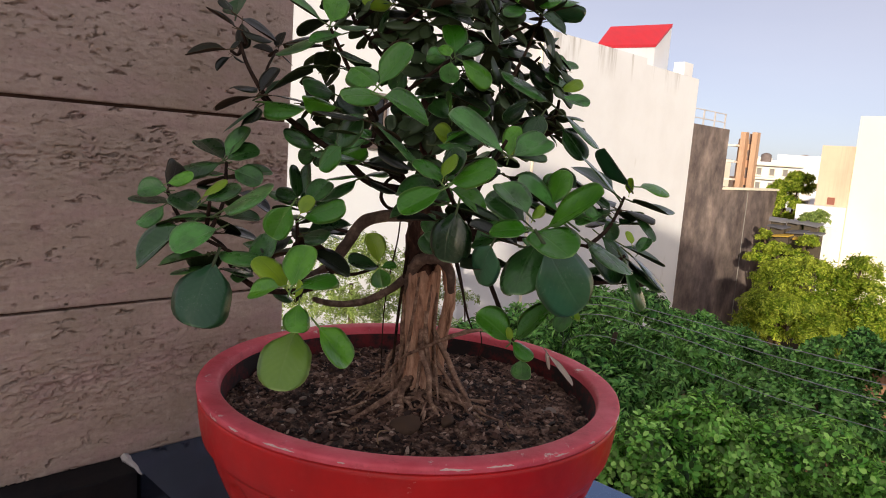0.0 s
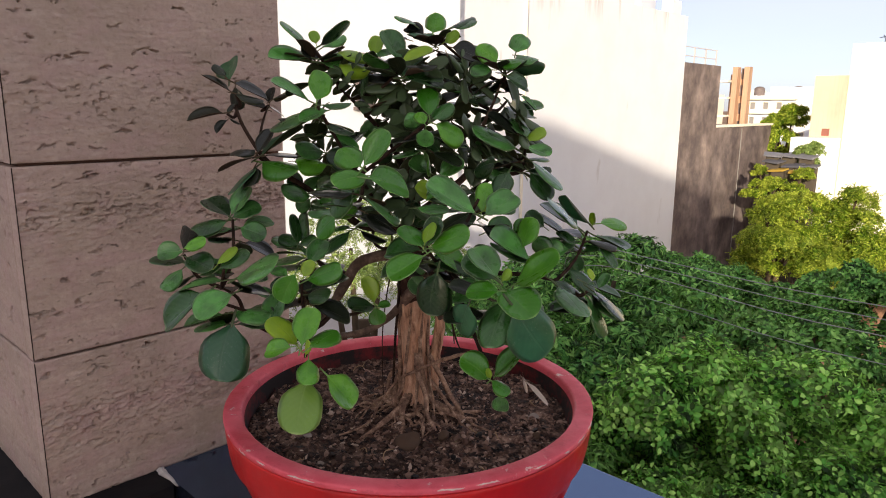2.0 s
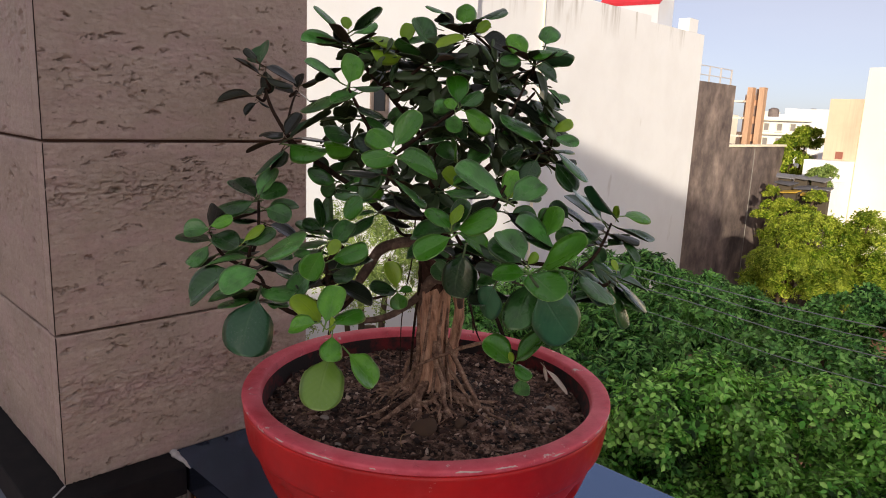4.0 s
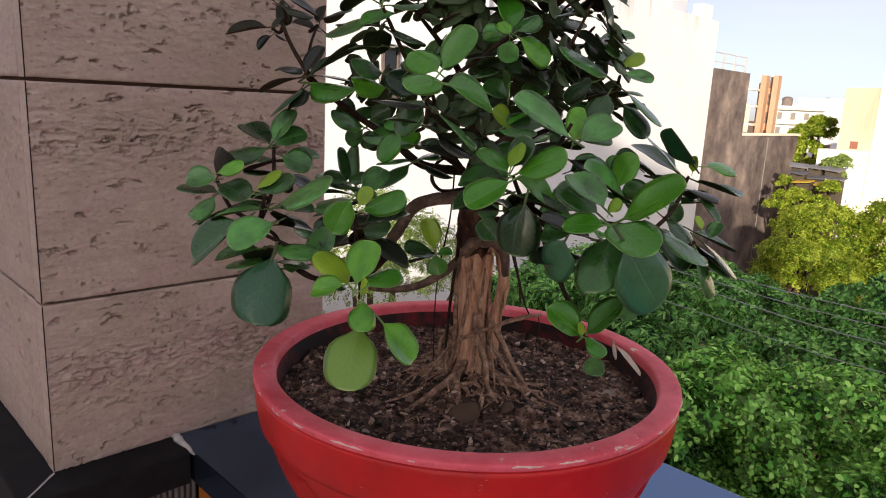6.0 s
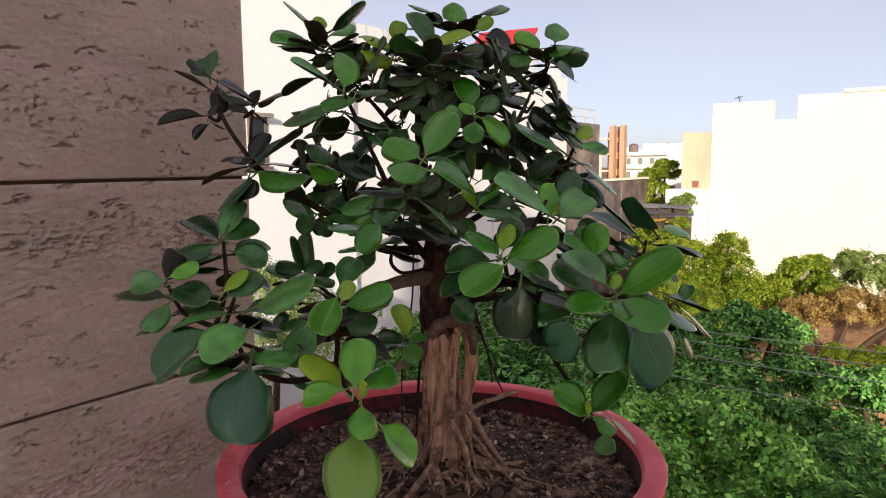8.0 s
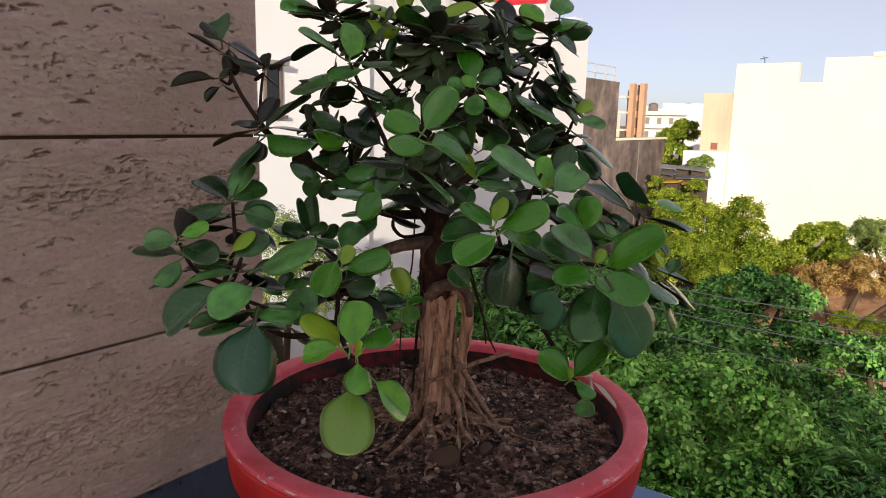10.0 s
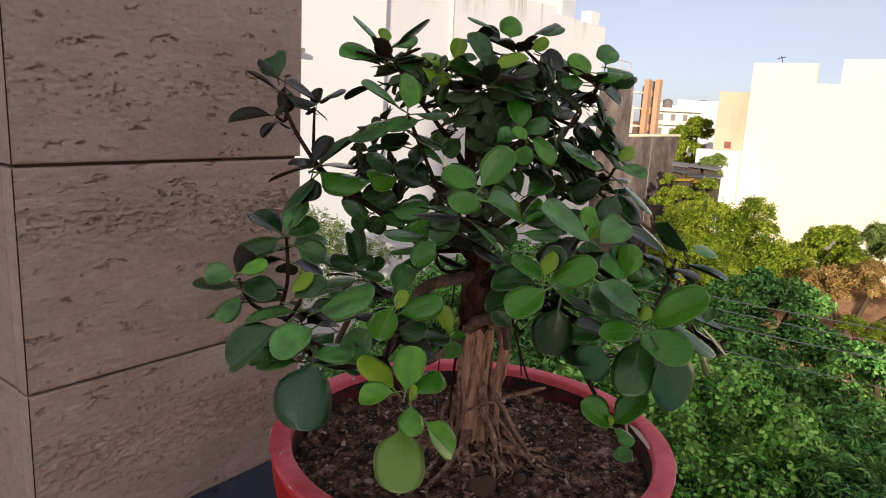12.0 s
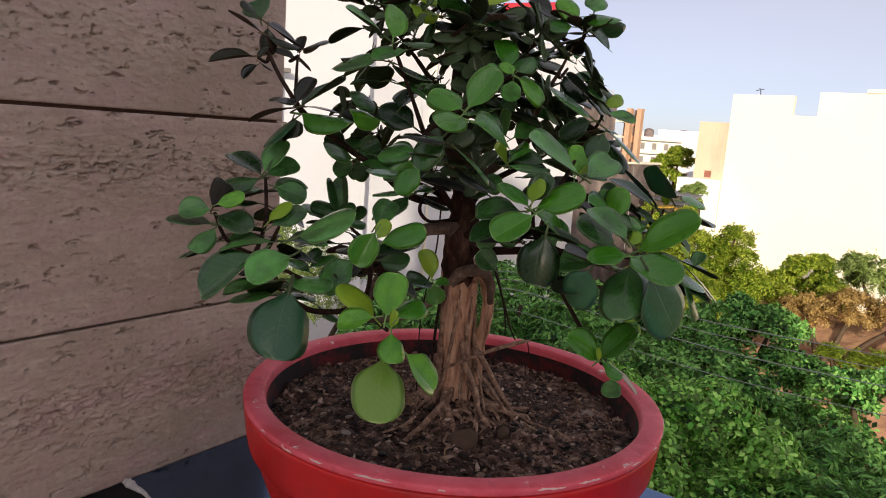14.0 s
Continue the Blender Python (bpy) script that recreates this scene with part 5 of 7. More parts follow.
# rosette at (-0.341, 0.281, 0.327)
leaf((-0.326, 0.265, 0.339), (-0.333, 0.254, 0.315), (0.67, -0.72, 0.17), 0.022, FRESH)
leaf((-0.337, 0.281, 0.332), (-0.335, 0.289, 0.346), (0.59, -0.76, 0.28), 0.012, YOUNG)
leaf((-0.334, 0.283, 0.329), (-0.308, 0.297, 0.345), (0.05, -0.78, 0.63), 0.022, FRESH)
leaf((-0.357, 0.301, 0.338), (-0.363, 0.325, 0.355), (0.54, -0.39, 0.74), 0.018, MATURE)
leaf((-0.337, 0.285, 0.314), (-0.314, 0.290, 0.318), (0.02, -0.65, 0.76), 0.020, MATURE)
leaf((-0.354, 0.272, 0.312), (-0.370, 0.256, 0.288), (0.33, -0.88, 0.35), 0.028, MATURE)
# rosette at (-0.467, 0.377, 0.324)
leaf((-0.469, 0.375, 0.323), (-0.499, 0.355, 0.339), (0.46, -0.00, 0.89), 0.024, MATURE)
leaf((-0.467, 0.377, 0.325), (-0.478, 0.385, 0.365), (-0.14, -0.98, 0.17), 0.026, MATURE)
leaf((-0.467, 0.375, 0.318), (-0.494, 0.355, 0.322), (0.10, 0.07, 0.99), 0.021, MATURE)
leaf((-0.463, 0.380, 0.321), (-0.460, 0.395, 0.339), (0.14, -0.77, 0.63), 0.017, MATURE)
# rosette at (-0.291, 0.309, 0.421)
leaf((-0.280, 0.308, 0.436), (-0.267, 0.324, 0.464), (0.34, -0.87, 0.35), 0.023, FRESH)
leaf((-0.286, 0.309, 0.435), (-0.311, 0.306, 0.450), (0.48, -0.46, 0.75), 0.025, FRESH)
leaf((-0.282, 0.313, 0.427), (-0.283, 0.279, 0.426), (0.64, -0.03, 0.77), 0.020, FRESH)
leaf((-0.273, 0.307, 0.426), (-0.266, 0.348, 0.418), (0.59, 0.07, 0.80), 0.032, FRESH)
leaf((-0.305, 0.314, 0.414), (-0.321, 0.299, 0.392), (0.31, -0.88, 0.35), 0.026, MATURE)
leaf((-0.318, 0.304, 0.388), (-0.331, 0.291, 0.371), (0.35, -0.86, 0.37), 0.022, FRESH)
# rosette at (-0.307, 0.413, 0.471)
leaf((-0.321, 0.428, 0.477), (-0.334, 0.434, 0.504), (0.79, -0.40, 0.46), 0.023, FRESH)
leaf((-0.305, 0.416, 0.474), (-0.304, 0.441, 0.491), (0.55, -0.50, 0.67), 0.019, MATURE)
leaf((-0.304, 0.421, 0.469), (-0.288, 0.446, 0.457), (0.76, -0.23, 0.60), 0.028, FRESH)
leaf((-0.298, 0.400, 0.465), (-0.300, 0.402, 0.448), (0.63, -0.76, -0.16), 0.018, MATURE)
leaf((-0.298, 0.399, 0.470), (-0.311, 0.401, 0.481), (0.43, -0.64, 0.64), 0.013, FRESH)
leaf((-0.318, 0.414, 0.470), (-0.325, 0.399, 0.473), (0.91, -0.38, 0.17), 0.017, MATURE)
# rosette at (-0.262, 0.512, 0.444)
leaf((-0.275, 0.514, 0.443), (-0.291, 0.469, 0.467), (0.66, 0.15, 0.73), 0.032, MATURE)
leaf((-0.271, 0.510, 0.458), (-0.290, 0.483, 0.477), (0.74, -0.07, 0.67), 0.019, DUSK)
leaf((-0.260, 0.511, 0.456), (-0.283, 0.520, 0.477), (0.63, -0.15, 0.76), 0.023, MATURE)
leaf((-0.258, 0.511, 0.452), (-0.253, 0.530, 0.467), (0.36, -0.62, 0.70), 0.015, YOUNG)
leaf((-0.253, 0.505, 0.447), (-0.230, 0.510, 0.438), (0.39, -0.36, 0.85), 0.022, MATURE)
leaf((-0.257, 0.516, 0.431), (-0.226, 0.533, 0.407), (0.57, 0.11, 0.82), 0.027, MATURE)
leaf((-0.260, 0.519, 0.419), (-0.237, 0.530, 0.395), (0.76, -0.33, 0.56), 0.026, MATURE)
# rosette at (-0.204, 0.548, 0.359)
leaf((-0.215, 0.545, 0.363), (-0.257, 0.543, 0.387), (0.48, -0.32, 0.82), 0.031, DEEP)
leaf((-0.207, 0.537, 0.362), (-0.223, 0.512, 0.396), (0.66, 0.42, 0.63), 0.048, MATURE)
leaf((-0.192, 0.529, 0.371), (-0.200, 0.498, 0.399), (-0.24, -0.62, -0.74), 0.036, DEEP)
leaf((-0.209, 0.565, 0.362), (-0.205, 0.560, 0.376), (-0.17, -0.94, -0.31), 0.011, YOUNG)
leaf((-0.186, 0.543, 0.370), (-0.174, 0.573, 0.370), (0.47, -0.18, 0.87), 0.021, FRESH)
leaf((-0.195, 0.547, 0.356), (-0.155, 0.538, 0.347), (0.25, 0.12, 0.96), 0.035, MATURE)
leaf((-0.202, 0.570, 0.340), (-0.182, 0.568, 0.319), (0.70, 0.03, 0.71), 0.015, MATURE)
leaf((-0.225, 0.549, 0.345), (-0.248, 0.514, 0.379), (0.67, 0.24, 0.70), 0.029, MATURE)
# rosette at (-0.166, 0.355, 0.338)
leaf((-0.163, 0.374, 0.341), (-0.122, 0.377, 0.367), (-0.34, -0.73, 0.60), 0.034, FRESH)
leaf((-0.163, 0.349, 0.351), (-0.196, 0.359, 0.367), (0.34, -0.29, 0.90), 0.025, MATURE)
leaf((-0.178, 0.365, 0.344), (-0.200, 0.353, 0.363), (0.71, -0.33, 0.61), 0.026, MATURE)
leaf((-0.161, 0.353, 0.347), (-0.159, 0.358, 0.357), (0.18, -0.90, 0.40), 0.010, YOUNG)
leaf((-0.163, 0.351, 0.339), (-0.184, 0.336, 0.338), (0.34, -0.54, 0.76), 0.023, FRESH)
leaf((-0.185, 0.357, 0.331), (-0.216, 0.356, 0.325), (-0.09, -0.71, 0.70), 0.025, MATURE)
leaf((-0.161, 0.356, 0.339), (-0.123, 0.344, 0.333), (0.09, -0.21, 0.97), 0.033, FRESH)
leaf((-0.163, 0.364, 0.331), (-0.155, 0.329, 0.304), (0.21, -0.55, 0.80), 0.033, MATURE)
leaf((-0.183, 0.337, 0.326), (-0.196, 0.336, 0.298), (0.10, -1.00, 0.00), 0.029, DEEP)
leaf((-0.142, 0.345, 0.331), (-0.123, 0.370, 0.290), (0.89, -0.42, 0.16), 0.043, DEEP)
# rosette at (-0.160, 0.483, 0.314)
leaf((-0.184, 0.462, 0.323), (-0.159, 0.487, 0.300), (0.73, -0.09, 0.67), 0.026, MATURE)
leaf((-0.160, 0.483, 0.310), (-0.140, 0.499, 0.276), (0.79, 0.25, 0.56), 0.027, MATURE)
leaf((-0.157, 0.487, 0.315), (-0.133, 0.511, 0.291), (0.57, 0.21, 0.79), 0.025, MATURE)
leaf((-0.162, 0.483, 0.322), (-0.140, 0.508, 0.306), (0.39, 0.21, 0.90), 0.022, MATURE)
leaf((-0.158, 0.488, 0.324), (-0.164, 0.492, 0.334), (0.76, -0.35, 0.54), 0.008, YOUNG)
leaf((-0.153, 0.491, 0.317), (-0.152, 0.503, 0.329), (0.19, -0.73, 0.66), 0.013, MATURE)
leaf((-0.194, 0.437, 0.272), (-0.180, 0.454, 0.259), (0.76, -0.12, 0.64), 0.016, YOUNG)
leaf((-0.182, 0.448, 0.268), (-0.192, 0.438, 0.250), (0.20, -0.91, 0.37), 0.017, MATURE)
# rosette at (-0.236, 0.342, 0.363)
leaf((-0.238, 0.337, 0.367), (-0.261, 0.337, 0.384), (0.58, -0.17, 0.80), 0.023, FRESH)
leaf((-0.235, 0.337, 0.370), (-0.237, 0.345, 0.388), (-0.03, -0.91, 0.42), 0.016, YOUNG)
leaf((-0.234, 0.344, 0.366), (-0.205, 0.356, 0.384), (-0.01, -0.83, 0.55), 0.027, FRESH)
leaf((-0.238, 0.344, 0.370), (-0.231, 0.351, 0.391), (0.26, -0.94, 0.23), 0.019, MATURE)
leaf((-0.230, 0.331, 0.361), (-0.247, 0.308, 0.343), (0.21, -0.69, 0.70), 0.027, FRESH)
leaf((-0.249, 0.346, 0.361), (-0.279, 0.332, 0.356), (0.08, -0.43, 0.90), 0.027, MATURE)
leaf((-0.241, 0.353, 0.361), (-0.227, 0.382, 0.348), (0.59, 0.07, 0.80), 0.029, FRESH)
leaf((-0.223, 0.341, 0.346), (-0.224, 0.332, 0.310), (0.29, -0.92, 0.25), 0.033, MATURE)
# rosette at (-0.176, 0.363, 0.252)
leaf((-0.179, 0.362, 0.254), (-0.197, 0.346, 0.273), (0.78, -0.16, 0.60), 0.024, FRESH)
leaf((-0.180, 0.369, 0.254), (-0.160, 0.381, 0.279), (-0.29, -0.75, 0.60), 0.027, FRESH)
leaf((-0.174, 0.359, 0.255), (-0.160, 0.367, 0.247), (0.59, -0.33, 0.74), 0.016, FRESH)
leaf((-0.167, 0.364, 0.243), (-0.166, 0.364, 0.228), (0.38, -0.93, -0.01), 0.015, MATURE)
leaf((-0.178, 0.362, 0.255), (-0.179, 0.359, 0.264), (0.86, -0.50, -0.13), 0.006, YOUNG)
# rosette at (-0.353, 0.381, 0.280)
leaf((-0.355, 0.381, 0.283), (-0.367, 0.380, 0.308), (0.87, -0.22, 0.43), 0.019, YOUNG)
leaf((-0.354, 0.381, 0.279), (-0.358, 0.349, 0.284), (0.58, 0.07, 0.81), 0.021, MATURE)
leaf((-0.352, 0.383, 0.279), (-0.346, 0.395, 0.282), (0.34, -0.41, 0.85), 0.009, FRESH)
leaf((-0.352, 0.380, 0.278), (-0.349, 0.382, 0.261), (0.74, -0.68, 0.00), 0.019, FRESH)
# rosette at (-0.238, 0.411, 0.402)
leaf((-0.240, 0.418, 0.389), (-0.244, 0.431, 0.415), (0.64, -0.64, 0.42), 0.021, FRESH)
leaf((-0.235, 0.413, 0.390), (-0.223, 0.430, 0.397), (0.18, -0.49, 0.85), 0.012, YOUNG)
leaf((-0.225, 0.392, 0.392), (-0.254, 0.359, 0.416), (0.64, -0.02, 0.76), 0.040, MATURE)
leaf((-0.222, 0.402, 0.390), (-0.218, 0.438, 0.406), (0.67, -0.37, 0.65), 0.024, MATURE)
leaf((-0.276, 0.367, 0.394), (-0.251, 0.382, 0.396), (0.13, -0.32, 0.94), 0.016, MATURE)
leaf((-0.230, 0.445, 0.426), (-0.232, 0.430, 0.407), (0.41, -0.75, 0.51), 0.022, MATURE)
leaf((-0.240, 0.438, 0.435), (-0.271, 0.440, 0.426), (-0.21, -0.81, 0.55), 0.021, MATURE)
leaf((-0.268, 0.414, 0.398), (-0.292, 0.399, 0.408), (0.58, -0.52, 0.63), 0.022, MATURE)
leaf((-0.217, 0.452, 0.352), (-0.219, 0.465, 0.381), (0.19, -0.89, 0.42), 0.024, FRESH)
leaf((-0.207, 0.458, 0.337), (-0.219, 0.411, 0.369), (0.57, 0.36, 0.74), 0.035, MATURE)
leaf((-0.289, 0.392, 0.397), (-0.280, 0.411, 0.408), (-0.02, -0.50, 0.87), 0.015, FRESH)
leaf((-0.189, 0.428, 0.230), (-0.174, 0.442, 0.206), (0.87, -0.06, 0.49), 0.0062, DRY)
leaf((-0.191, 0.427, 0.234), (-0.189, 0.431, 0.217), (0.65, -0.75, -0.09), 0.0034, DRY)
# single leaves within the crown
leaf((-0.355, 0.449, 0.368), (-0.375, 0.442, 0.378), (0.41, -0.88, 0.25), 0.023, MATURE)
leaf((-0.352, 0.450, 0.365), (-0.342, 0.467, 0.377), (0.68, -0.67, 0.31), 0.022, MATURE)
leaf((-0.418, 0.406, 0.382), (-0.440, 0.398, 0.394), (0.44, -0.85, 0.27), 0.025, MATURE)
leaf((-0.416, 0.408, 0.385), (-0.429, 0.409, 0.405), (0.52, -0.77, 0.37), 0.023, MATURE)
leaf((-0.347, 0.461, 0.393), (-0.332, 0.479, 0.398), (0.73, -0.66, 0.19), 0.019, MATURE)
leaf((-0.468, 0.375, 0.393), (-0.487, 0.370, 0.407), (0.47, -0.81, 0.35), 0.019, MATURE)
leaf((-0.456, 0.384, 0.393), (-0.447, 0.399, 0.404), (0.76, -0.62, 0.21), 0.019, MATURE)
leaf((-0.447, 0.387, 0.378), (-0.465, 0.378, 0.370), (0.45, -0.89, 0.05), 0.017, MATURE)
leaf((-0.465, 0.363, 0.332), (-0.475, 0.369, 0.364), (0.91, 0.36, 0.19), 0.021, MATURE)
leaf((-0.465, 0.363, 0.332), (-0.487, 0.354, 0.341), (0.46, -0.41, 0.79), 0.018, MATURE)
leaf((-0.463, 0.364, 0.331), (-0.455, 0.378, 0.342), (0.37, -0.68, 0.63), 0.014, MATURE)
leaf((-0.462, 0.363, 0.327), (-0.443, 0.383, 0.326), (0.20, -0.14, 0.97), 0.017, MATURE)
leaf((-0.465, 0.362, 0.328), (-0.487, 0.352, 0.328), (0.13, -0.29, 0.95), 0.015, MATURE)
leaf((-0.461, 0.379, 0.386), (-0.459, 0.345, 0.397), (0.73, 0.26, 0.64), 0.027, MATURE)
leaf((-0.460, 0.378, 0.383), (-0.475, 0.370, 0.369), (0.52, -0.85, -0.04), 0.018, MATURE)
leaf((-0.457, 0.382, 0.386), (-0.447, 0.397, 0.394), (0.76, -0.62, 0.20), 0.020, MATURE)
leaf((-0.454, 0.382, 0.380), (-0.414, 0.374, 0.380), (-0.07, -0.41, 0.91), 0.025, MATURE)
leaf((-0.447, 0.387, 0.379), (-0.458, 0.381, 0.366), (0.52, -0.85, -0.06), 0.019, MATURE)
leaf((-0.467, 0.375, 0.391), (-0.472, 0.413, 0.405), (0.10, -0.33, 0.94), 0.025, MATURE)
leaf((-0.449, 0.389, 0.393), (-0.428, 0.408, 0.382), (0.56, -0.16, 0.81), 0.023, MATURE)
leaf((-0.429, 0.375, 0.437), (-0.425, 0.342, 0.443), (0.75, 0.20, 0.63), 0.025, MATURE)
leaf((-0.424, 0.376, 0.424), (-0.423, 0.340, 0.429), (0.61, 0.12, 0.78), 0.023, FRESH)
leaf((-0.398, 0.394, 0.420), (-0.429, 0.382, 0.440), (0.53, -0.77, 0.36), 0.029, MATURE)
leaf((-0.393, 0.393, 0.398), (-0.424, 0.375, 0.395), (0.36, -0.72, 0.59), 0.026, MATURE)
leaf((-0.394, 0.390, 0.390), (-0.387, 0.355, 0.379), (0.04, -0.30, 0.95), 0.029, FRESH)
leaf((-0.411, 0.388, 0.437), (-0.421, 0.424, 0.456), (-0.05, -0.48, 0.87), 0.031, MATURE)
leaf((-0.320, 0.430, 0.419), (-0.342, 0.423, 0.432), (0.53, -0.64, 0.55), 0.019, MATURE)
leaf((-0.320, 0.430, 0.419), (-0.301, 0.411, 0.438), (0.52, 0.80, 0.31), 0.021, FRESH)
leaf((-0.313, 0.435, 0.417), (-0.299, 0.454, 0.432), (0.48, -0.72, 0.50), 0.021, MATURE)
leaf((-0.313, 0.429, 0.394), (-0.308, 0.444, 0.415), (-0.10, -0.82, 0.57), 0.020, FRESH)
leaf((-0.313, 0.429, 0.392), (-0.308, 0.398, 0.407), (0.84, 0.36, 0.41), 0.021, YOUNG)
leaf((-0.301, 0.435, 0.382), (-0.269, 0.421, 0.385), (-0.23, -0.32, 0.92), 0.022, MATURE)
leaf((-0.316, 0.438, 0.441), (-0.329, 0.437, 0.451), (0.31, -0.92, 0.25), 0.018, MATURE)
leaf((-0.452, 0.320, 0.280), (-0.473, 0.312, 0.290), (0.48, -0.24, 0.84), 0.018, MATURE)
leaf((-0.455, 0.319, 0.288), (-0.451, 0.331, 0.300), (0.44, -0.71, 0.55), 0.013, MATURE)
leaf((-0.449, 0.321, 0.275), (-0.444, 0.287, 0.276), (0.26, 0.07, 0.96), 0.025, MATURE)
leaf((-0.453, 0.321, 0.285), (-0.437, 0.340, 0.292), (0.17, -0.45, 0.87), 0.019, MATURE)
leaf((-0.441, 0.321, 0.250), (-0.425, 0.336, 0.239), (0.53, 0.02, 0.85), 0.018, MATURE)
leaf((-0.456, 0.314, 0.265), (-0.439, 0.286, 0.258), (-0.18, -0.36, 0.91), 0.020, MATURE)
leaf((-0.443, 0.333, 0.305), (-0.462, 0.326, 0.311), (0.42, -0.49, 0.76), 0.016, MATURE)
leaf((-0.209, 0.523, 0.342), (-0.230, 0.511, 0.334), (0.10, -0.69, 0.72), 0.019, MATURE)
leaf((-0.212, 0.519, 0.335), (-0.230, 0.514, 0.347), (0.55, -0.55, 0.63), 0.016, MATURE)
leaf((-0.205, 0.527, 0.347), (-0.223, 0.522, 0.360), (0.60, -0.36, 0.72), 0.016, MATURE)
leaf((-0.206, 0.524, 0.337), (-0.199, 0.531, 0.320), (0.86, -0.47, 0.18), 0.015, MATURE)
leaf((-0.389, 0.440, 0.436), (-0.406, 0.430, 0.425), (0.49, -0.87, 0.00), 0.017, MATURE)
leaf((-0.398, 0.440, 0.464), (-0.409, 0.433, 0.446), (0.56, -0.83, -0.04), 0.019, MATURE)
leaf((-0.383, 0.449, 0.458), (-0.371, 0.466, 0.467), (0.76, -0.63, 0.17), 0.017, MATURE)
leaf((-0.410, 0.433, 0.472), (-0.421, 0.426, 0.453), (0.59, -0.81, -0.04), 0.017, MATURE)
leaf((-0.321, 0.490, 0.439), (-0.300, 0.514, 0.445), (0.43, -0.58, 0.69), 0.024, MATURE)
leaf((-0.306, 0.498, 0.423), (-0.288, 0.514, 0.411), (0.75, -0.50, 0.44), 0.020, MATURE)
leaf((-0.347, 0.453, 0.360), (-0.367, 0.446, 0.370), (0.42, -0.87, 0.25), 0.023, MATURE)
leaf((-0.353, 0.443, 0.337), (-0.344, 0.459, 0.351), (0.65, -0.68, 0.35), 0.020, MATURE)
# rosette at (-0.443, 0.379, 0.542)
leaf((-0.443, 0.367, 0.549), (-0.457, 0.350, 0.573), (0.71, 0.30, 0.64), 0.016, MATURE)
leaf((-0.449, 0.384, 0.551), (-0.459, 0.387, 0.566), (0.66, -0.52, 0.54), 0.012, YOUNG)
leaf((-0.442, 0.385, 0.538), (-0.443, 0.363, 0.545), (0.87, 0.14, 0.47), 0.019, DUSK)
leaf((-0.434, 0.379, 0.548), (-0.409, 0.399, 0.567), (0.45, 0.26, -0.85), 0.039, MATURE)
leaf((-0.450, 0.393, 0.548), (-0.447, 0.418, 0.564), (0.36, -0.53, 0.77), 0.022, MATURE)
leaf((-0.440, 0.371, 0.536), (-0.481, 0.364, 0.544), (0.23, -0.14, 0.96), 0.028, MATURE)
leaf((-0.443, 0.374, 0.532), (-0.457, 0.332, 0.536), (0.35, -0.03, 0.94), 0.033, MATURE)
leaf((-0.440, 0.383, 0.532), (-0.416, 0.406, 0.532), (0.35, -0.35, 0.87), 0.027, MATURE)
# rosette at (-0.373, 0.328, 0.486)
leaf((-0.373, 0.328, 0.491), (-0.383, 0.343, 0.520), (0.78, -0.41, 0.47), 0.020, FRESH)
leaf((-0.376, 0.321, 0.491), (-0.392, 0.291, 0.507), (0.55, 0.15, 0.82), 0.024, MATURE)
leaf((-0.389, 0.331, 0.480), (-0.414, 0.300, 0.470), (0.19, -0.44, 0.88), 0.033, MATURE)
leaf((-0.365, 0.335, 0.482), (-0.381, 0.314, 0.472), (0.28, -0.58, 0.77), 0.020, MATURE)
leaf((-0.364, 0.326, 0.487), (-0.346, 0.346, 0.491), (0.23, -0.38, 0.90), 0.018, MATURE)
# rosette at (-0.389, 0.412, 0.533)
leaf((-0.390, 0.413, 0.538), (-0.391, 0.422, 0.557), (0.65, -0.66, 0.37), 0.016, YOUNG)
leaf((-0.391, 0.411, 0.536), (-0.390, 0.376, 0.541), (0.72, 0.14, 0.69), 0.022, YOUNG)
leaf((-0.389, 0.410, 0.524), (-0.389, 0.373, 0.526), (0.56, 0.03, 0.82), 0.023, YOUNG)
leaf((-0.387, 0.414, 0.537), (-0.377, 0.429, 0.542), (0.45, -0.56, 0.69), 0.014, MATURE)
leaf((-0.391, 0.407, 0.517), (-0.399, 0.403, 0.498), (0.04, -0.98, 0.21), 0.015, MATURE)
leaf((-0.384, 0.409, 0.504), (-0.372, 0.422, 0.497), (0.71, -0.70, -0.08), 0.016, MATURE)
# rosette at (-0.349, 0.416, 0.525)
leaf((-0.360, 0.423, 0.531), (-0.375, 0.417, 0.562), (0.91, -0.09, 0.41), 0.026, MATURE)
leaf((-0.359, 0.421, 0.522), (-0.364, 0.384, 0.536), (0.12, -0.36, -0.93), 0.034, MATURE)
leaf((-0.343, 0.410, 0.530), (-0.325, 0.435, 0.541), (0.24, -0.53, 0.81), 0.021, YOUNG)
leaf((-0.345, 0.415, 0.526), (-0.326, 0.442, 0.530), (0.28, -0.33, 0.90), 0.022, DUSK)
leaf((-0.339, 0.411, 0.514), (-0.327, 0.457, 0.515), (0.41, -0.11, 0.91), 0.036, MATURE)
# rosette at (-0.362, 0.478, 0.560)
leaf((-0.379, 0.491, 0.566), (-0.387, 0.505, 0.590), (0.68, -0.52, 0.51), 0.024, FRESH)
leaf((-0.344, 0.481, 0.568), (-0.340, 0.510, 0.584), (0.19, -0.49, 0.85), 0.025, MATURE)
leaf((-0.346, 0.488, 0.569), (-0.325, 0.500, 0.577), (0.03, -0.56, 0.83), 0.020, MATURE)
leaf((-0.392, 0.476, 0.574), (-0.416, 0.475, 0.589), (0.55, -0.07, 0.83), 0.023, MATURE)
leaf((-0.385, 0.483, 0.562), (-0.411, 0.481, 0.573), (0.37, -0.55, 0.75), 0.018, DUSK)
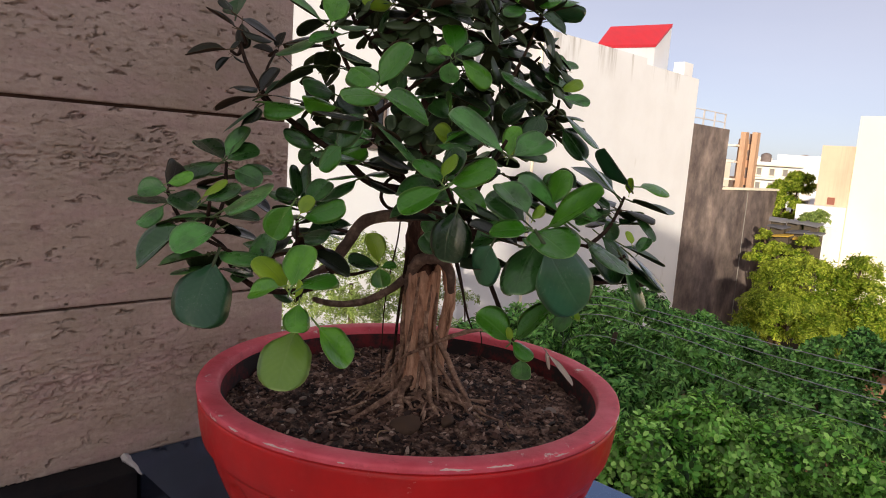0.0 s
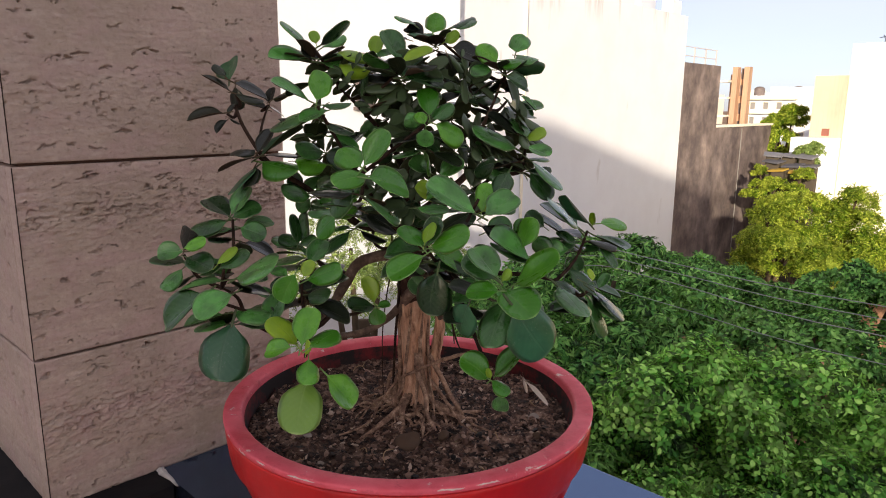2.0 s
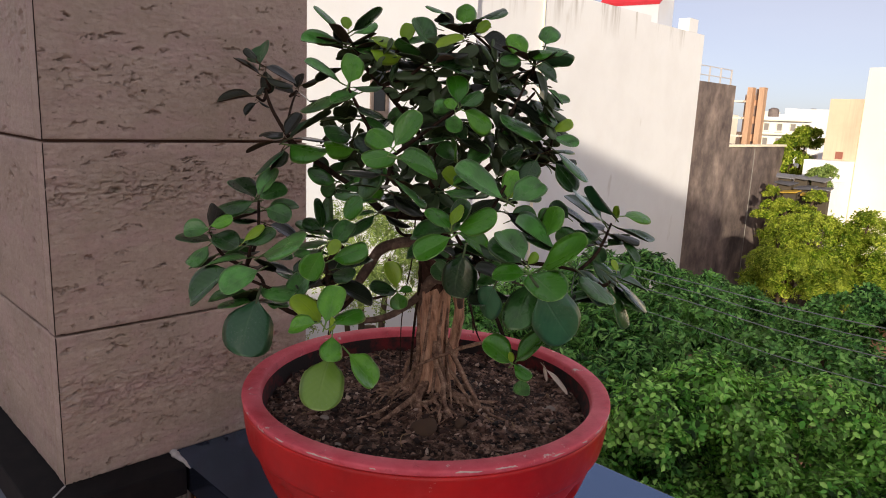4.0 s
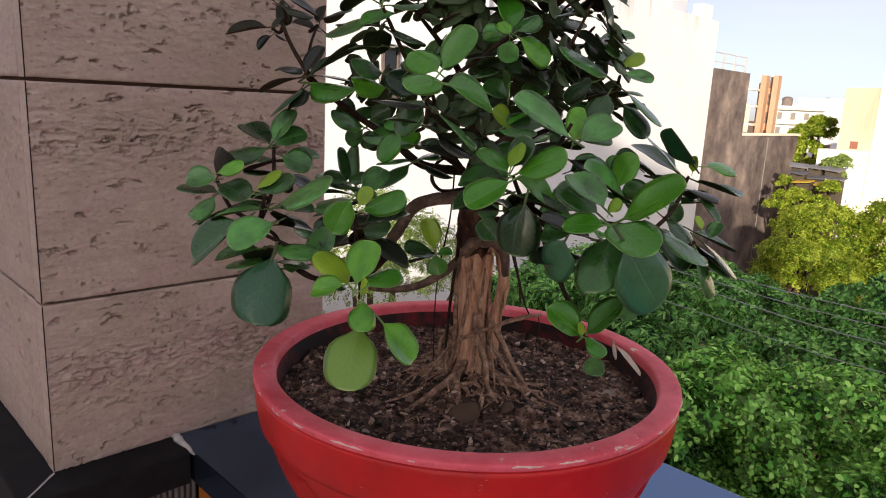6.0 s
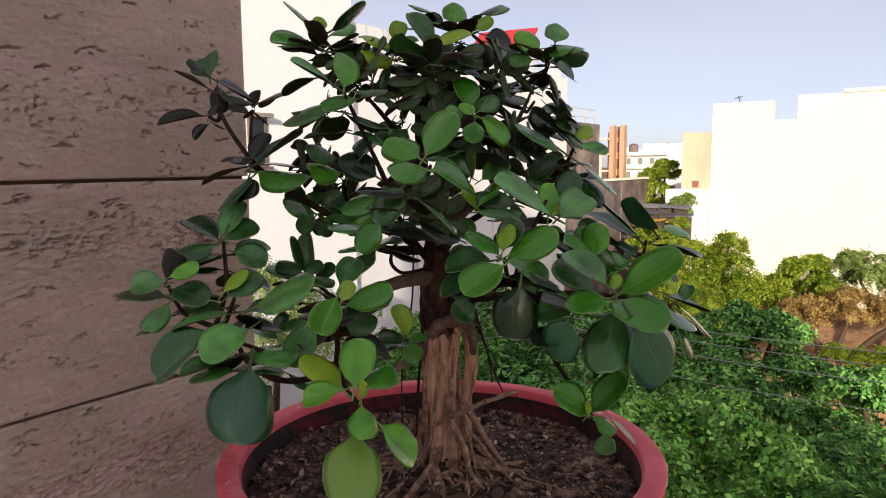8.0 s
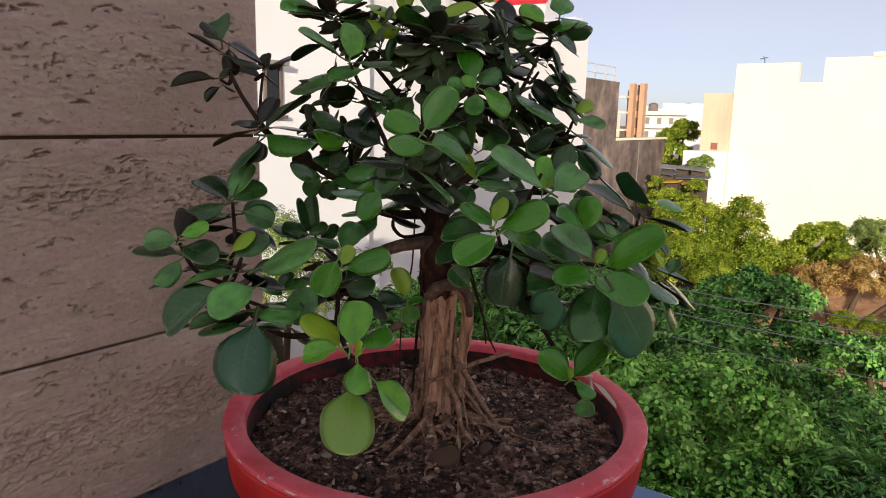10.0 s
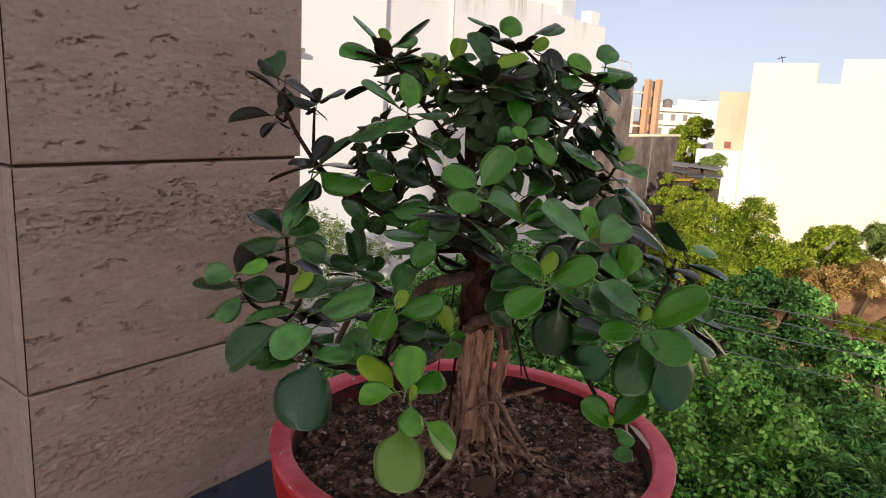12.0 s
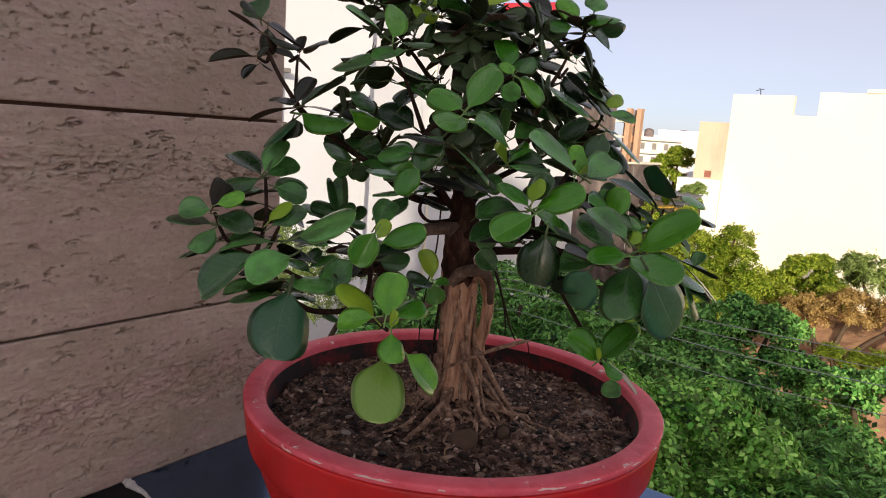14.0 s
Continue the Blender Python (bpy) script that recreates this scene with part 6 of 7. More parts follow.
leaf((-0.342, 0.472, 0.553), (-0.328, 0.478, 0.561), (0.33, -0.93, 0.16), 0.014, YOUNG)
leaf((-0.332, 0.473, 0.547), (-0.317, 0.496, 0.541), (0.71, -0.32, 0.63), 0.023, DUSK)
leaf((-0.336, 0.469, 0.539), (-0.320, 0.461, 0.520), (-0.10, -0.95, 0.30), 0.017, DUSK)
leaf((-0.399, 0.471, 0.559), (-0.430, 0.467, 0.567), (0.28, -0.14, 0.95), 0.020, DUSK)
# rosette at (-0.374, 0.544, 0.515)
leaf((-0.377, 0.552, 0.556), (-0.340, 0.538, 0.543), (0.09, -0.52, 0.85), 0.025, MATURE)
leaf((-0.377, 0.547, 0.535), (-0.344, 0.534, 0.538), (-0.35, -0.73, 0.58), 0.026, MATURE)
leaf((-0.378, 0.545, 0.529), (-0.392, 0.544, 0.546), (0.74, -0.30, 0.60), 0.016, MATURE)
leaf((-0.375, 0.545, 0.518), (-0.361, 0.562, 0.525), (-0.03, -0.35, 0.94), 0.014, MATURE)
leaf((-0.370, 0.548, 0.518), (-0.347, 0.569, 0.509), (0.43, -0.06, 0.90), 0.020, MATURE)
leaf((-0.378, 0.539, 0.505), (-0.326, 0.537, 0.496), (0.15, -0.28, 0.95), 0.033, MATURE)
leaf((-0.398, 0.522, 0.498), (-0.414, 0.514, 0.488), (0.50, -0.87, -0.05), 0.021, MATURE)
# rosette at (-0.283, 0.501, 0.530)
leaf((-0.287, 0.523, 0.543), (-0.291, 0.537, 0.565), (0.44, -0.70, 0.56), 0.023, MATURE)
leaf((-0.287, 0.491, 0.529), (-0.302, 0.483, 0.550), (0.69, -0.67, 0.28), 0.022, FRESH)
leaf((-0.282, 0.493, 0.533), (-0.258, 0.493, 0.532), (0.01, -0.71, 0.71), 0.020, FRESH)
leaf((-0.278, 0.505, 0.526), (-0.270, 0.541, 0.518), (0.04, -0.22, -0.97), 0.033, DEEP)
leaf((-0.268, 0.484, 0.517), (-0.262, 0.512, 0.507), (0.91, -0.07, 0.40), 0.022, MATURE)
leaf((-0.293, 0.491, 0.524), (-0.308, 0.476, 0.524), (0.52, -0.57, 0.64), 0.019, MATURE)
leaf((-0.284, 0.521, 0.540), (-0.258, 0.516, 0.537), (0.09, -0.19, 0.98), 0.023, MATURE)
# rosette at (-0.330, 0.565, 0.494)
leaf((-0.318, 0.575, 0.499), (-0.305, 0.586, 0.483), (0.75, 0.03, 0.66), 0.014, MATURE)
leaf((-0.321, 0.572, 0.492), (-0.308, 0.582, 0.475), (0.84, -0.12, 0.53), 0.015, MATURE)
leaf((-0.332, 0.562, 0.486), (-0.295, 0.546, 0.468), (0.33, -0.25, 0.91), 0.027, MATURE)
leaf((-0.328, 0.568, 0.502), (-0.360, 0.586, 0.514), (0.31, -0.10, 0.94), 0.024, MATURE)
leaf((-0.324, 0.572, 0.504), (-0.324, 0.581, 0.517), (-0.32, -0.78, 0.54), 0.012, MATURE)
leaf((-0.269, 0.459, 0.360), (-0.256, 0.483, 0.370), (0.59, -0.59, 0.55), 0.021, MATURE)
leaf((-0.272, 0.447, 0.327), (-0.269, 0.462, 0.345), (0.66, -0.63, 0.41), 0.026, MATURE)
leaf((-0.267, 0.452, 0.327), (-0.282, 0.440, 0.316), (0.56, -0.82, 0.13), 0.022, MATURE)
leaf((-0.289, 0.440, 0.361), (-0.284, 0.456, 0.377), (0.32, -0.71, 0.63), 0.017, MATURE)
leaf((-0.219, 0.510, 0.340), (-0.238, 0.499, 0.348), (0.51, -0.86, 0.10), 0.020, MATURE)
leaf((-0.206, 0.518, 0.323), (-0.184, 0.539, 0.301), (0.77, -0.10, 0.63), 0.023, MATURE)
leaf((-0.308, 0.412, 0.330), (-0.320, 0.402, 0.317), (0.58, -0.81, 0.07), 0.019, MATURE)
leaf((-0.303, 0.407, 0.297), (-0.319, 0.402, 0.312), (0.53, -0.79, 0.31), 0.020, MATURE)
leaf((-0.291, 0.427, 0.325), (-0.308, 0.418, 0.329), (0.50, -0.85, 0.17), 0.021, MATURE)
leaf((-0.230, 0.506, 0.365), (-0.248, 0.499, 0.378), (0.45, -0.88, 0.14), 0.017, MATURE)
leaf((-0.191, 0.440, 0.340), (-0.234, 0.436, 0.363), (0.44, 0.21, 0.87), 0.034, MATURE)
leaf((-0.229, 0.470, 0.349), (-0.232, 0.476, 0.376), (0.91, -0.38, 0.17), 0.025, FRESH)
leaf((-0.166, 0.443, 0.325), (-0.127, 0.428, 0.314), (0.30, 0.08, 0.95), 0.032, MATURE)
leaf((-0.164, 0.496, 0.309), (-0.146, 0.529, 0.289), (0.45, 0.28, 0.85), 0.030, MATURE)

# ---- trunk, limbs and twigs ----
m = Mat("limb_bark", rough=0.82, Specular_IOR_Level=0.15)
m.set("Base Color", m.ramp(m.noise(70, 6, 0.7), (0.3, srgb(60, 47, 41)), (0.55, srgb(112, 92, 80)), (0.75, srgb(160, 136, 118))))
m.bump(m.noise(240, 5, 0.7), 0.5, 0.0015)
LIMB = m.m
# darker stem bark, its tone also carrying the shade under the crown
m = Mat("stem_bark_shaded", rough=0.85, Specular_IOR_Level=0.12)
m.set("Base Color", m.ramp(m.noise(90, 6, 0.7, m.co((1, 1, 0.3))), (0.3, srgb(26, 17, 14)), (0.52, srgb(72, 50, 41)), (0.72, srgb(122, 91, 76))))
m.bump(m.noise(200, 5, 0.7, m.co((1, 1, 0.3))), 0.6, 0.002)
STEMBARK = m.m
limb_points = []


def limb(name, points, radii, mat=None, sides=12, lump=0.25, seed=0, label=""):
    if name == "branch":
        pv = [Vector(p) for p in points]
        for a, b in zip(pv[1:], pv[2:]):
            limb_points.extend(a.lerp(b, s / 4) for s in range(5))
    slim = 0.62 if (mat is TWIG or len(points) == 6) and name == "branch" else 1.0
    return part(name, tube(points, [r * slim for r in radii], sides, lump=lump, seed=seed), mat or BARK, tree, label, smooth=True)


bm = bmesh.new()
tube([(-0.369, 0.457, 0.118), (-0.370, 0.457, 0.15), (-0.371, 0.457, 0.18), (-0.372, 0.458, 0.21), (-0.374, 0.459, 0.24), (-0.376, 0.460, 0.262), (-0.378, 0.461, 0.278)], (0.0150, 0.0130, 0.0115, 0.0108, 0.0108, 0.0105, 0.008), 24, bm, 0.4)
# strands grown together, winding as they rise and parting at the dark hollow
for k, (a0, a1, a2, high, w) in enumerate(((-95, -110, -140, 0.284, 0.0080), (-62, -82, -98, 0.272, 0.0074), (-48, -50, -72, 0.250, 0.0060), (-22, -8, 14, 0.268, 0.0064), (-40, -22, -18, 0.246, 0.0042), (20, 34, 44, 0.284, 0.0066), (75, 95, 110, 0.280, 0.0072), (130, 150, 165, 0.284, 0.0072), (200, 205, 195, 0.286, 0.0072), (238, 228, 214, 0.282, 0.0056))):
    pts = []
    for i in range(7):
        u = i / 6
        z = 0.118 + (high - 0.118) * u
        r = 0.0172 - 0.0060 * math.sin(math.pi * min(1.0, u * 0.95)) + (0.004 if i == 0 else 0.0)
        a = radians((1 - u) ** 2 * a0 + 2 * u * (1 - u) * a1 + u * u * a2 + 9 * math.sin(5.3 * u + 2.1 * k))
        pts.append((-0.3675 - 0.058 * (z - 0.122) + r * math.cos(a), 0.457 + 0.022 * (z - 0.122) + r * math.sin(a), z))
    tube(pts, (w * 1.3, w * 0.98, w * 0.82, w * 0.79, w * 0.78, w * 0.76, w * 0.5), 12, bm, 0.35, 30 + k)
trunk = part("trunk", bm, BARK, tree, "pale fluted bark of strands grown together", smooth=True)
fuse = trunk.modifiers.new("fuse", "REMESH")
fuse.mode, fuse.voxel_size, fuse.use_smooth_shade = "VOXEL", 0.0011, True
even = trunk.modifiers.new("even", "SMOOTH")
even.factor, even.iterations = 0.5, 1
limb("trunk", [(-0.374, 0.460, 0.236), (-0.375, 0.460, 0.256), (-0.376, 0.460, 0.274), (-0.377, 0.461, 0.296), (-0.378, 0.462, 0.326), (-0.386, 0.468, 0.352), (-0.402, 0.478, 0.388), (-0.418, 0.488, 0.434), (-0.420, 0.490, 0.49)],
     (0.004, 0.0085, 0.0158, 0.0166, 0.0142, 0.0112, 0.0085, 0.006, 0.004), STEMBARK, sides=24, lump=0.55, seed=1, label="dark upper stem")
# swollen lip over the dark hollow of the trunk, and the strand that stands off it
limb("trunk_strand", [(-0.387, 0.450, 0.236), (-0.380, 0.4455, 0.258), (-0.371, 0.4435, 0.274), (-0.357, 0.4455, 0.283), (-0.345, 0.455, 0.281), (-0.342, 0.465, 0.268), (-0.345, 0.472, 0.248)], (0.0030, 0.0044, 0.0058, 0.0062, 0.0056, 0.0046, 0.0035), LIMB, sides=14, lump=0.45, seed=3)
limb("trunk_strand", [(-0.350, 0.466, 0.160), (-0.357, 0.473, 0.194), (-0.353, 0.474, 0.210), (-0.350, 0.475, 0.230), (-0.350, 0.474, 0.256), (-0.358, 0.472, 0.276), (-0.374, 0.466, 0.29)], (0.005, 0.0068, 0.0064, 0.0060, 0.0062, 0.0066, 0.006), BARK, sides=12, lump=0.4, seed=2)
# bent limb towards the stone pillar
limb("branch", [(-0.377, 0.460, 0.320), (-0.384, 0.438, 0.322), (-0.394, 0.415, 0.321), (-0.404, 0.397, 0.313), (-0.408, 0.385, 0.293), (-0.410, 0.370, 0.275), (-0.395, 0.340, 0.268), (-0.372, 0.310, 0.272)], (0.0078, 0.0066, 0.0062, 0.006, 0.0054, 0.0048, 0.0038, 0.003), LIMB, sides=12, lump=0.35, seed=7)
limb("branch", [(-0.388, 0.455, 0.262), (-0.391, 0.430, 0.246), (-0.404, 0.407, 0.233), (-0.418, 0.384, 0.230), (-0.41, 0.35, 0.24)], (0.0045, 0.0042, 0.004, 0.0035, 0.0025), LIMB, sides=8, seed=9)
limb("branch", [(-0.405, 0.375, 0.274), (-0.408, 0.345, 0.252), (-0.428, 0.312, 0.248), (-0.445, 0.296, 0.256), (-0.456, 0.287, 0.270), (-0.462, 0.283, 0.286), (-0.470, 0.270, 0.298)], (0.005, 0.0048, 0.0046, 0.0042, 0.0036, 0.003, 0.0018), TWIG, 8, seed=11)
limb("branch", [(-0.410, 0.470, 0.345), (-0.418, 0.420, 0.352), (-0.438, 0.398, 0.374), (-0.466, 0.376, 0.396), (-0.488, 0.352, 0.418), (-0.504, 0.342, 0.436), (-0.524, 0.335, 0.464), (-0.543, 0.338, 0.485)], (0.008, 0.007, 0.0055, 0.005, 0.0045, 0.004, 0.0032, 0.0025), TWIG, 8, seed=13)
limb("branch", [(-0.504, 0.342, 0.436), (-0.522, 0.358, 0.462), (-0.552, 0.386, 0.484)], (0.003, 0.0026, 0.002), TWIG, 6, seed=14)
# loop of aerial root
limb("aerial_root", [(-0.398, 0.450, 0.366), (-0.405, 0.430, 0.356), (-0.409, 0.426, 0.338), (-0.398, 0.430, 0.328), (-0.384, 0.445, 0.331), (-0.377, 0.458, 0.335)], (0.0016, 0.0018, 0.0019, 0.0019, 0.0018, 0.0016), TWIG, 6, seed=15)
STEM = [Vector(p) for p in ((-0.377, 0.461, 0.31), (-0.386, 0.468, 0.352), (-0.402, 0.478, 0.388), (-0.420, 0.490, 0.434), (-0.420, 0.490, 0.49))]
# main limbs of the crown, then a twig to every rosette
CROWN = {"left": ((-0.378, 0.463, 0.33), (-0.393, 0.447, 0.352), (-0.392, 0.415, 0.385), (-0.375, 0.38, 0.415)),
         "back": ((-0.379, 0.462, 0.325), (-0.402, 0.455, 0.351), (-0.438, 0.45, 0.364), (-0.468, 0.43, 0.372)),
         "front": ((-0.377, 0.461, 0.31), (-0.35, 0.44, 0.325), (-0.31, 0.41, 0.33), (-0.255, 0.39, 0.335)),
         "right": ((-0.380, 0.465, 0.34), (-0.365, 0.485, 0.37), (-0.33, 0.525, 0.40), (-0.30, 0.54, 0.43)),
         "high": ((-0.405, 0.480, 0.39), (-0.405, 0.455, 0.44), (-0.415, 0.42, 0.48), (-0.425, 0.395, 0.505)),
         "tall": ((-0.388, 0.47, 0.36), (-0.349, 0.52, 0.411), (-0.341, 0.52, 0.435), (-0.330, 0.52, 0.462), (-0.314, 0.52, 0.490), (-0.304, 0.52, 0.512)),
         "low": ((-0.366, 0.464, 0.30), (-0.30, 0.47, 0.31), (-0.24, 0.49, 0.315), (-0.19, 0.49, 0.315))}
limb_points.extend(STEM)
for k, pts in enumerate(CROWN.values()):
    limb("branch", pts, [0.0075 - 0.0060 * i / (len(pts) - 1) for i in range(len(pts))], LIMB if len(pts) > 4 else TWIG, 9, seed=20 + k)
TIPS = ((-0.546, 0.341, 0.497), (-0.544, 0.328, 0.476), (-0.554, 0.389, 0.486), (-0.494, 0.333, 0.432), (-0.494, 0.300, 0.364), (-0.484, 0.238, 0.336), (-0.400, 0.236, 0.335), (-0.390, 0.228, 0.306), (-0.300, 0.255, 0.271), (-0.341, 0.281, 0.327), (-0.467, 0.377, 0.324), (-0.291, 0.309, 0.421), (-0.363, 0.360, 0.388), (-0.307, 0.413, 0.471), (-0.262, 0.512, 0.444), (-0.204, 0.548, 0.359), (-0.166, 0.355, 0.338), (-0.160, 0.483, 0.314), (-0.236, 0.342, 0.363), (-0.176, 0.363, 0.252), (-0.353, 0.381, 0.280), (-0.238, 0.411, 0.402), (-0.443, 0.379, 0.542), (-0.373, 0.328, 0.486), (-0.389, 0.412, 0.533), (-0.349, 0.416, 0.525), (-0.362, 0.478, 0.560), (-0.374, 0.544, 0.515), (-0.283, 0.501, 0.530), (-0.330, 0.565, 0.494))
for k, p in enumerate(TIPS):
    p = Vector(p)
    near = min(limb_points, key=lambda q: (q - p).length + 0.5 * max(0, q.z - p.z))
    mid = near.lerp(p, 0.5) + Vector((0.006 * math.sin(k * 2.3), 0.006 * math.cos(k * 1.7), -0.006))
    limb("twig", [near, mid, p], (0.0022, 0.0019, 0.0014), TWIG, 6, seed=40 + k)

# older leaves on the far side and below the rosettes
old_rng = random.Random(41)
for x, y, z in TIPS:
    if (x < -0.48 and z > 0.42) or z < 0.285:
        continue
    turn0 = old_rng.uniform(0, 60)
    for whorl, (drop, count) in enumerate(((0.013, 6), (0.028, 5))):
        heart = Vector((x - 0.010 - 0.006 * whorl, y + 0.010 + 0.006 * whorl, z - drop))
        for j in range(count):
            a = radians(turn0 + 360 / count * j + 37 * whorl + old_rng.uniform(-14, 14))
            out = Vector((math.cos(a), math.sin(a), 0))
            if out.dot(Vector((0.72, -0.69, 0))) > 0.5:
                continue
            way = (out + Vector((0, 0, old_rng.uniform(-0.5, 0.3)))).normalized()
            size = old_rng.uniform(0.026, 0.040)
            up = Vector((0.15, -0.15, 1)) + out * old_rng.uniform(-0.1, 0.5)
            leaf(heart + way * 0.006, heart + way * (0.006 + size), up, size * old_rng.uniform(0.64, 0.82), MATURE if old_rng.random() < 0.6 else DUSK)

# steep narrow leaves that fill the star-shaped rosettes at the very top
top_rng = random.Random(77)
for x, y, z in TIPS:
    if z < 0.51 or x < -0.5:
        continue
    for j in range(7):
        a = radians(51 * j + top_rng.uniform(-14, 14))
        out = Vector((math.cos(a), math.sin(a), 0))
        way = (out + Vector((0, 0, top_rng.uniform(0.15, 0.7)))).normalized()
        size = top_rng.uniform(0.022, 0.034)
        heart = Vector((x, y, z - 0.010))
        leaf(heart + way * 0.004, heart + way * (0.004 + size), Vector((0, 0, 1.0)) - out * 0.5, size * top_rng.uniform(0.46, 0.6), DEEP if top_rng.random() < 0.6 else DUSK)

# leaves of the inner and far side of the crown, too hidden to be told apart
fill_rng = random.Random(29)
iv, iface, imat = [], [], []
blades = []
for me in BLADES[MATURE[0].name]:
    blades.append((np.array([v.co[:] for v in me.vertices]), [list(p.vertices) for p in me.polygons], [p.material_index for p in me.polygons]))
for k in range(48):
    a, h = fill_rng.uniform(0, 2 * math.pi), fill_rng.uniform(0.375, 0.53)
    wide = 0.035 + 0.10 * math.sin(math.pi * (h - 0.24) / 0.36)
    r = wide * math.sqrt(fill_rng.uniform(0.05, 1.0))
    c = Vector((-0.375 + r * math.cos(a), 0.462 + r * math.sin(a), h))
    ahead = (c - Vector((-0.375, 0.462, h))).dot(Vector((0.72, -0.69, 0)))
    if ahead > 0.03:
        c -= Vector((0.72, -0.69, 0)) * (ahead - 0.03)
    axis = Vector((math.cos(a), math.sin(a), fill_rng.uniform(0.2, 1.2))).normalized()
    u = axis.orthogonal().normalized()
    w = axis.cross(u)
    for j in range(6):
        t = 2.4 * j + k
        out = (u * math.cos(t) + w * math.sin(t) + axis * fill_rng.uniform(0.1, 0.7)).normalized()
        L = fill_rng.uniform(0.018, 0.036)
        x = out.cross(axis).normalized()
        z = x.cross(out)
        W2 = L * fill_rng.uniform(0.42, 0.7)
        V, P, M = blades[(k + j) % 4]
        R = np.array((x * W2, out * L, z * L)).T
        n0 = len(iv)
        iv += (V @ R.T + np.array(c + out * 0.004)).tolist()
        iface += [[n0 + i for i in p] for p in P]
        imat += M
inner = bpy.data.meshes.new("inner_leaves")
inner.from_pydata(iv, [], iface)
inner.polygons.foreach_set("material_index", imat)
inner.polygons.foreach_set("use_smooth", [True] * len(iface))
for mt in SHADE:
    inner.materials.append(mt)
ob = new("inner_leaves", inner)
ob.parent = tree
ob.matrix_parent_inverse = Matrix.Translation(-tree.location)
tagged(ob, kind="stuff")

# ---- roots ----
m = Mat("root_bark", rough=0.85, Specular_IOR_Level=0.15)
m.set("Base Color", m.ramp(m.noise(110, 6, 0.7), (0.3, srgb(74, 54, 45)), (0.52, srgb(148, 117, 98)), (0.72, srgb(206, 174, 150))))
m.bump(m.noise(260, 5, 0.7), 0.6, 0.002)
ROOTBARK = m.m
root_rng = random.Random(8)


def wriggle(pts, amount):
    return [pts[0]] + [(x + root_rng.gauss(0, amount), y + root_rng.gauss(0, amount), z + (root_rng.gauss(0, amount * 0.5) if i < len(pts) - 3 else 0)) for i, (x, y, z) in enumerate(pts[1:])]


# fine roots pressed to the trunk's foot
for k in range(6):
    a = 2 * math.pi * k / 6 + root_rng.uniform(-0.2, 0.2)
    high = root_rng.uniform(0.15, 0.20)
    reach = root_rng.uniform(0.010, 0.035)
    w = root_rng.choice((0.0006, 0.0008, 0.001, 0.0013))
    bend = root_rng.uniform(-0.8, 0.8)
    pts = []
    for s, up in ((0.0, 1.0), (0.06, 0.72), (0.16, 0.45), (0.34, 0.2), (0.62, 0.04), (1.0, 0.0)):
        g = SOIL_Z + 0.012 + (high - SOIL_Z - 0.012) * up
        lean = (g - 0.14)
        r = 0.0125 + (0.004 if up < 0.5 else 0.0) + s * reach
        x, y = -0.366 - 0.16 * lean + r * math.cos(a + bend * s), 0.457 + 0.12 * lean + r * math.sin(a + bend * s)
        if up < 0.1:
            g = soil_height(x, y) + (0.3 * w if up > 0 else -0.8 * w)
        pts.append((x, y, g))
    limb("root", wriggle(pts, 0.0018), (w * 0.8, w, w * 1.1, w, w * 0.8, w * 0.4), ROOTBARK, 8, 0.4, 60 + k)
# stout roots that arch from the trunk into the soil
for k, (pts, w) in enumerate((
    (((-0.358, 0.446, 0.209), (-0.350, 0.440, 0.190), (-0.331, 0.433, 0.169), (-0.320, 0.427, 0.152), (-0.303, 0.422, 0.140)), 0.0034),
    (((-0.358, 0.462, 0.207), (-0.341, 0.465, 0.185), (-0.323, 0.467, 0.160), (-0.302, 0.470, 0.139)), 0.0035),
    (((-0.345, 0.452, 0.182), (-0.328, 0.454, 0.169), (-0.315, 0.456, 0.155), (-0.305, 0.458, 0.140)), 0.0021),
    (((-0.350, 0.458, 0.204), (-0.340, 0.452, 0.183), (-0.328, 0.443, 0.161), (-0.319, 0.437, 0.141)), 0.0015),
    (((-0.366, 0.446, 0.160), (-0.360, 0.432, 0.153), (-0.356, 0.409, 0.148), (-0.351, 0.382, 0.143), (-0.351, 0.356, 0.136)), 0.0040),
    (((-0.369, 0.446, 0.158), (-0.361, 0.428, 0.150), (-0.339, 0.406, 0.143), (-0.318, 0.388, 0.136)), 0.0052),
    (((-0.385, 0.462, 0.192), (-0.404, 0.450, 0.173), (-0.401, 0.440, 0.156), (-0.380, 0.428, 0.140)), 0.0032),
    (((-0.388, 0.456, 0.182), (-0.393, 0.448, 0.168), (-0.384, 0.437, 0.157), (-0.370, 0.422, 0.140)), 0.0042),
    (((-0.350, 0.448, 0.168), (-0.330, 0.434, 0.158), (-0.319, 0.421, 0.149), (-0.315, 0.412, 0.140)), 0.0015),
    (((-0.376, 0.446, 0.150), (-0.373, 0.410, 0.143), (-0.363, 0.366, 0.142), (-0.372, 0.345, 0.138)), 0.0018),
    (((-0.340, 0.466, 0.158), (-0.315, 0.466, 0.146), (-0.282, 0.461, 0.141), (-0.262, 0.468, 0.138)), 0.0018))):
    n = len(pts)
    limb("root", wriggle(pts, 0.0008), [0.85 * w * (1.05 - 0.45 * (i / (n - 1)) ** 2) for i in range(n)], ROOTBARK, 9, 0.4, 160 + k)
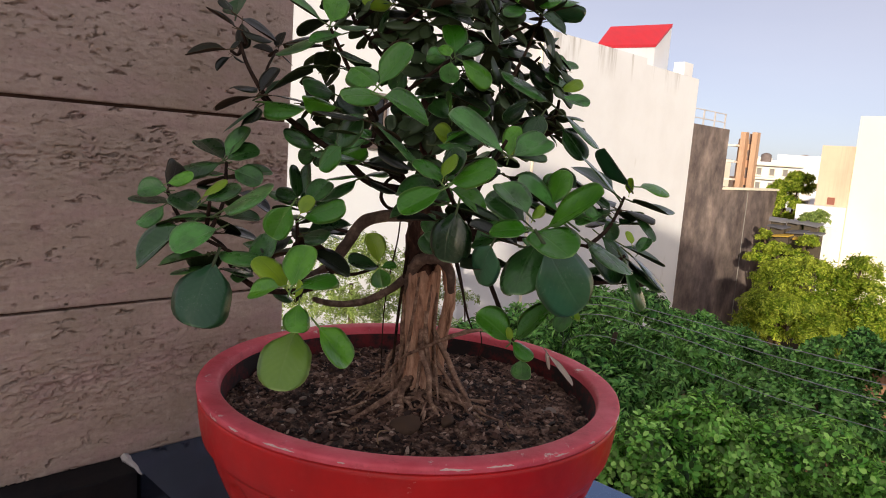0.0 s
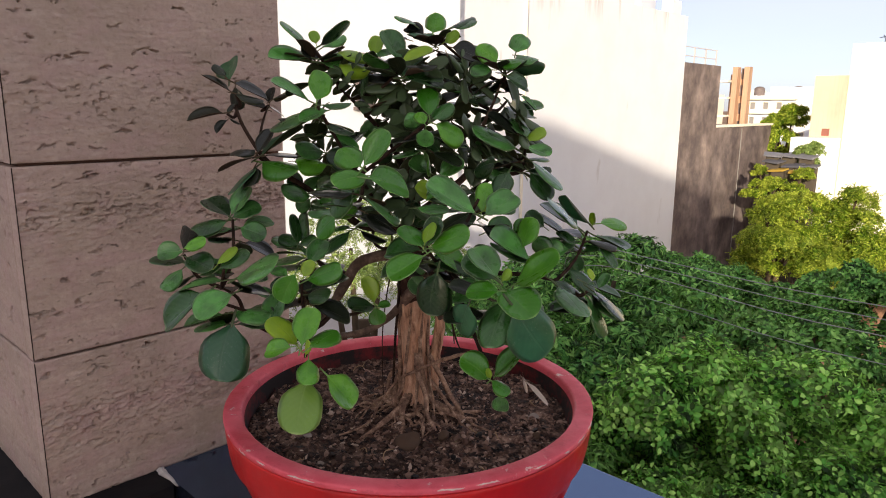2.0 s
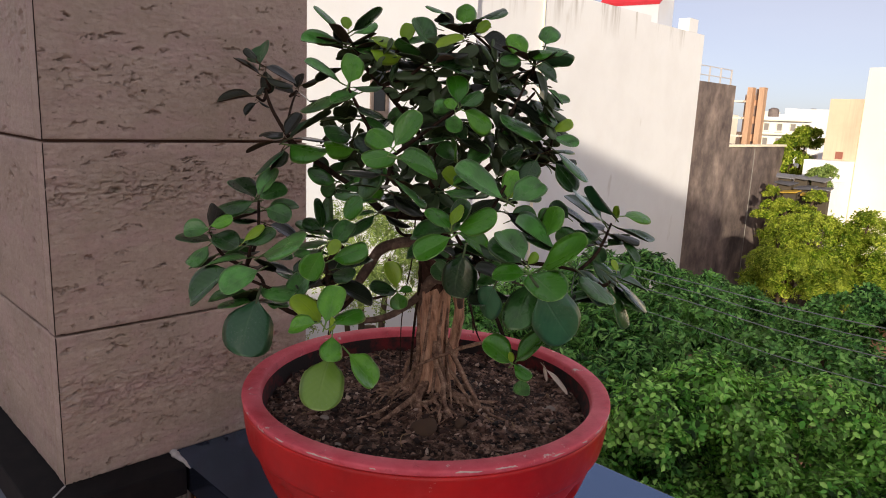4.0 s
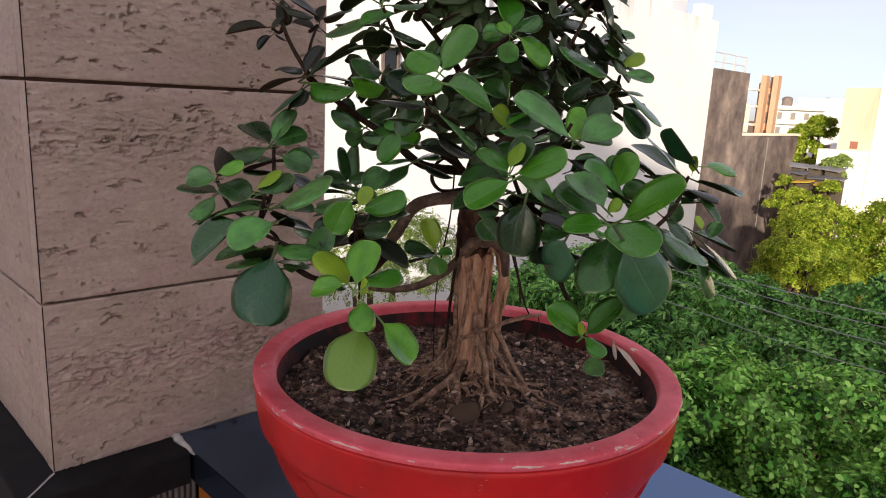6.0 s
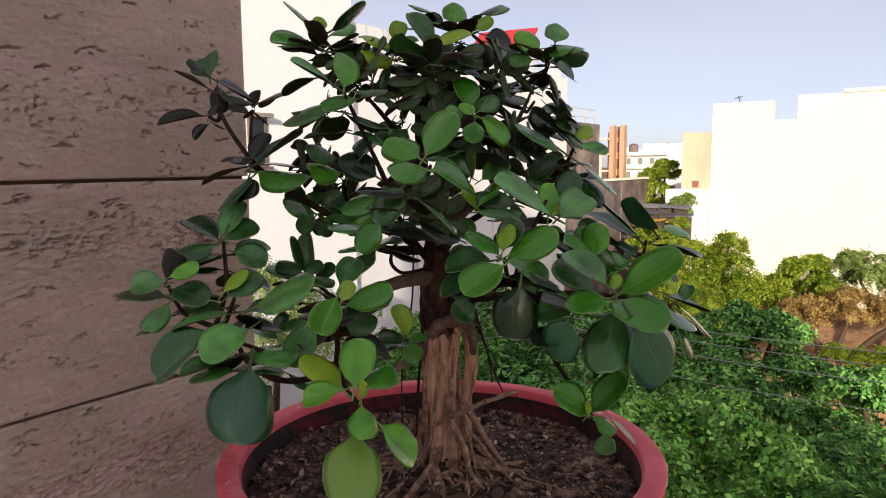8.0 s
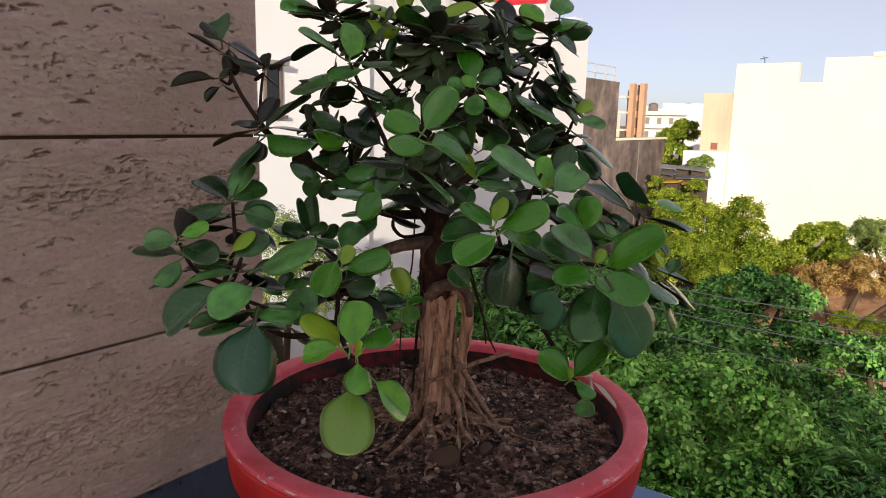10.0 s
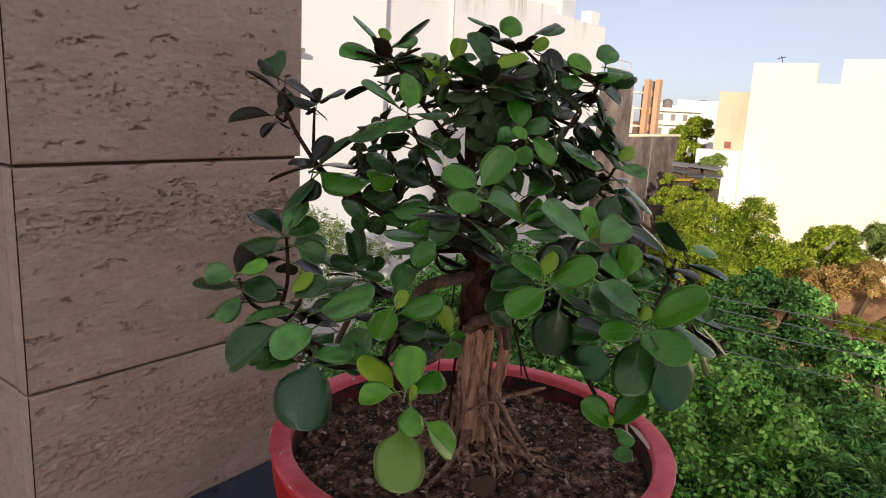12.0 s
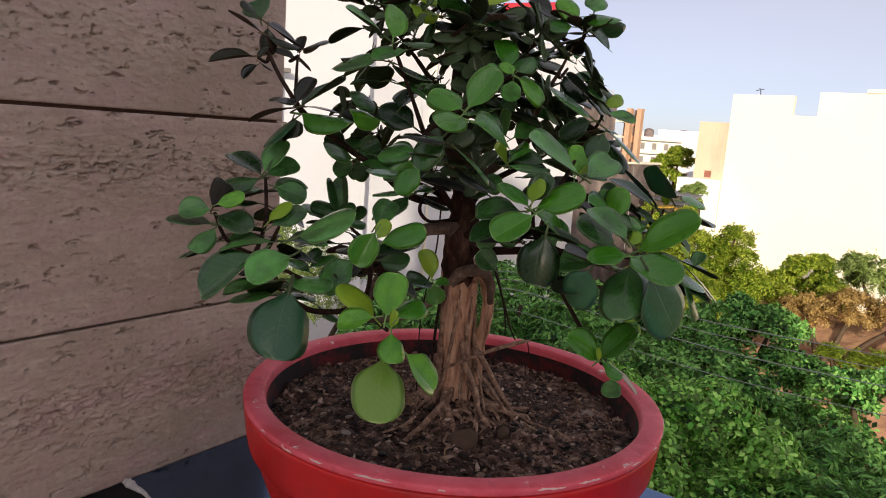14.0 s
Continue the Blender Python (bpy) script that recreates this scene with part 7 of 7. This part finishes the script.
# roots that wind down the trunk, hugging it, and run out over the soil
for k, (a0, a1, high, reach, w) in enumerate(((-135, -104, 0.250, 0.052, 0.0026), (-62, -118, 0.262, 0.044, 0.0019), (-22, -48, 0.255, 0.060, 0.0017), (-160, -128, 0.222, 0.062, 0.0030), (-26, -4, 0.228, 0.058, 0.0026), (15, -18, 0.246, 0.070, 0.0020), (-172, -150, 0.200, 0.080, 0.0022))):
    pts = []
    for i in range(9):
        u = i / 8
        a = radians(a0 + (a1 - a0) * u + 7 * math.sin(4.1 * u + k))
        if u < 0.65:
            z = high + (SOIL_Z + 0.022 - high) * u / 0.65
            r = 0.0188 + 0.0035 * (u / 0.65) ** 3
        else:
            z, r = 0.0, 0.0225 + (reach - 0.0225) * (u - 0.65) / 0.35
        x, y = -0.3675 - 0.058 * (max(z, SOIL_Z) - 0.122) + r * math.cos(a), 0.457 + 0.022 * (max(z, SOIL_Z) - 0.122) + r * math.sin(a)
        pts.append((x, y, z if u < 0.65 else soil_height(x, y) + (0.5 if i < 8 else -0.8) * w))
    limb("root", pts, [w * q for q in (0.5, 0.8, 0.9, 1.0, 1.0, 1.05, 1.05, 0.9, 0.5)], ROOTBARK, 9, 0.4, 200 + k)
# thin roots that wander over the soil
for k in range(26):
    a = root_rng.uniform(math.pi * 0.9, math.pi * 2.1)
    w = root_rng.choice((0.0006, 0.0009, 0.0014, 0.002, 0.0024))
    pts, r = [], 0.024
    for s in range(6):
        x, y = TRUNK[0] + r * math.cos(a), TRUNK[1] + r * math.sin(a)
        pts.append((x, y, soil_height(x, y) + w * (0.6 if s < 5 else -1)))
        r += root_rng.uniform(0.007, 0.016)
        a += root_rng.uniform(-0.22, 0.22)
    limb("root", pts, (w * 1.4, w * 1.2, w, w, w * 0.8, w * 0.4), ROOTBARK, 6, 0.3, 110 + k)
# thin root that crosses the front of the trunk
limb("root", [(-0.375, 0.392, 0.142), (-0.392, 0.425, 0.149), (-0.388, 0.438, 0.165), (-0.370, 0.437, 0.180), (-0.350, 0.438, 0.192), (-0.322, 0.446, 0.209), (-0.302, 0.448, 0.219), (-0.290, 0.462, 0.223)], (0.0010, 0.0013, 0.0014, 0.0015, 0.0017, 0.0019, 0.0024, 0.001), ROOTBARK, 8, 0.35, 140)
limb("aerial_root", [(-0.395, 0.443, 0.345), (-0.395, 0.440, 0.30), (-0.402, 0.438, 0.26), (-0.407, 0.437, 0.215), (-0.405, 0.436, 0.145)], (0.0009, 0.0009, 0.0008, 0.0007, 0.0006), TWIG, 5, 0.2, 154)
limb("aerial_root", [(-0.385, 0.447, 0.312), (-0.386, 0.444, 0.264), (-0.390, 0.442, 0.219), (-0.392, 0.440, 0.16)], (0.0017, 0.0018, 0.0016, 0.0012), TWIG, 6, 0.2, 155)
# aerial roots that hang from the crown
limb("aerial_root", [(-0.352, 0.472, 0.300), (-0.340, 0.470, 0.279), (-0.328, 0.470, 0.252), (-0.318, 0.470, 0.228), (-0.312, 0.472, 0.216)], (0.0011, 0.0012, 0.0011, 0.001, 0.0006), TWIG, 6, 0.2, 151)
limb("aerial_root", [(-0.350, 0.476, 0.300), (-0.342, 0.475, 0.280), (-0.330, 0.475, 0.246), (-0.326, 0.475, 0.221)], (0.001, 0.0011, 0.001, 0.0006), TWIG, 6, 0.2, 152)
limb("aerial_root", [(-0.292, 0.460, 0.222), (-0.289, 0.460, 0.210), (-0.291, 0.459, 0.196), (-0.289, 0.459, 0.186)], (0.0005, 0.0006, 0.0005, 0.0004), TWIG, 5, 0.2, 153)
